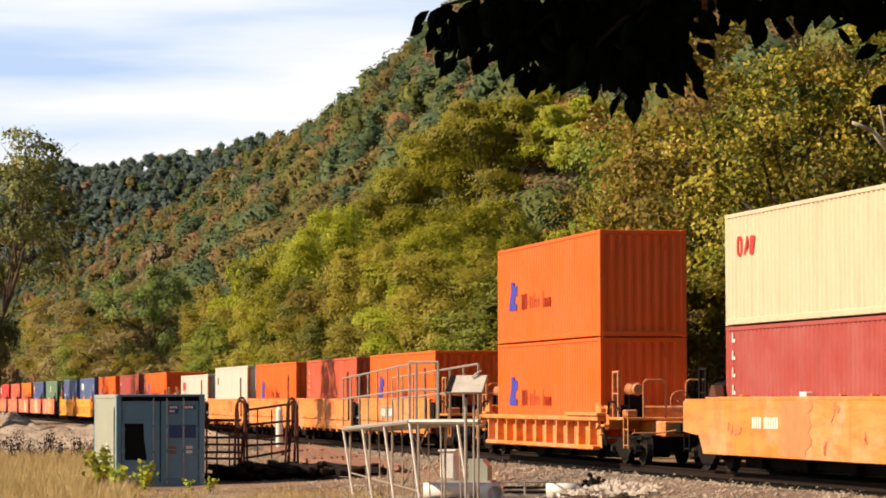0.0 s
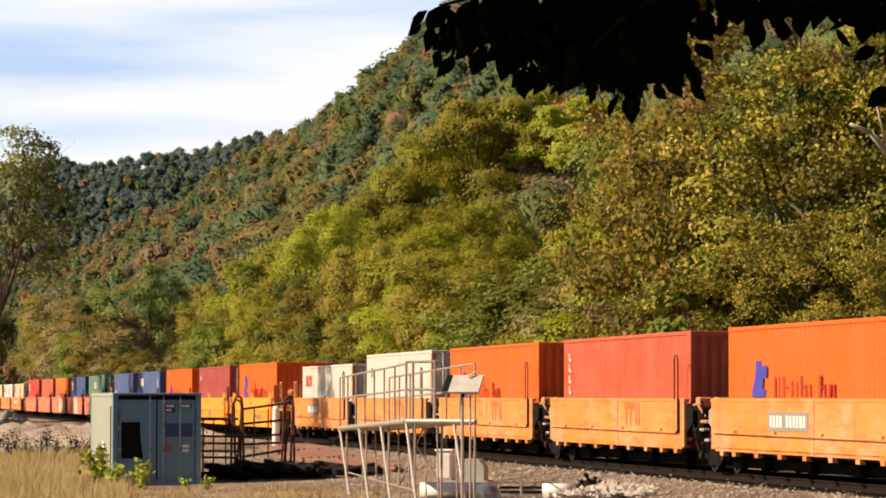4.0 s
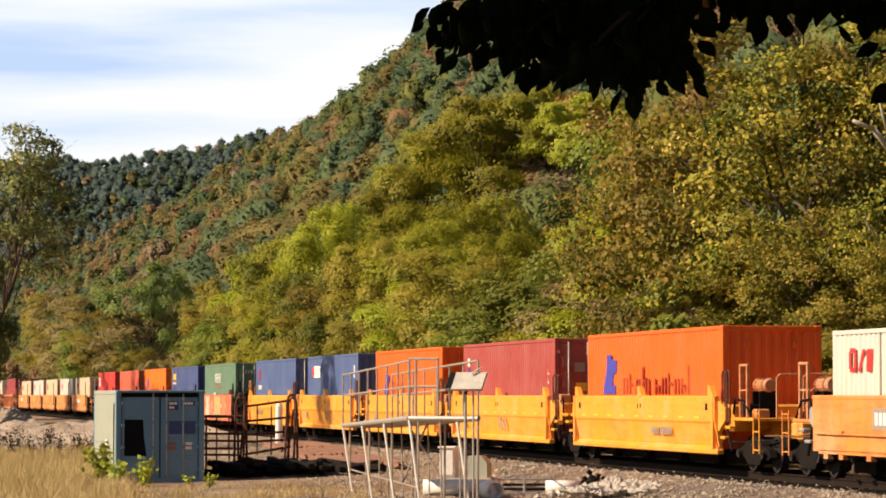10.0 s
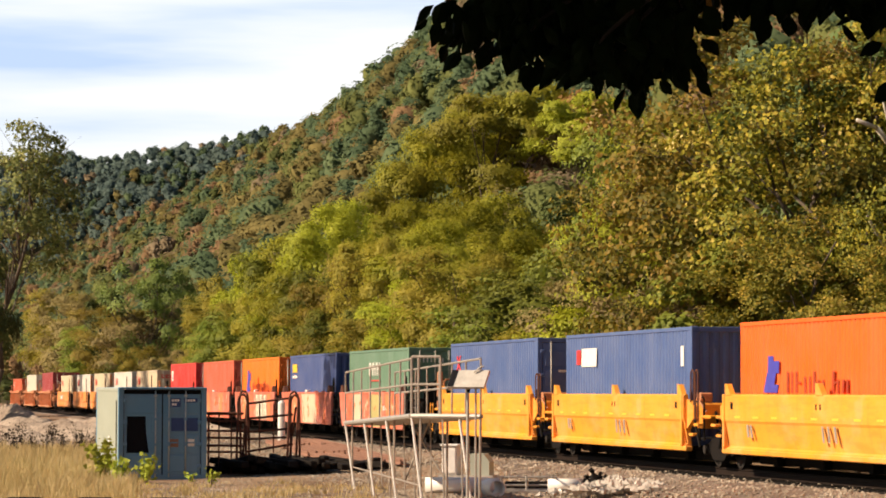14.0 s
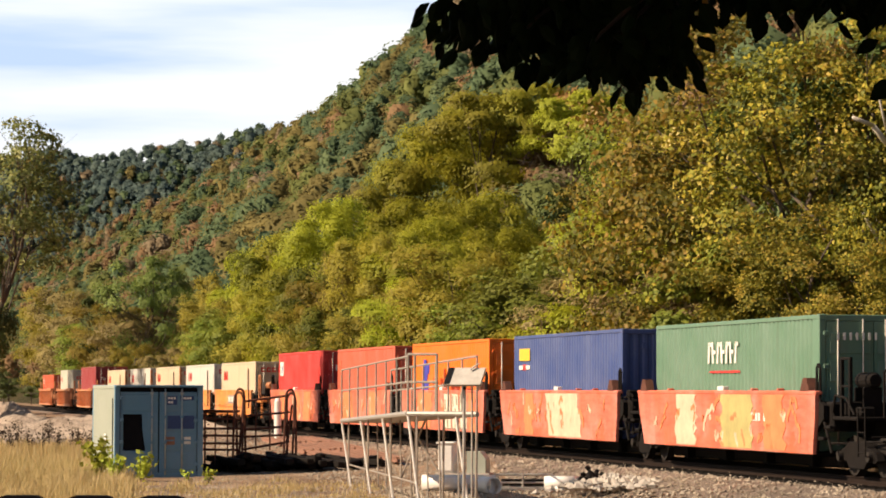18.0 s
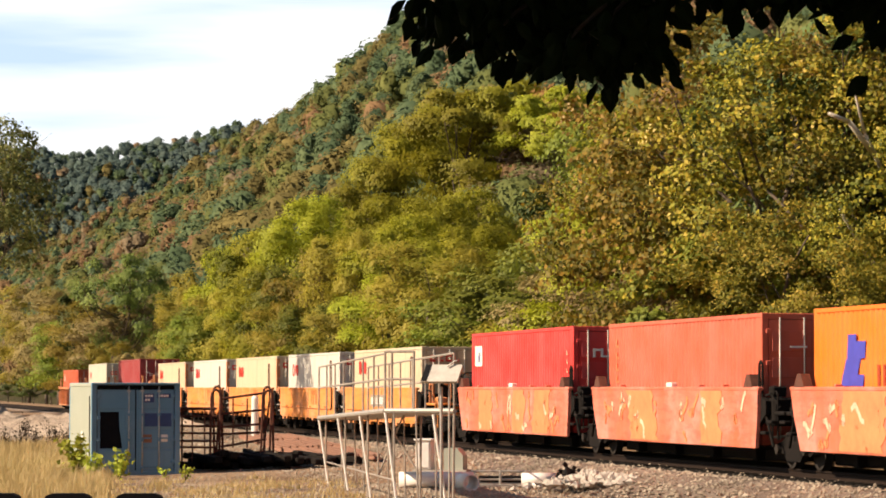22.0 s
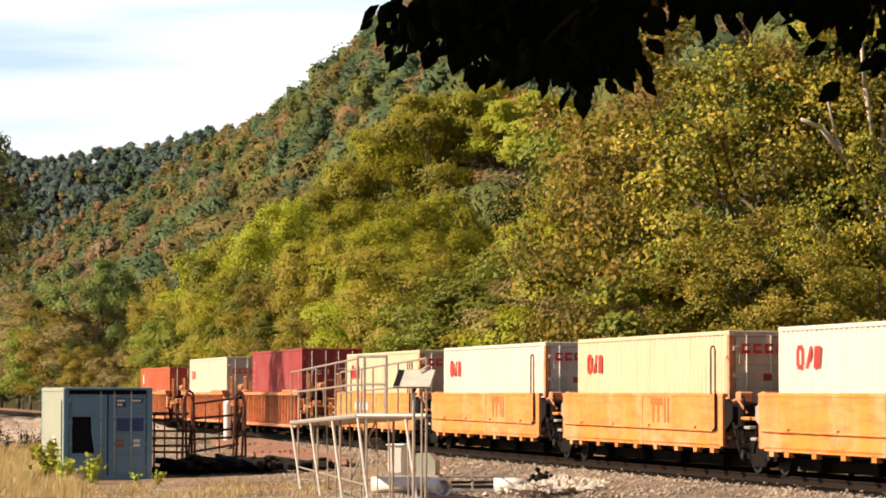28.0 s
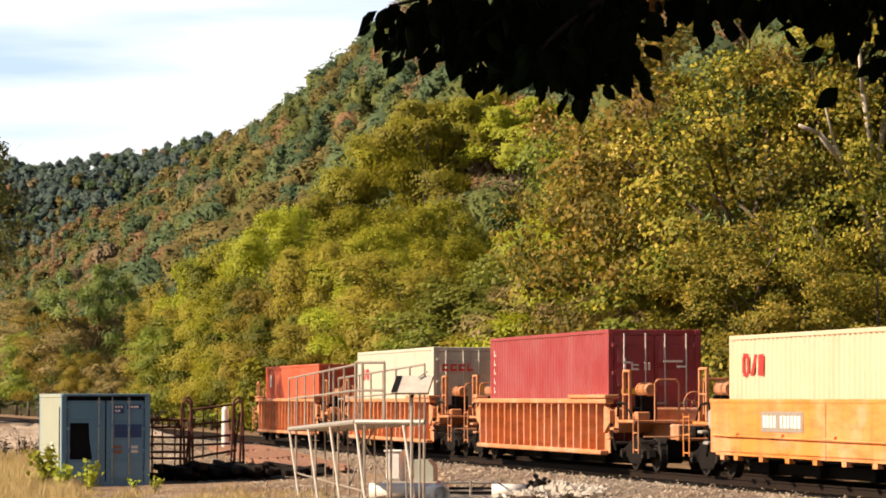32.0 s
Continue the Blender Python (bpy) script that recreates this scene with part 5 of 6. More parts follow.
TT_GREY = [(0.4, 0.62, 0.10, 0.34, MARK_GREY), (0.75, 0.62, 0.10, 0.34, MARK_GREY), (1.15, 0.62, 0.12, 0.34, MARK_GREY), (-4.6, 0.66, 0.14, 0.28, MARK_GREY), (-4.35, 0.66, 0.10, 0.28, MARK_GREY)]
SMALL = dict(side=hapag(-4.4, 1.66, 0.9, 7, 0.58, 0.46))
BIG = dict(side=hapag(-4.5, 1.66, 1.15, 11, 0.58, 0.70))

# The consist, from the front: the middle of each unit along the train, its well and its load.
half = LEN / 2
U = [s + half for s in (88.26, 64.90, 43.13, 27.95, 12.77, -2.50, -17.84, -37.56, -53.46, -69.06, -85.08, -100.68, -120.18, -135.54, -151.15, -166.66, -182.42,
                        -202.13, -217.49, -232.88, -248.36, -264.08, -285.63, -305.28, -325.07)]


def build_cars():
    well_car(U[0], "smooth", WELL_ORANGE, "faded orange well car with smooth sides", False, True, [(-1.2, 1.9, MARK_BUFF)], seed=1, panel=(-3.4, 0.86, 2.0, 0.42))
    well_car(U[1], "ribbed", WELL_ORANGE, "orange well car with low ribbed sides", True, True, ribs=11, top=1.14)
    a = "faded orange well car with flat sides and a ledge pipe"
    for i in range(2, 7):
        well_car(U[i], "plain", WELL_ORANGE, a, i == 2, i == 6, TTX if i in (3, 4, 5) else (), joint=7.63, reach=9.2, panel={2: (-2.4, 0.92, 2.6, 0.42), 6: (-3.0, 0.95, 2.7, 0.42)}.get(i))
    b = "yellow-orange well car with folded sides and guide ears"
    for i in range(7, 12):
        well_car(U[i], "folded", WELL_YELLOW, b, i == 7, i == 11, TT_GREY if 7 < i < 11 else (), joint=7.88, reach=9.2, panel={7: (1.0, 0.62, 2.0, 0.30), 11: (-4.2, 0.70, 2.4, 0.30)}.get(i))
    c = "faded red-orange well car with smooth sides covered in spray paint"
    sprays = [[(-3.4, 1.6, MARK_PALE), (0.2, 2.3, MARK_GREEN), (3.2, 1.4, MARK_BUFF)], [(-3.4, 1.0, MARK_BUFF), (-1.0, 3.6, MARK_PALE)],
              [(-3.6, 2.4, MARK_BUFF), (4.4, 0.9, MARK_BUFF)], [(-3.5, 2.2, MARK_BUFF), (2.6, 1.4, MARK_BUFF)], [(-3.8, 1.6, MARK_BUFF), (0.4, 1.4, MARK_BUFF), (3.0, 1.8, MARK_BUFF)]]
    for i in range(12, 17):
        car = well_car(U[i], "smooth", WELL_RED, c, i == 12, i == 16, sprays[i - 12], joint=7.78, reach=9.2, seed=i, panel={12: (2.2, 0.92, 2.3, 0.30)}.get(i))
        if i == 14:
            # three tall cream blocks with dark notches on a grey-brown outline
            for q in range(3):
                x = 0.80 + 1.22 * q
                lean = lambda u, z: (u + 0.16 * (1.0 - z), z)
                block = [(0.0, 0.42), (0.92, 0.40), (0.98, 1.50), (0.03, 1.52)]
                part("spray_outline", Geo().extrude([lean(x - 0.14 + 1.06 * u, z - 0.05) for u, z in block], "y", -1.521, -1.513), MARK_SHADE, car)
                part("spray_block", Geo().extrude([lean(x + u, z) for u, z in block], "y", -1.526, -1.522), MARK_CREAM, car)
                for u, z, w, h in ((0.36, 0.44, 0.20, 0.30), (0.40, 0.86, 0.16, 0.20), (0.62, 1.16, 0.18, 0.30), (0.12, 1.00 + 0.12 * q, 0.14, 0.34)):
                    part("spray_notch", Geo().extrude([lean(x + u, z), lean(x + u + w, z), lean(x + u + w, z + h), lean(x + u, z + h)], "y", -1.530, -1.527), MARK_SHADE, car)
    for i in range(17, 22):
        well_car(U[i], "plain", WELL_ORANGE, a, i == 17, i == 21, TTX if i in (18, 19, 20) else (), joint=7.72, reach=9.2, panel={17: (-1.4, 0.95, 2.4, 0.42), 21: (-3.2, 0.95, 2.5, 0.42)}.get(i))
    for i in range(22, 25):
        well_car(U[i], "ribbed", WELL_RIB, "brownish orange well car with deep ribbed sides", True, True, reach=9.1, ribs=18)


def build_loads():
    container(U[0], OXIDE, "oxide red shipping container under a cream one", side=column(-5.6, 1.7, 4, k=0.22, gap=0.4))
    container(U[0], BEIGE, "cream shipping container stacked on a red one", H=2.591, level=2.916, side=block_logo(-5.2, 4.9, 0.9))
    container(U[1], ORANGE, "bright orange shipping container under another of its kind", side=hapag(-4.6, 1.42, 0.95, 7, 0.52, 0.46))
    container(U[1], ORANGE, "bright orange shipping container stacked on another of its kind", level=2.916, side=hapag(-4.6, 4.28, 0.95, 7, 0.52, 0.46))
    o = "bright orange shipping container with a blue mark"
    container(U[2], ORANGE, o, **SMALL)
    container(U[3], RUST_ORANGE, "brownish red shipping container with upright white letters", side=column(-5.5, 1.75, 4, k=0.22, gap=0.3))
    container(U[4], ORANGE, o, **SMALL)
    container(U[5], CREAM, "cream shipping container with a small grey mark", doors=True, post=WELL_RIB, side=[(-5.2, 2.4, 0.5, 0.36, 0, MARK_GREY)])
    container(U[6], CREAM, "cream shipping container with a red logo", H=2.591, floor=0.38, post=WELL_RIB, side=block_logo(-5.1, 2.13, 0.98) + [(-3.4, 0.6, 0.03, 2.3, 0, BEIGE)])
    container(U[7], ORANGE, "bright orange shipping container with large dark lettering", **BIG)
    container(U[8], OXIDE, "oxide red shipping container with a small white mark", doors=True, side=[(-5.4, 2.55, 0.3, 0.26, 0, MARK_WHITE), (-5.4, 2.35, 0.3, 0.16, 0, MARK_BLUE)] + column(5.3, 1.7, 3, k=0.12), end=[(-0.35, 2.3, 0.30, 0.26, MARK_GREY), (-0.3, 1.75, 0.32, 0.24, MARK_YELLOW)])
    container(U[9], ORANGE, o, **SMALL)
    container(U[10], BLUE, "blue shipping container with a white label", side=[(-4.9, 2.42, 0.42, 0.40, 0, MARK_RED), (-4.4, 2.36, 1.6, 0.50, 0.05, MARK_WHITE), (5.2, 2.3, 0.25, 0.5, 0, MARK_WHITE)])
    container(U[11], BLUE, "blue shipping container with a red cross mark", doors=True, side=[(-5.2, 2.35, 0.16, 0.5, 0.55, MARK_RED), (-4.65, 2.35, 0.16, 0.5, -0.55, MARK_RED)] + [(-5.25 + 0.3 * i, 1.9, 0.20, 0.2, 0, MARK_WHITE) for i in range(4)], end=[(0.28, 2.62, 0.6, 0.05, MARK_WHITE), (0.02, 2.4, 0.05, 0.5, MARK_WHITE), (0.7, 2.25, 1.3, 0.07, MARK_WHITE)])
    container(U[12], GREEN, "green shipping container with white letters", doors=True, side=[(-1.75 + 0.34 * i, 2.28, 0.13, 0.50, 0.05 * (-1) ** i, MARK_WHITE) for i in range(7)] + [(-1.68 + 0.34 * i, 2.50 if i % 2 else 2.68, 0.2, 0.09, 0, MARK_WHITE) for i in range(7)] + [(-1.6, 2.06, 2.3, 0.05, 0, RED)],
              end=[(-0.80 + 0.14 * i, 2.72, 0.05, 0.16, MARK_WHITE) for i in range(7)] + [(0.45 + 0.09 * i, 2.72, 0.04, 0.10, MARK_WHITE) for i in range(7)])
    container(U[13], DEEPBLUE, "deep blue shipping container with a yellow label", side=[(-5.4, 2.52, 1.3, 0.36, 0, MARK_YELLOW), (-5.4, 2.26, 1.3, 0.12, 0, MARK_WHITE), (-4.95, 2.24, 0.4, 0.17, 0, MARK_RED)])
    container(U[14], PALE_ORANGE, "bright orange shipping container with large dark lettering", doors=True, **BIG)
    container(U[15], SALMON, "faded salmon red shipping container", doors=True, side=column(-5.4, 1.75, 4, MARK_BUFF, 0.2, 0.3), end=[(-0.2, 2.5, 0.4, 0.04, MARK_WHITE), (0.6, 2.46, 0.14, 0.12, MARK_BLUE)])
    container(U[16], RED, "bright red shipping container with a white mark", doors=True, floor=0.40, side=[(-5.6, 2.28, 0.95, 0.62, 0, MARK_WHITE), (-5.25, 2.40, 0.3, 0.3, 0.1, MARK_BLUE)] + column(5.4, 1.8, 4, MARK_PALE, 0.12, 0.24), end=[(-0.62 + 0.22 * i, 2.45, 0.07, 0.24, MARK_WHITE) for i in range(4)] + [(-0.48, 2.62, 0.18, 0.06, MARK_WHITE), (-0.25, 2.45, 0.18, 0.05, MARK_WHITE)])
    for i, mat in ((17, BEIGE), (18, CREAM), (19, BEIGE), (20, CREAM), (21, BEIGE)):
        container(U[i], mat, "cream shipping container with a red logo", H=2.591, floor=0.42, doors=True, post=WELL_RIB if i > 18 else None, side=block_logo(-5.2 if i != 18 else -5.0, 2.15, 0.98), end=END_RED)
    container(U[22], MAROON, "maroon shipping container with white lettering on its doors", floor=0.48, doors=True, side=column(-5.6, 1.8, 5, k=0.16, gap=0.26), end=[(-0.78, 2.35, 0.05, 0.30, MARK_WHITE), (-0.66, 2.52, 0.20, 0.05, MARK_WHITE), (-0.45, 2.35, 0.20, 0.05, MARK_WHITE), (-0.45, 2.46, 0.20, 0.04, MARK_WHITE), (-0.60, 2.35, 0.04, 0.20, MARK_WHITE), (-0.25, 2.35, 0.05, 0.20, MARK_WHITE), (-0.15, 2.35, 0.05, 0.20, MARK_WHITE), (0.7, 2.55, 0.5, 0.05, MARK_WHITE), (0.8, 2.42, 0.25, 0.05, MARK_WHITE), (-0.4, 1.75, 0.5, 0.14, MARK_YELLOW)])
    container(U[23], GREYCREAM, "grey cream shipping container with a red logo", doors=True, side=block_logo(-5.2, 2.3, 0.8), end=END_RED + [(0.35, 1.85, 0.3, 0.26, MARK_YELLOW)])
    container(U[24], RUST_ORANGE, "brownish orange shipping container at the end of the train", H=2.591, doors=True, side=[(-5.0, 2.1, 0.4, 0.5, 0, MARK_WHITE)])


build_cars()
build_loads()


# ---- the yard ----
def storage_container():
    """A twenty-foot box that stands beside the track, its doors to the yard's open side."""
    x0, y0 = -9.02, 81.0                 # its near corner, on the side that the sun lights
    H, L, W = 2.56, 6.06, 2.44
    top = thing("storage_container", "blue-grey storage container with its side coloured pale as if sunlit on the yard dirt", "container", m=pose(x0 + 1.20, y0 + 0.26, 0.0, 0, 0, AH + 0.5))
    hy = W / 2
    # local: x towards the viewer along the track, y away from the sun; the door end lies at x = 0
    # The sun's light is put into the paler colour of walls and sunward rails.
    ob = part("side_wall", corrugated(-L + 0.1, -0.1, -hy + 0.012, 0.14, H - 0.08, -1), PALEGREY, top, "pale grey corrugated wall")
    part("side_wall", corrugated(-L + 0.1, -0.1, hy - 0.012, 0.14, H - 0.08, 1), PALEGREY, top)
    part("roof", Geo().soft_box(-L + 0.05, 0.07, -hy + 0.03, hy - 0.03, H - 0.06, H, 0.012), TEALGREY, top)
    part("end_wall", end_sheet(-L + 0.05, -hy + 0.12, hy - 0.12, 0.14, H - 0.1, -1), TEALGREY, top)
    part("floor", Geo().box(-L + 0.05, -0.05, -hy + 0.05, hy - 0.05, 0.08, 0.16), TEALGREY, top)
    for sy in (-1, 1):
        part("top_rail", Geo().soft_box(-L + 0.1, -0.1, sy * (hy - 0.035) - 0.035, sy * (hy - 0.035) + 0.035, H - 0.11, H - 0.01, 0.012), PALEGREY if sy < 0 else TEALGREY, top)
        part("bottom_rail", Geo().soft_box(-L + 0.1, -0.1, sy * (hy - 0.04) - 0.04, sy * (hy - 0.04) + 0.04, 0.0, 0.15, 0.012), PALEGREY if sy < 0 else TEALGREY, top)
        for x in (-L + 0.08, -0.08):
            part("corner_post", Geo().soft_box(x - 0.075, x + 0.075, sy * (hy - 0.075) - 0.075, sy * (hy - 0.075) + 0.075, 0.1, H - 0.1, 0.015), TEALGREY, top)
            for z in (0, H - 0.118):
                part("corner_casting", Geo().soft_box(x - 0.086, x + 0.086, sy * (hy - 0.078) - 0.08, sy * (hy - 0.078) + 0.08, z, z + 0.118, 0.014), TEALGREY, top)
    part("door_header", Geo().soft_box(-0.30, -0.16, -hy + 0.15, hy - 0.15, H - 0.20, H - 0.065, 0.012), TEALGREY, top)
    part("door_sill", Geo().soft_box(-0.12, -0.02, -hy + 0.15, hy - 0.15, 0.0, 0.14, 0.012), TEALGREY, top)
    # Black sheet behind the doors, in place of the container's dark inside.
    part("dark_backing", Geo().box(-0.14, -0.092, -hy + 0.14, hy - 0.14, 0.12, H - 0.07), DARKVOID, top)
    for k, sy in enumerate((-1, 1)):
        y0_, y1_ = sy * 0.535 - 0.515, sy * 0.535 + 0.515
        if k == 0:
            # a hole is cut through this leaf, its edge torn out to one side
            g = Geo()
            g.extrude([(y0_, 0.15), (y1_, 0.15), (y1_, 0.76), (y0_, 0.76)], "x", -0.09, -0.045)
            g.extrude([(y0_, 1.76), (y1_, 1.76), (y1_, H - 0.19), (y0_, H - 0.19)], "x", -0.09, -0.045)
            g.extrude([(y0_, 0.76), (-0.98, 0.76), (-0.98, 1.76), (y0_, 1.76)], "x", -0.09, -0.045)
            g.extrude([(-0.36, 0.76), (y1_, 0.76), (y1_, 1.76), (-0.46, 1.76), (-0.44, 1.30)], "x", -0.09, -0.045)
            door = part("door", g, TEALGREY, top)
        else:
            door = part("door", Geo().soft_box(-0.09, -0.045, y0_, y1_, 0.15, H - 0.19, 0.01), TEALGREY, top)
        for j in range(4):
            z = 0.24 + j * 0.535
            if k == 0 and 1 <= j <= 2:
                part("door_panel", Geo().soft_box(-0.05, -0.030, -0.30, y1_ - 0.05, z, z + 0.46, 0.01), TEALGREY, door)
            else:
                part("door_panel", Geo().soft_box(-0.05, -0.030, y0_ + 0.05, y1_ - 0.05, z, z + 0.46, 0.01), TEALGREY, door)
        for y in ((0.34,) if k == 0 else (-0.36, 0.10)):
            part("lock_rod", Geo().tube((-0.008, sy * 0.535 + y, 0.10), (-0.008, sy * 0.535 + y, H - 0.10), 0.021, n=8), RODGREY, door, "pale worn lock rod", True)
            for z in (0.20, 0.95, 1.65, H - 0.26):
                part("rod_guide", Geo().soft_box(-0.045, 0.016, sy * 0.535 + y - 0.045, sy * 0.535 + y + 0.045, z, z + 0.07, 0.01), RODGREY if z > 2 else TEALGREY, door)
            if k == 1:
                part("lock_handle", Geo().soft_box(-0.01, 0.02, sy * 0.535 + y - 0.02, sy * 0.535 + y + 0.24, 1.02, 1.06, 0.008), TEALGREY, door)
        for z in (0.35, 0.95, 1.55, 2.15):
            part("hinge", Geo().soft_box(-0.06, 0.005, sy * 1.02 - 0.05, sy * 1.02 + 0.05, z, z + 0.10, 0.012), TEALGREY, door)
    part("loose_cable", Geo().pipe([(-0.25, -0.70, 0.55), (-0.22, -0.68, 1.0), (-0.24, -0.66, 1.12), (-0.26, -0.60, 1.18)], 0.016, 6), RODGREY, top)
    part("side_slot", Geo().box(-0.60, -0.48, -hy - 0.004, -hy + 0.014, 0.5, 2.2), DARKVOID, top)
    part("sticker", Geo().box(-2.6, -2.2, -hy - 0.010, -hy - 0.004, 0.92, 1.20), MARK_WHITE, top)
    part("label", Geo().box(-0.026, -0.020, 0.22, 0.50, 2.02, 2.26), LABEL_BLUE, top)
    for i, z in ((0, 2.17), (1, 2.17), (2, 2.17), (0, 2.06), (1, 2.06)):
        part("lettering", Geo().box(-0.017, -0.012, 0.25 + 0.075 * i, 0.31 + 0.075 * i, z, z + 0.06), MARK_WHITE, top)
    part("label", Geo().box(-0.026, -0.020, 0.58, 0.96, 2.14, 2.26), LABEL_BLUE, top)
    for i in range(4):
        part("lettering", Geo().box(-0.017, -0.012, 0.61 + 0.075 * i, 0.67 + 0.075 * i, 2.17, 2.23), MARK_WHITE, top)
    part("label", Geo().box(-0.026, -0.020, 0.24, 0.60, 1.36, 1.72), LABEL_BLUE, top)
    part("label", Geo().box(-0.026, -0.020, 0.66, 0.98, 1.36, 1.72), LABEL_BLUE, top)
    part("sticker", Geo().box(-0.026, -0.020, 0.70, 0.88, 0.94, 1.14), MARK_WHITE, top)
    part("sticker", Geo().box(-0.026, -0.020, 0.20, 0.44, 0.92, 1.14), OLDRUST, top)


storage_container()


def pipe_rack():
    """Rusty pipe gates and hoops beside the storage container."""
    top = thing("pipe_gate_rack", "rust-red pipe gates held by tall narrow hoops", "gate", m=pose(-6.84, 84.0, 0.12, 0, 0, 2))
    # local: x to the right of the line of sight, y away; each hoop stands across the line of sight, rounded at its top
    for x, y, h, lean, wide in ((0.98, 0.0, 2.26, 0.04, 0.26), (1.10, 0.35, 2.36, -0.06, 0.24), (2.40, 0.3, 2.34, 0.07, 0.25), (2.52, 0.6, 2.24, -0.03, 0.25)):
        p = [(x - wide / 2, y, 0), (x - wide / 2 + lean, y, h - 0.22), (x - wide * 0.36 + lean, y, h - 0.07), (x + lean, y, h), (x + wide * 0.36 + lean, y, h - 0.07), (x + wide / 2 + lean, y, h - 0.22), (x + wide / 2, y, 0)]
        part("hoop", Geo().pipe(p, 0.034, 7), RUST, top)
    for x in (-0.05, 0.06):
        part("post", Geo().tube((x, 0.1, 0), (x, 0.1, 1.75), 0.03, n=7), RUST, top)
    for z in (0.62, 0.80, 1.02, 1.22, 1.50, 1.72):
        part("gate_bar", Geo().tube((-0.05, 0.1, z), (1.05, 0.12, z - 0.01), 0.034, n=7), RUST, top)
    part("gate_plate", Geo().soft_box(-0.02, 1.0, 0.14, 0.17, 1.66, 1.74, 0.01), RUST, top)
    for z, dz in ((0.62, 0.22), (0.98, 0.06), (1.18, 0.10), (1.56, 0.12), (1.98, 0.18)):
        part("gate_bar", Geo().tube((1.12, 0.2, z), (2.44, 0.5, z + dz), 0.034, n=7), RUST, top)
    part("diagonal", Geo().tube((1.0, 0.15, 0.1), (1.14, 0.2, 2.0), 0.035, n=7), RUST, top)
    part("diagonal", Geo().tube((2.30, 0.5, 0.05), (2.52, 0.5, 1.9), 0.03, n=7), RUST, top)
    for x in (0.35, 0.7, 1.5, 1.9):
        part("post", Geo().tube((x, 0.12, 0.0 if x < 1 else 0.6), (x, 0.12, 1.72 if x < 1 else 2.0), 0.02, n=6), RUST, top)
    for x in (1.0, 2.42):
        part("foot_beam", Geo().soft_box(x - 0.06, x + 0.06, -0.3, 1.4, 0.0, 0.10, 0.02), RUST, top)


pipe_rack()

single("concrete_post", Geo().tube((0, 0, 0), (0, 0, 1.62), 0.15, 0.14, 14).tube((0, 0, 1.62), (0, 0, 1.74), 0.14, 0.07, 14), WHITEPIPE, "white round concrete marker post beside the ballast", "post", m=pose(-6.62, 118.0, 0.38), smooth=False)


def rail_stack():
    """Old rails laid side by side in the dirt."""
    rng = random.Random(4)
    a, b = Vector((-6.3, 119, 0)), Vector((-2.2, 85.0, 0))
    d = (b - a).normalized()
    ang = math.degrees(math.atan2(d.y, d.x))
    prof = [(-0.065, 0), (0.065, 0), (0.065, 0.02), (0.01, 0.035), (0.01, 0.115), (0.035, 0.125), (0.035, 0.16), (-0.035, 0.16), (-0.035, 0.125), (-0.01, 0.115), (-0.01, 0.035), (-0.065, 0.02)]
    mesh = Geo().extrude(prof, "x", -5.9, 5.9).mesh("old_rail", OLDRUST)
    for k in range(3):
        for i in range(9):
            c = a.lerp(b, (k + 0.5) / 3) + Vector((-d.y, d.x, 0)) * (0.24 * (i - 4) + rng.uniform(-0.05, 0.05)) + d * rng.uniform(-0.6, 0.6)
            ob = tagged(new("old_rail", mesh), "rusty old rail lying in the dirt beside others", "rail", "old rails in the yard")
            ob.matrix_basis = pose(c.x, c.y, ground_at(c.x, c.y) + 0.01, 0, 0, ang + rng.uniform(-0.6, 0.6))


rail_stack()


def shadow_ties():
    """Near-black ties in a long low heap, standing in for the container's shadow."""
    rng = random.Random(9)
    mesh = Geo().soft_box(-1.2, 1.2, -0.11, 0.11, 0.0, 0.17, 0.02).mesh("shadow_tie", TIE)
    for i in range(46):
        k = i / 45
        x = -6.35 + 4.3 * (k * 1.62 % 1.0)
        layer = i // 16
        h = (0.46 - 0.28 * (x + 6.35) / 4.3)
        z = min(layer * 0.19, max(0.0, h - 0.17))
        ob = tagged(new("shadow_tie", mesh), "near-black wooden tie in a low heap that stands in for a shadow", "tie", "old ties in a heap")
        ob.matrix_basis = pose(x + rng.uniform(-0.1, 0.1), 84.6 + rng.uniform(-0.9, 1.1) - 0.2 * layer, ground_at(x, 84.6) + z + 0.02 * (i % 3), rng.uniform(-5, 5), rng.uniform(-5, 5), 100 + rng.uniform(-34, 34))


shadow_ties()


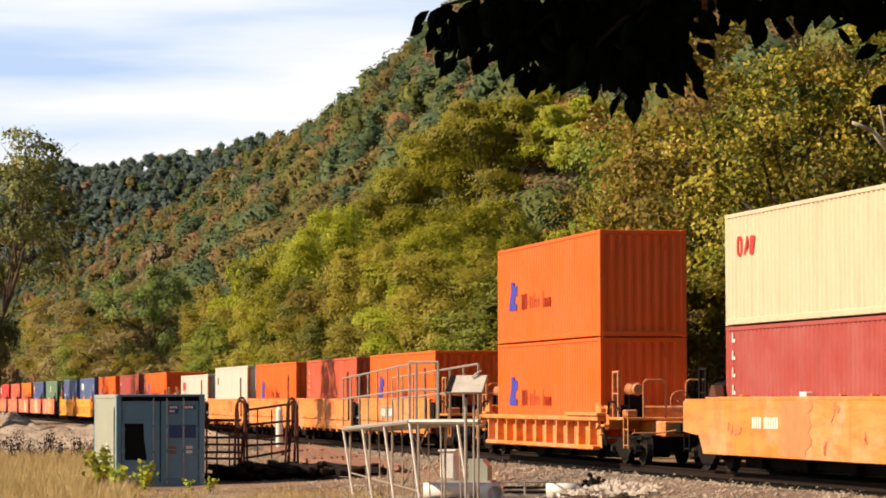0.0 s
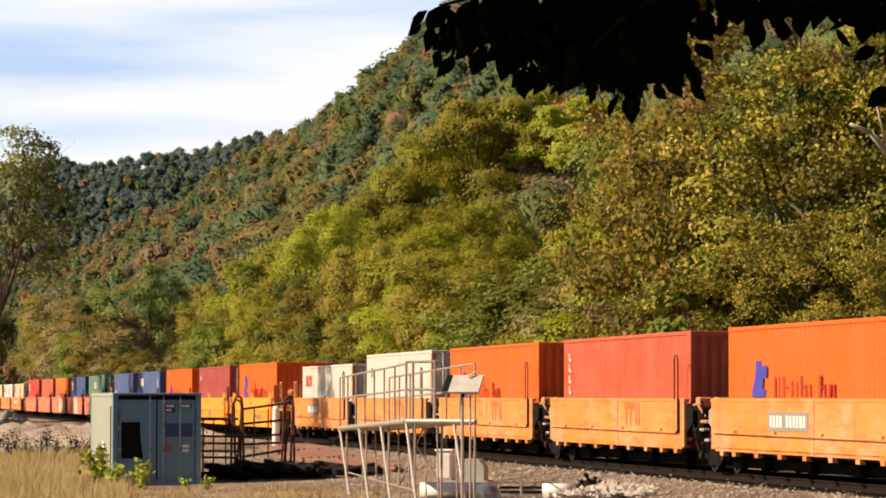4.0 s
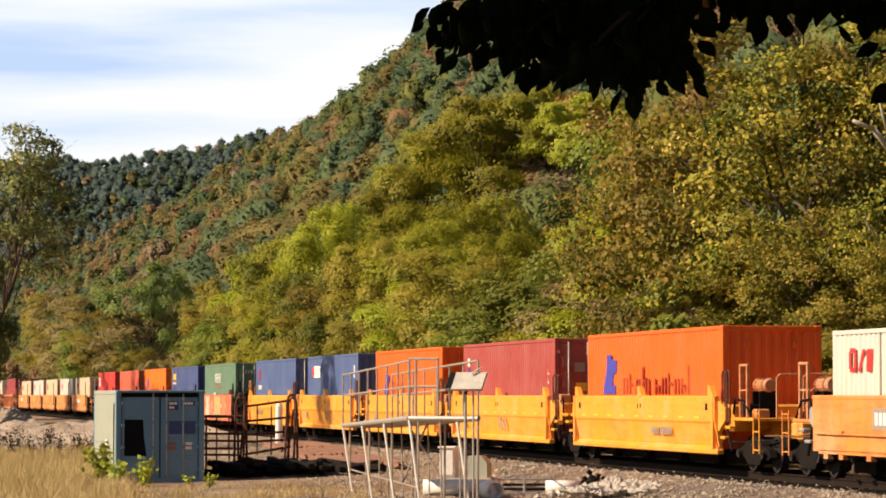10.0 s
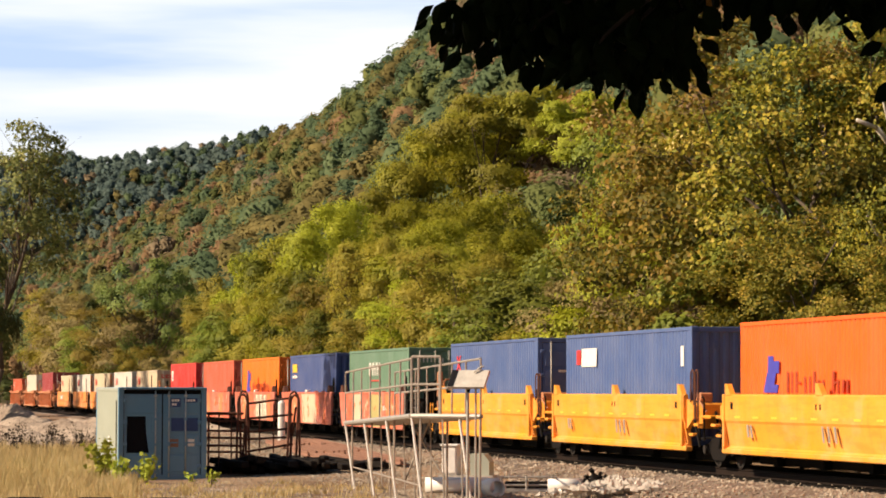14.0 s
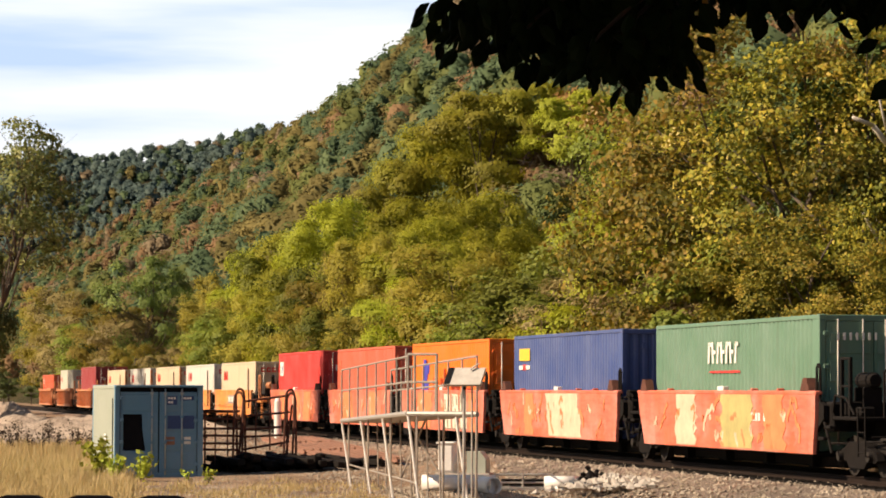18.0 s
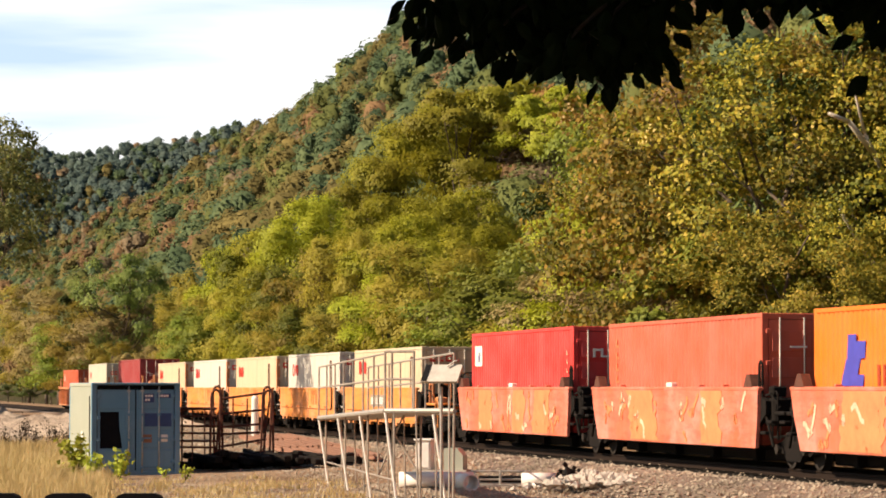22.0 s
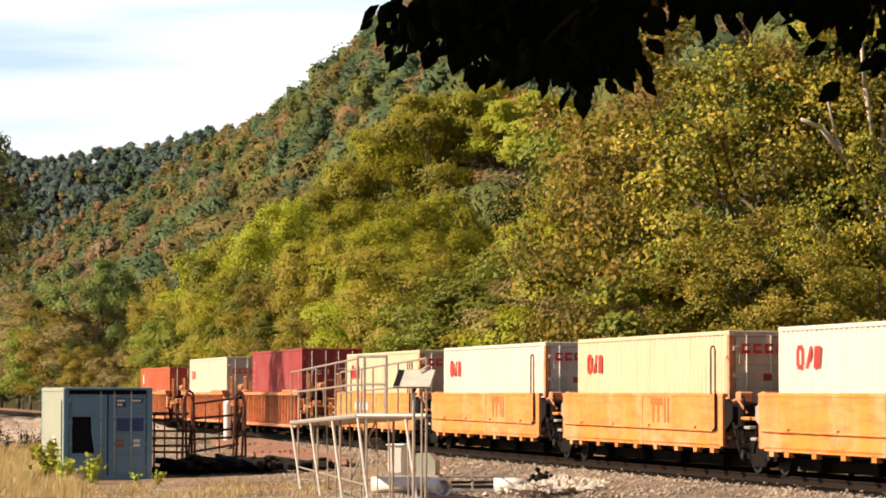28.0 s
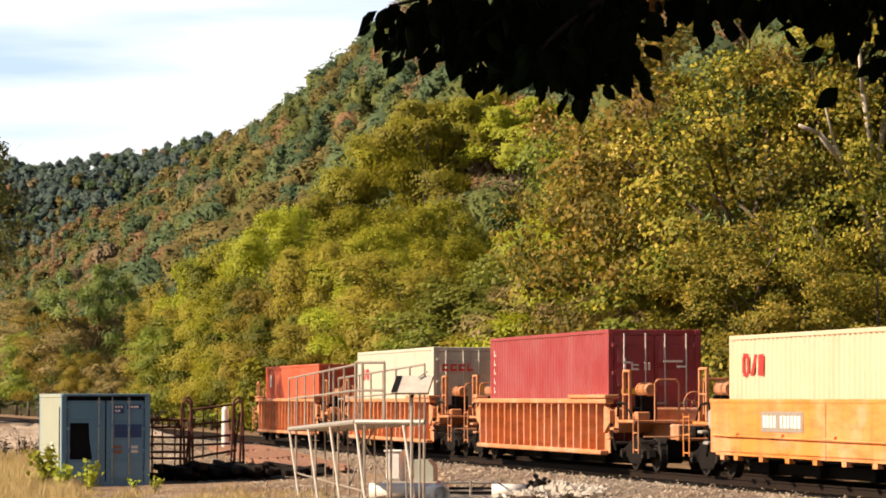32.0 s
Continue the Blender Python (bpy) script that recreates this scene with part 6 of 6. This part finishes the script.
def catwalk():
    """A long narrow raised platform with handrails, on splayed pipe legs."""
    top = thing("raised_platform", "long narrow galvanised platform with handrails on splayed white pipe legs", "platform")
    L0, L1 = Vector((-0.73, 60, 1.98)), Vector((-2.59, 75, 1.68))       # the edge that the sun lights
    R0, R1 = Vector((0.66, 59.4, 1.98)), Vector((-1.33, 74.4, 1.68))
    g = Geo()
    g.add([L0, L1, R1, R0] + [p - Vector((0, 0, 0.05)) for p in (L0, L1, R1, R0)], [(0, 1, 2, 3), (7, 6, 5, 4), (0, 4, 5, 1), (1, 5, 6, 2), (2, 6, 7, 3), (3, 7, 4, 0)])
    part("deck", g, GALV, top)
    for a, b in ((L0, L1), (R0, R1), (L0, R0), (L1, R1)):
        part("edge_beam", Geo().tube(a - Vector((0, 0, 0.02)), b - Vector((0, 0, 0.02)), 0.055, n=8), GALV, top)
    up = Vector((0, 0, 1))
    for a, b in ((L0, L1), (R0, R1)):
        for h in (1.14, 0.62):
            part("handrail", Geo().tube(a + up * h, b + up * (h + 0.12), 0.024, n=7), RAILGREY, top)
        for i in range(8):
            p = a.lerp(b, i / 7)
            part("rail_post", Geo().tube(p, p + up * (1.14 + 0.12 * i / 7), 0.020, n=6), RAILGREY, top)
    for h in (1.18, 0.62):
        part("handrail", Geo().tube(L0 + up * h, L0.lerp(R0, 0.42) + up * h, 0.028, n=7), RAILGREY, top)
    for k in (0.0, 0.1, 0.42):
        p = L0.lerp(R0, k)
        part("rail_post", Geo().tube(p, p + up * 1.18, 0.028, n=7), RAILGREY, top)
    for i in range(4):
        k = i / 3
        l, r = L0.lerp(L1, k), R0.lerp(R1, k)
        inn = (r - l).normalized()
        foot_l, foot_r = l + inn * 0.27, r - inn * 0.02
        foot_l.z = foot_r.z = 0
        part("leg", Geo().tube(l - up * 0.05, foot_l, 0.028, n=8), WHITEPIPE, top, "white painted pipe leg")
        part("leg", Geo().tube(r - up * 0.05, foot_r, 0.028, n=8), RAILGREY, top)
        # the inner leg and the bracing stay bare metal
        q = l + inn * 0.20
        part("leg", Geo().tube(q - up * 0.05, Vector((q.x, q.y, 0)), 0.024, n=7), RAILGREY, top)
        for f in (0.45, 0.72):
            q = l.lerp(r, f)
            part("leg", Geo().tube(q - up * 0.05, Vector((q.x + 0.04, q.y, 0)), 0.020, n=6), RAILGREY, top)
        if i == 1:
            part("brace", Geo().tube(l.lerp(r, 0.7) - up * 0.1, Vector((l.x + inn.x * 0.45, l.y, 0.5)), 0.022, n=6), RAILGREY, top)
            part("brace", Geo().tube(l.lerp(r, 0.4) - up * 0.1, Vector((r.x, r.y, 0.5)), 0.022, n=6), RAILGREY, top)
        if i < 3:
            l2 = L0.lerp(L1, (i + 1) / 3)
            part("tie_bar", Geo().tube(Vector((l.x + 0.2, l.y, 0.55)), Vector((l2.x + 0.2, l2.y, 0.55)), 0.020, n=6), RAILGREY, top)
    l = R0 - Vector((0.42, 0, 0))
    part("leg", Geo().tube(l - up * 0.08, Vector((l.x + 0.27, l.y, 0.0)), 0.028, n=8), WHITEPIPE, top, "white painted pipe leg")


catwalk()


def panel_post():
    """A post that carries a tilted box lamp or panel."""
    top = thing("panel_post", "steel post carrying a tilted grey panel box", "post", m=pose(0.40, 58.9, 0.0))
    part("post", Geo().tube((0, 0.10, 0), (0, 0.10, 2.66), 0.032, n=10), GALV, top)
    part("post", Geo().tube((0.16, 0.25, 0), (0.16, 0.25, 2.75), 0.020, n=10), GALV, top)
    m = pose(0.03, 0, 2.70, 50, 0, -24)
    part("panel", Geo().box(-0.42, 0.38, -0.22, 0.22, -0.03, 0.03, m), GALV, top, "grey tilted panel")
    part("panel_back", Geo().box(-0.41, -0.29, -0.21, 0.21, 0.032, 0.045, m), DARKVOID, top)
    part("bracket", Geo().tube((0, 0, 2.45), (0.08, 0.05, 2.66), 0.03, n=6), BLACK, top)
    part("hook", Geo().pipe([(0.12, 0, 2.85), (0.26, 0, 2.95), (0.32, 0, 2.97)], 0.02, 6), GALV, top)


panel_post()


def cabinet():
    top = thing("electrical_cabinet", "white steel cabinet on a low plinth in the gravel", "cabinet", m=pose(0.02, 80.0, ground_at(0.02, 80.0), 0, 0, -14))
    part("body", Geo().soft_box(-0.12, 0.30, -0.25, 0.35, 0.08, 0.86, 0.03), WHITEPIPE, top)
    part("door", Geo().soft_box(-0.08, 0.26, -0.275, -0.252, 0.14, 0.80, 0.008), WHITEPIPE, top)
    part("lid", Geo().soft_box(-0.16, 0.34, -0.30, 0.40, 0.86, 0.91, 0.015), WHITEPIPE, top)
    part("plinth", Geo().box(-0.2, 1.3, -0.3, 0.45, 0.0, 0.08), STONE, top)
    part("side_box", Geo().extrude([(0.66, 0.08), (1.18, 0.08), (1.18, 0.46), (1.02, 0.66), (0.66, 0.66)], "y", -0.2, 0.35), PALEGREY, top, "grey sloping box")


cabinet()


def pipes_and_frame():
    def pipe_piece(x0, x1, y, r, z, label, turn=0):
        g = Geo()
        n = 20
        for rr, flip in ((r, 1), (r * 0.86, -1)):
            for xx in (0, x1 - x0):
                g.v += [(xx, rr * math.cos(2 * math.pi * i / n), rr * math.sin(2 * math.pi * i / n)) for i in range(n)]
        for i in range(n):
            j = (i + 1) % n
            g.f += [(i, j, n + j, n + i), (2 * n + i, 3 * n + i, 3 * n + j, 2 * n + j), (i, 2 * n + i, 2 * n + j, j), (n + i, n + j, 3 * n + j, 3 * n + i)]
        single("concrete_pipe", g, WHITEPIPE, label, "pipe", "pipes in the yard", m=pose(x0, y, z, 0, 0, turn), smooth=True)

    pipe_piece(-0.53, 1.27, 71.9, 0.195, 0.195, "pale concrete pipe lying in the gravel", -4)
    pipe_piece(2.44, 3.28, 71.9, 0.165, 0.20, "short pale pipe lying in the gravel", -6)
    pipe_piece(0.96, 2.0, 70.5, 0.20, 0.20, "pale concrete pipe with its dark open end to the yard", -78)
    top = thing("steel_frame", "low open steel frame lying among the pipes", "frame", m=pose(1.32, 72.6, 0.0))
    for x in (0, 0.62, 1.25):
        part("upright", Geo().tube((x, 0, 0), (x, 0, 0.40), 0.03, n=6), GALV, top)
    for z in (0.38, 0.18):
        part("bar", Geo().tube((-0.1, 0, z), (1.35, 0.1, z), 0.03, n=6), GALV, top)
    part("skid", Geo().soft_box(-0.4, 2.6, 0.1, 0.3, 0.0, 0.10, 0.01), GALV, top)
    part("skid", Geo().soft_box(-0.4, 2.2, -0.5, -0.35, 0.0, 0.08, 0.01), GALV, top)
    part("tray", Geo().soft_box(0.1, 1.2, 0.15, 0.6, 0.10, 0.26, 0.02), BLACK, top)


pipes_and_frame()


def stone_mesh(rng, rough=0.35):
    base = np.array([(1, 0, 0), (-1, 0, 0), (0, 1, 0), (0, -1, 0), (0, 0, 1), (0, 0, -1)], float)
    f = [(0, 2, 4), (2, 1, 4), (1, 3, 4), (3, 0, 4), (2, 0, 5), (1, 2, 5), (3, 1, 5), (0, 3, 5)]
    v = base * rng.uniform(1 - rough, 1 + rough, (6, 1)) + rng.normal(size=(6, 3)) * 0.18
    return v[np.array(f)]


def stones(name, label, spots, material, seed):
    """Loose stones in one mesh: (x, y, z, size)."""
    rng = np.random.default_rng(seed)
    kinds = [stone_mesh(rng) for _ in range(14)]
    out = []
    for x, y, z, s in spots:
        k = kinds[rng.integers(14)]
        a = rng.uniform(0, 2 * math.pi)
        c, d = math.cos(a), math.sin(a)
        r = np.array([[c, -d, 0], [d, c, 0], [0, 0, 0.75]])
        out.append(k @ r.T * s + np.array([x, y, z]))
    tri = np.concatenate(out)
    me = bpy.data.meshes.new(name)
    n = len(tri)
    flat = tri.reshape(-1, 3)
    me.vertices.add(n * 3)
    me.vertices.foreach_set("co", flat.astype(np.float32).reshape(-1))
    me.loops.add(n * 3)
    me.loops.foreach_set("vertex_index", np.arange(n * 3, dtype=np.int32))
    me.polygons.add(n)
    me.polygons.foreach_set("loop_start", (np.arange(n) * 3).astype(np.int32))
    me.materials.append(material)
    me.update(calc_edges=True)
    single(name, me, None, label, "stones", kind="stuff")


def build_stones():
    rng = np.random.default_rng(77)
    spots = []
    for _ in range(15000):
        s = -28 - 100 * rng.uniform() ** 1.6
        w = -rng.uniform(1.6, 9.0) if rng.uniform() < 0.8 else rng.uniform(-1.6, 2.2)
        x, y, _ = track(s, w)
        z = max(ground_at(x, y), float(np.interp(w, [-9, -4.6, -2.2, 2.2], [0.0, 0.0, 0.48, 0.48])))
        spots.append((x, y, z, rng.uniform(0.03, 0.075)))
    for _ in range(9000):
        y = rng.uniform(64, 96)
        x = rng.uniform(-0.10, 0.03) * y
        spots.append((x, y, ground_at(x, y), rng.uniform(0.012, 0.045)))
    stones("ballast_stones", "loose tan and grey ballast stones beside the track", spots, LOOSE, 5)
    pile = []
    for _ in range(620):
        a, r = rng.uniform(0, 2 * math.pi), abs(rng.normal()) * 0.55
        x, y = 3.95 + 1.15 * r * math.cos(a), 68.7 + 1.5 * r * math.sin(a)
        pile.append((x, y, 0.14 + 0.06 * (x - 3.0) + max(0, 0.26 - 0.16 * r) * rng.uniform(0.3, 1.0), rng.uniform(0.05, 0.15)))
    stones("rubble_pile", "low heap of grey broken stone in the yard", pile, STONE, 6)
    dark = []
    for _ in range(60):
        x, y = 3.62 + rng.normal() * 0.15, 71.3 + rng.normal() * 0.25
        dark.append((x, y, 0.17 + abs(rng.normal()) * 0.15, rng.uniform(0.06, 0.16)))
    stones("asphalt_lumps", "small heap of black broken asphalt", dark, BLACK, 7)
    pale = []
    for _ in range(34):
        x, y = 3.35 + rng.normal() * 0.25, 70.4 + rng.normal() * 0.4
        pale.append((x, y, 0.10 + abs(rng.normal()) * 0.08, rng.uniform(0.04, 0.09)))
    stones("concrete_lumps", "scattered pale lumps of broken concrete", pale, WHITEPIPE, 8)


def dirt_banks():
    """Long soft banks of pale dirt beyond the dry grass, one behind another, with stones at their feet."""
    rng = np.random.default_rng(14)
    for cx, cy, long, half_, h, turn in ((-21.6, 137, 6.4, 1.9, 0.95, 134), (-19.2, 142, 7.2, 2.0, 1.15, 138), (-17.0, 148, 7.0, 1.9, 1.15, 136), (-14.6, 154, 6.6, 1.8, 1.05, 134), (-24.0, 158, 7.0, 2.2, 1.5, 130), (-13.6, 140, 4.2, 1.4, 0.55, 138)):
        g = Geo()
        nu, nv = 46, 26
        for a in np.linspace(-1, 1, nu):
            for b in np.linspace(-1, 1, nv):
                z = max(0, 1 - abs(a) ** 3) * (1 - abs(b)) ** 1.15
                z *= 1 + 0.30 * noise.noise(Vector((a * 3 + cx, b * 1.5, 0.3))) + 0.22 * noise.noise(Vector((a * 9 + cy, b * 5, 2.0)))
                g.v.append((a * long, b * half_ * (1 + 0.3 * noise.noise(Vector((a * 2.5, cy, 5.0)))), h * z - 0.02))
        g.f = [(i * nv + j, i * nv + j + 1, (i + 1) * nv + j + 1, (i + 1) * nv + j) for i in range(nu - 1) for j in range(nv - 1)]
        single("dirt_bank", g, PALE_DIRT, "long soft bank of pale dirt beyond the dry grass", "bank", "dirt banks", m=pose(cx, cy, 0, 0, 0, turn), smooth=True)
    spots = [(rng.uniform(-23, -12.5), rng.uniform(131, 152), 0.02, rng.uniform(0.05, 0.16)) for _ in range(900)]
    stones("bank_stones", "pale stones scattered round the dirt banks", spots, LOOSE, 15)


LOOSE = leafy("tan_and_grey_stones", [(0.0, (0.133, 0.102, 0.078)), (0.5, (0.297, 0.235, 0.184)), (1.0, (0.469, 0.391, 0.320))], 0.0)
build_stones()
dirt_banks()


# ---- plants of the yard ----
def build_grass():
    """Tufts of dry grass, each with its own height and lean."""
    rng = np.random.default_rng(3)
    blades = []
    for _ in range(3600):
        y = rng.uniform(62, 98) if rng.uniform() < 0.74 else rng.uniform(98, 124)
        left, right = -0.165 * y, (-0.098 if y > 78 else -0.02) * y
        x = left + (right - left) * rng.uniform() ** 1.15
        low = x > -0.105 * y
        if (low and rng.uniform() < 0.75) or (-9.6 < x < -6.2 and 80 < y < 88):
            continue
        tall = rng.choice([0.18, 0.28, 0.40, 0.60], p=[0.35, 0.35, 0.22, 0.08]) * (0.45 if low else 1.0)
        way = rng.normal(size=2) * 0.14 + np.array([0.06, 0])
        for _ in range(22):
            p = np.array([x, y]) + rng.normal(size=2) * 0.16
            h = tall * rng.uniform(0.5, 1.15)
            a = rng.uniform(0, 2 * math.pi)
            c, d = 0.014 * math.cos(a), 0.014 * math.sin(a)
            tip = p + (way + rng.normal(size=2) * 0.22) * h
            blades.append([(p[0] - c, p[1] - d, 0), (p[0] + c, p[1] + d, 0), (tip[0], tip[1], h)])
    single("dry_grass", triangles("dry_grass", np.array(blades), [GRASS]), None, "tall dry yellow grass at the edge of the yard", "grass", kind="stuff")


build_grass()


def weed(x, y, h, r, n, seed, mat, label, leaf):
    rng = np.random.default_rng(seed)
    top = thing("weed", label, "plant", "weeds in the yard", m=pose(x, y, 0))
    cen = []
    for i in range(7):
        a = rng.uniform(0, 2 * math.pi)
        tip = Vector((r * rng.uniform(0.2, 0.9) * math.cos(a), r * rng.uniform(0.2, 0.9) * math.sin(a), h * rng.uniform(0.65, 1.0)))
        part("stem", Geo().tube((0, 0, 0), tip, 0.012, 0.005, 5), BARK, top)
        for _ in range(n // 7):
            k = rng.uniform(0.25, 1.0)
            cen.append(np.array(tip * k) + rng.normal(size=3) * 0.10 * r / 0.4)
    cen = np.array(cen)
    part("leaves", triangles("weed_leaves", leaves(cen, rng.normal(size=(len(cen), 3)) + np.array([0, -0.4, 0.8]), leaf, rng, 1.3), [mat]), mat, top)


weed(-9.15, 79.0, 1.12, 0.46, 240, 1, LEAF_WEED, "bright yellow-green weed at the foot of the container", 0.13)
weed(-8.65, 78.4, 0.72, 0.36, 170, 2, LEAF_WEED, "bright yellow-green weed at the foot of the container", 0.10)
weed(-7.95, 78.2, 0.80, 0.36, 170, 3, LEAF_WEED, "bright yellow-green weed at the foot of the container", 0.10)
weed(-6.1, 76.6, 0.42, 0.22, 60, 4, LEAF_WEED, "small yellow-green weed at the edge of the dirt", 0.08)
weed(-6.9, 79.6, 0.3, 0.2, 40, 5, LEAF_WEED, "small yellow-green weed at the edge of the dirt", 0.08)
SEED = leafy("dead_brown_seed_heads", [(0.0, (0.03, 0.02, 0.012)), (0.7, (0.07, 0.045, 0.025)), (1.0, (0.25, 0.18, 0.10))], 0.1)
for i in range(20):
    weed(-18.0 + 0.42 * i, 120 + 3.0 * math.sin(i * 2.1), 1.05 + 0.25 * math.sin(i * 1.7), 0.45, 110, 20 + i, SEED, "dark brown dead weed with seed heads", 0.07)


def black_barriers():
    """Low black blocks with rounded upper corners, just inside the near edge of the yard."""
    for i in range(3):
        g = Geo().extrude([(0, 0), (0.70, 0), (0.70, 0.88), (0.64, 0.97), (0.56, 1.0), (0.14, 1.0), (0.06, 0.97), (0, 0.88)], "y", 0, 0.25)
        single("barrier_block", g, DARKVOID, "low black plastic barrier block with rounded corners", "barrier", "barrier blocks", m=pose(-6.08 + 0.96 * i, 40.0, 0.0))


black_barriers()


# ---- the tree under which the viewer stands ----
def foreground_tree():
    rng = np.random.default_rng(8)
    top = thing("walnut_tree", "broadleaf tree coloured near black for deep shade, whose leafy branch hangs into view", "tree")
    trunk = Geo()
    pts = [Vector((3.6, 1.5, 0.5)), Vector((3.5, 1.6, 2.2)), Vector((3.3, 2.2, 4.2)), Vector((2.9, 3.4, 6.0)), Vector((2.2, 4.4, 8.0))]
    for i in range(4):
        trunk.tube(pts[i], pts[i + 1], 0.30 - 0.05 * i, 0.25 - 0.05 * i, 10)
    limbs = [[pts[2], Vector((3.2, 5.0, 4.6)), Vector((2.9, 7.6, 4.55)), Vector((2.3, 9.0, 4.15)), Vector((1.2, 9.5, 3.95)), Vector((0.1, 9.6, 3.80))],
             [Vector((2.9, 7.6, 4.55)), Vector((2.4, 9.2, 4.15)), Vector((1.55, 9.5, 3.80))],
             [pts[3], Vector((-1.5, 3.5, 7.4)), Vector((-4.5, 4.5, 8.4))], [pts[3], Vector((3.0, 8.0, 8.2)), Vector((1.0, 11.5, 9.0))],
             [pts[3], Vector((6.0, 5.0, 8.0))], [pts[2], Vector((1.0, -1.5, 6.5)), Vector((-3.0, -2.0, 8.0))]]
    for l in limbs:
        for i in range(len(l) - 1):
            r = 0.11 * (1 - 0.8 * i / max(1, len(l) - 1)) if l[0] != limbs[1][0] else 0.03
            trunk.tube(l[i], l[i + 1], max(0.012, r), max(0.008, r * 0.7), 7)
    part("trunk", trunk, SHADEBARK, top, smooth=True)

    # high dense crown, out of view, added to shade the branch and the viewer
    cen, nor = [], []
    for _ in range(9000):
        a, r = rng.uniform(0, 2 * math.pi), math.sqrt(rng.uniform())
        x, y = -1.0 + 9.5 * r * math.cos(a), 4.5 + 9.0 * r * math.sin(a)
        low = max(5.0, 2.43 + 0.17 * max(0, y) + 1.2)
        cen.append((x, y, low + abs(rng.normal()) * 1.6 + 2.2 * (1 - r)))
        nor.append((rng.normal() * 0.5, rng.normal() * 0.5, 1))
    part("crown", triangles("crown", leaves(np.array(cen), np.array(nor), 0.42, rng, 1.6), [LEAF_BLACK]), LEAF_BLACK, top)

    # the hanging branch: twigs with pointed leaves that droop
    d = 9.5
    at = lambda px, py, dd=0.0: Vector(((px - 784) / 5233 * (d + dd), d + dd, 2.43 - (py - 700) / 5233 * (d + dd)))
    twigs = [((1010, -60), (900, -30), (815, -6), (780, 2)), ((1000, -40), (880, 10), (815, 36), (788, 20)), ((1030, -40), (930, 20), (860, 50), (838, 60)),
             ((1060, -40), (960, 30), (915, 65), (905, 80)), ((1080, -40), (1010, 40), (985, 80), (982, 100)), ((1110, -40), (1060, 50), (1035, 90), (1018, 105)),
             ((1130, -40), (1100, 50), (1092, 100), (1096, 140)), ((1150, -40), (1130, 50), (1130, 95), (1140, 130)), ((1150, -30), (1150, 50), (1170, 80), (1192, 96)),
             ((1130, 0), (1160, 60), (1185, 66), (1200, 70)), ((1220, -60), (1200, -30), (1196, 0), (1198, 14)), ((1400, -80), (1330, -50), (1290, -30), (1268, -20)),
             ((1450, -80), (1410, -40), (1390, -20), (1384, -10)), ((1520, -80), (1480, -40), (1462, -20), (1450, -14)), ((1600, -60), (1570, -30), (1560, -25), (1556, -20)),
             ((1620, -60), (1590, -20), (1576, -20), (1572, -12)), ((1100, -30), (1040, -10), (960, 10), (900, 25)), ((1120, -30), (1060, 30), (1000, 46), (950, 52)),
             ((1180, -30), (1110, 20), (1060, 66), (1050, 80)), ((1640, -80), (1560, -50), (1500, -40), (1430, -40)), ((1680, -60), (1640, -10), (1620, 20), (1615, 40)),
             ((1700, -60), (1690, 20), (1680, 70), (1670, 110)), ((1090, -40), (1020, -20), (930, -10), (850, 0)), ((1140, -30), (1090, 10), (1040, 40), (1010, 60)),
             ((1170, -40), (1150, 10), (1120, 40), (1100, 70)), ((980, -50), (900, -10), (850, 20), (810, 26)), ((1060, -30), (1000, 0), (950, 34), (930, 56))]
    cen, tan = [], []
    for tw in twigs:
        off = rng.uniform(-0.25, 0.25)
        p = [at(*q, off + rng.uniform(-0.05, 0.05)) for q in tw]
        stem = Geo()
        for i in range(3):
            stem.tube(p[i], p[i + 1], 0.010 - 0.002 * i, 0.008 - 0.002 * i, 5)
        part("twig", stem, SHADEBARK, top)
        n = 34
        for k in range(n):
            t = k / (n - 1) * 3
            i = min(2, int(t))
            q = p[i].lerp(p[i + 1], t - i)
            side = rng.normal(size=3) * np.array([0.05, 0.06, 0.03])
            way = np.array([side[0] * 9 + rng.normal() * 0.35, rng.normal() * 0.4, -0.9 + rng.normal() * 0.30])
            cen.append(np.array(q) + side + np.array([0, 0, -0.03]))
            tan.append(way)
    cen, tan = np.array(cen), unit(np.array(tan))
    n = len(cen)
    b = unit(np.cross(tan, rng.normal(size=(n, 3)) * 0.6 + np.array([0, 1, 0])))
    f = unit(np.cross(b, tan))
    L = (rng.uniform(0.055, 0.105, n))[:, None]
    Wd = L * rng.uniform(0.22, 0.32, (n, 1))
    rows = []
    # six-cornered pointed leaves, folded along the midrib
    for l0, w0 in ((0.0, 0.0), (0.28, 0.9), (0.55, 1.0), (0.80, 0.5), (1.0, 0.0)):
        bend = f * L * (0.18 * l0 ** 2)
        rows.append((cen + tan * L * l0 + bend, b * Wd * w0 + f * Wd * 0.35 * w0, -b * Wd * w0 + f * Wd * 0.35 * w0))
    quads = []
    for (c0, a0, b0), (c1, a1, b1) in zip(rows, rows[1:]):
        quads.append(np.stack([c0, c0 + a0, c1 + a1, c1], 1))
        quads.append(np.stack([c0, c1, c1 + b1, c0 + b0], 1))
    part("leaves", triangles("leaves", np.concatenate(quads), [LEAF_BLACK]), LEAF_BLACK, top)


foreground_tree()


# ---- what moves ----
def motions():
    """The train runs on at about eleven metres a second, slowing a little."""
    for ob, sigma in MOVERS:
        rows = []
        for t in range(0, 33, 2):
            s = sigma + 11.2121 * (t - 12) - 0.00905 * (t - 12) ** 2
            x, y, h = track(s)
            rows.append((float(t), pose(x, y, RAIL, 0, 0, h)))
        walk(ob, rows)


motions()
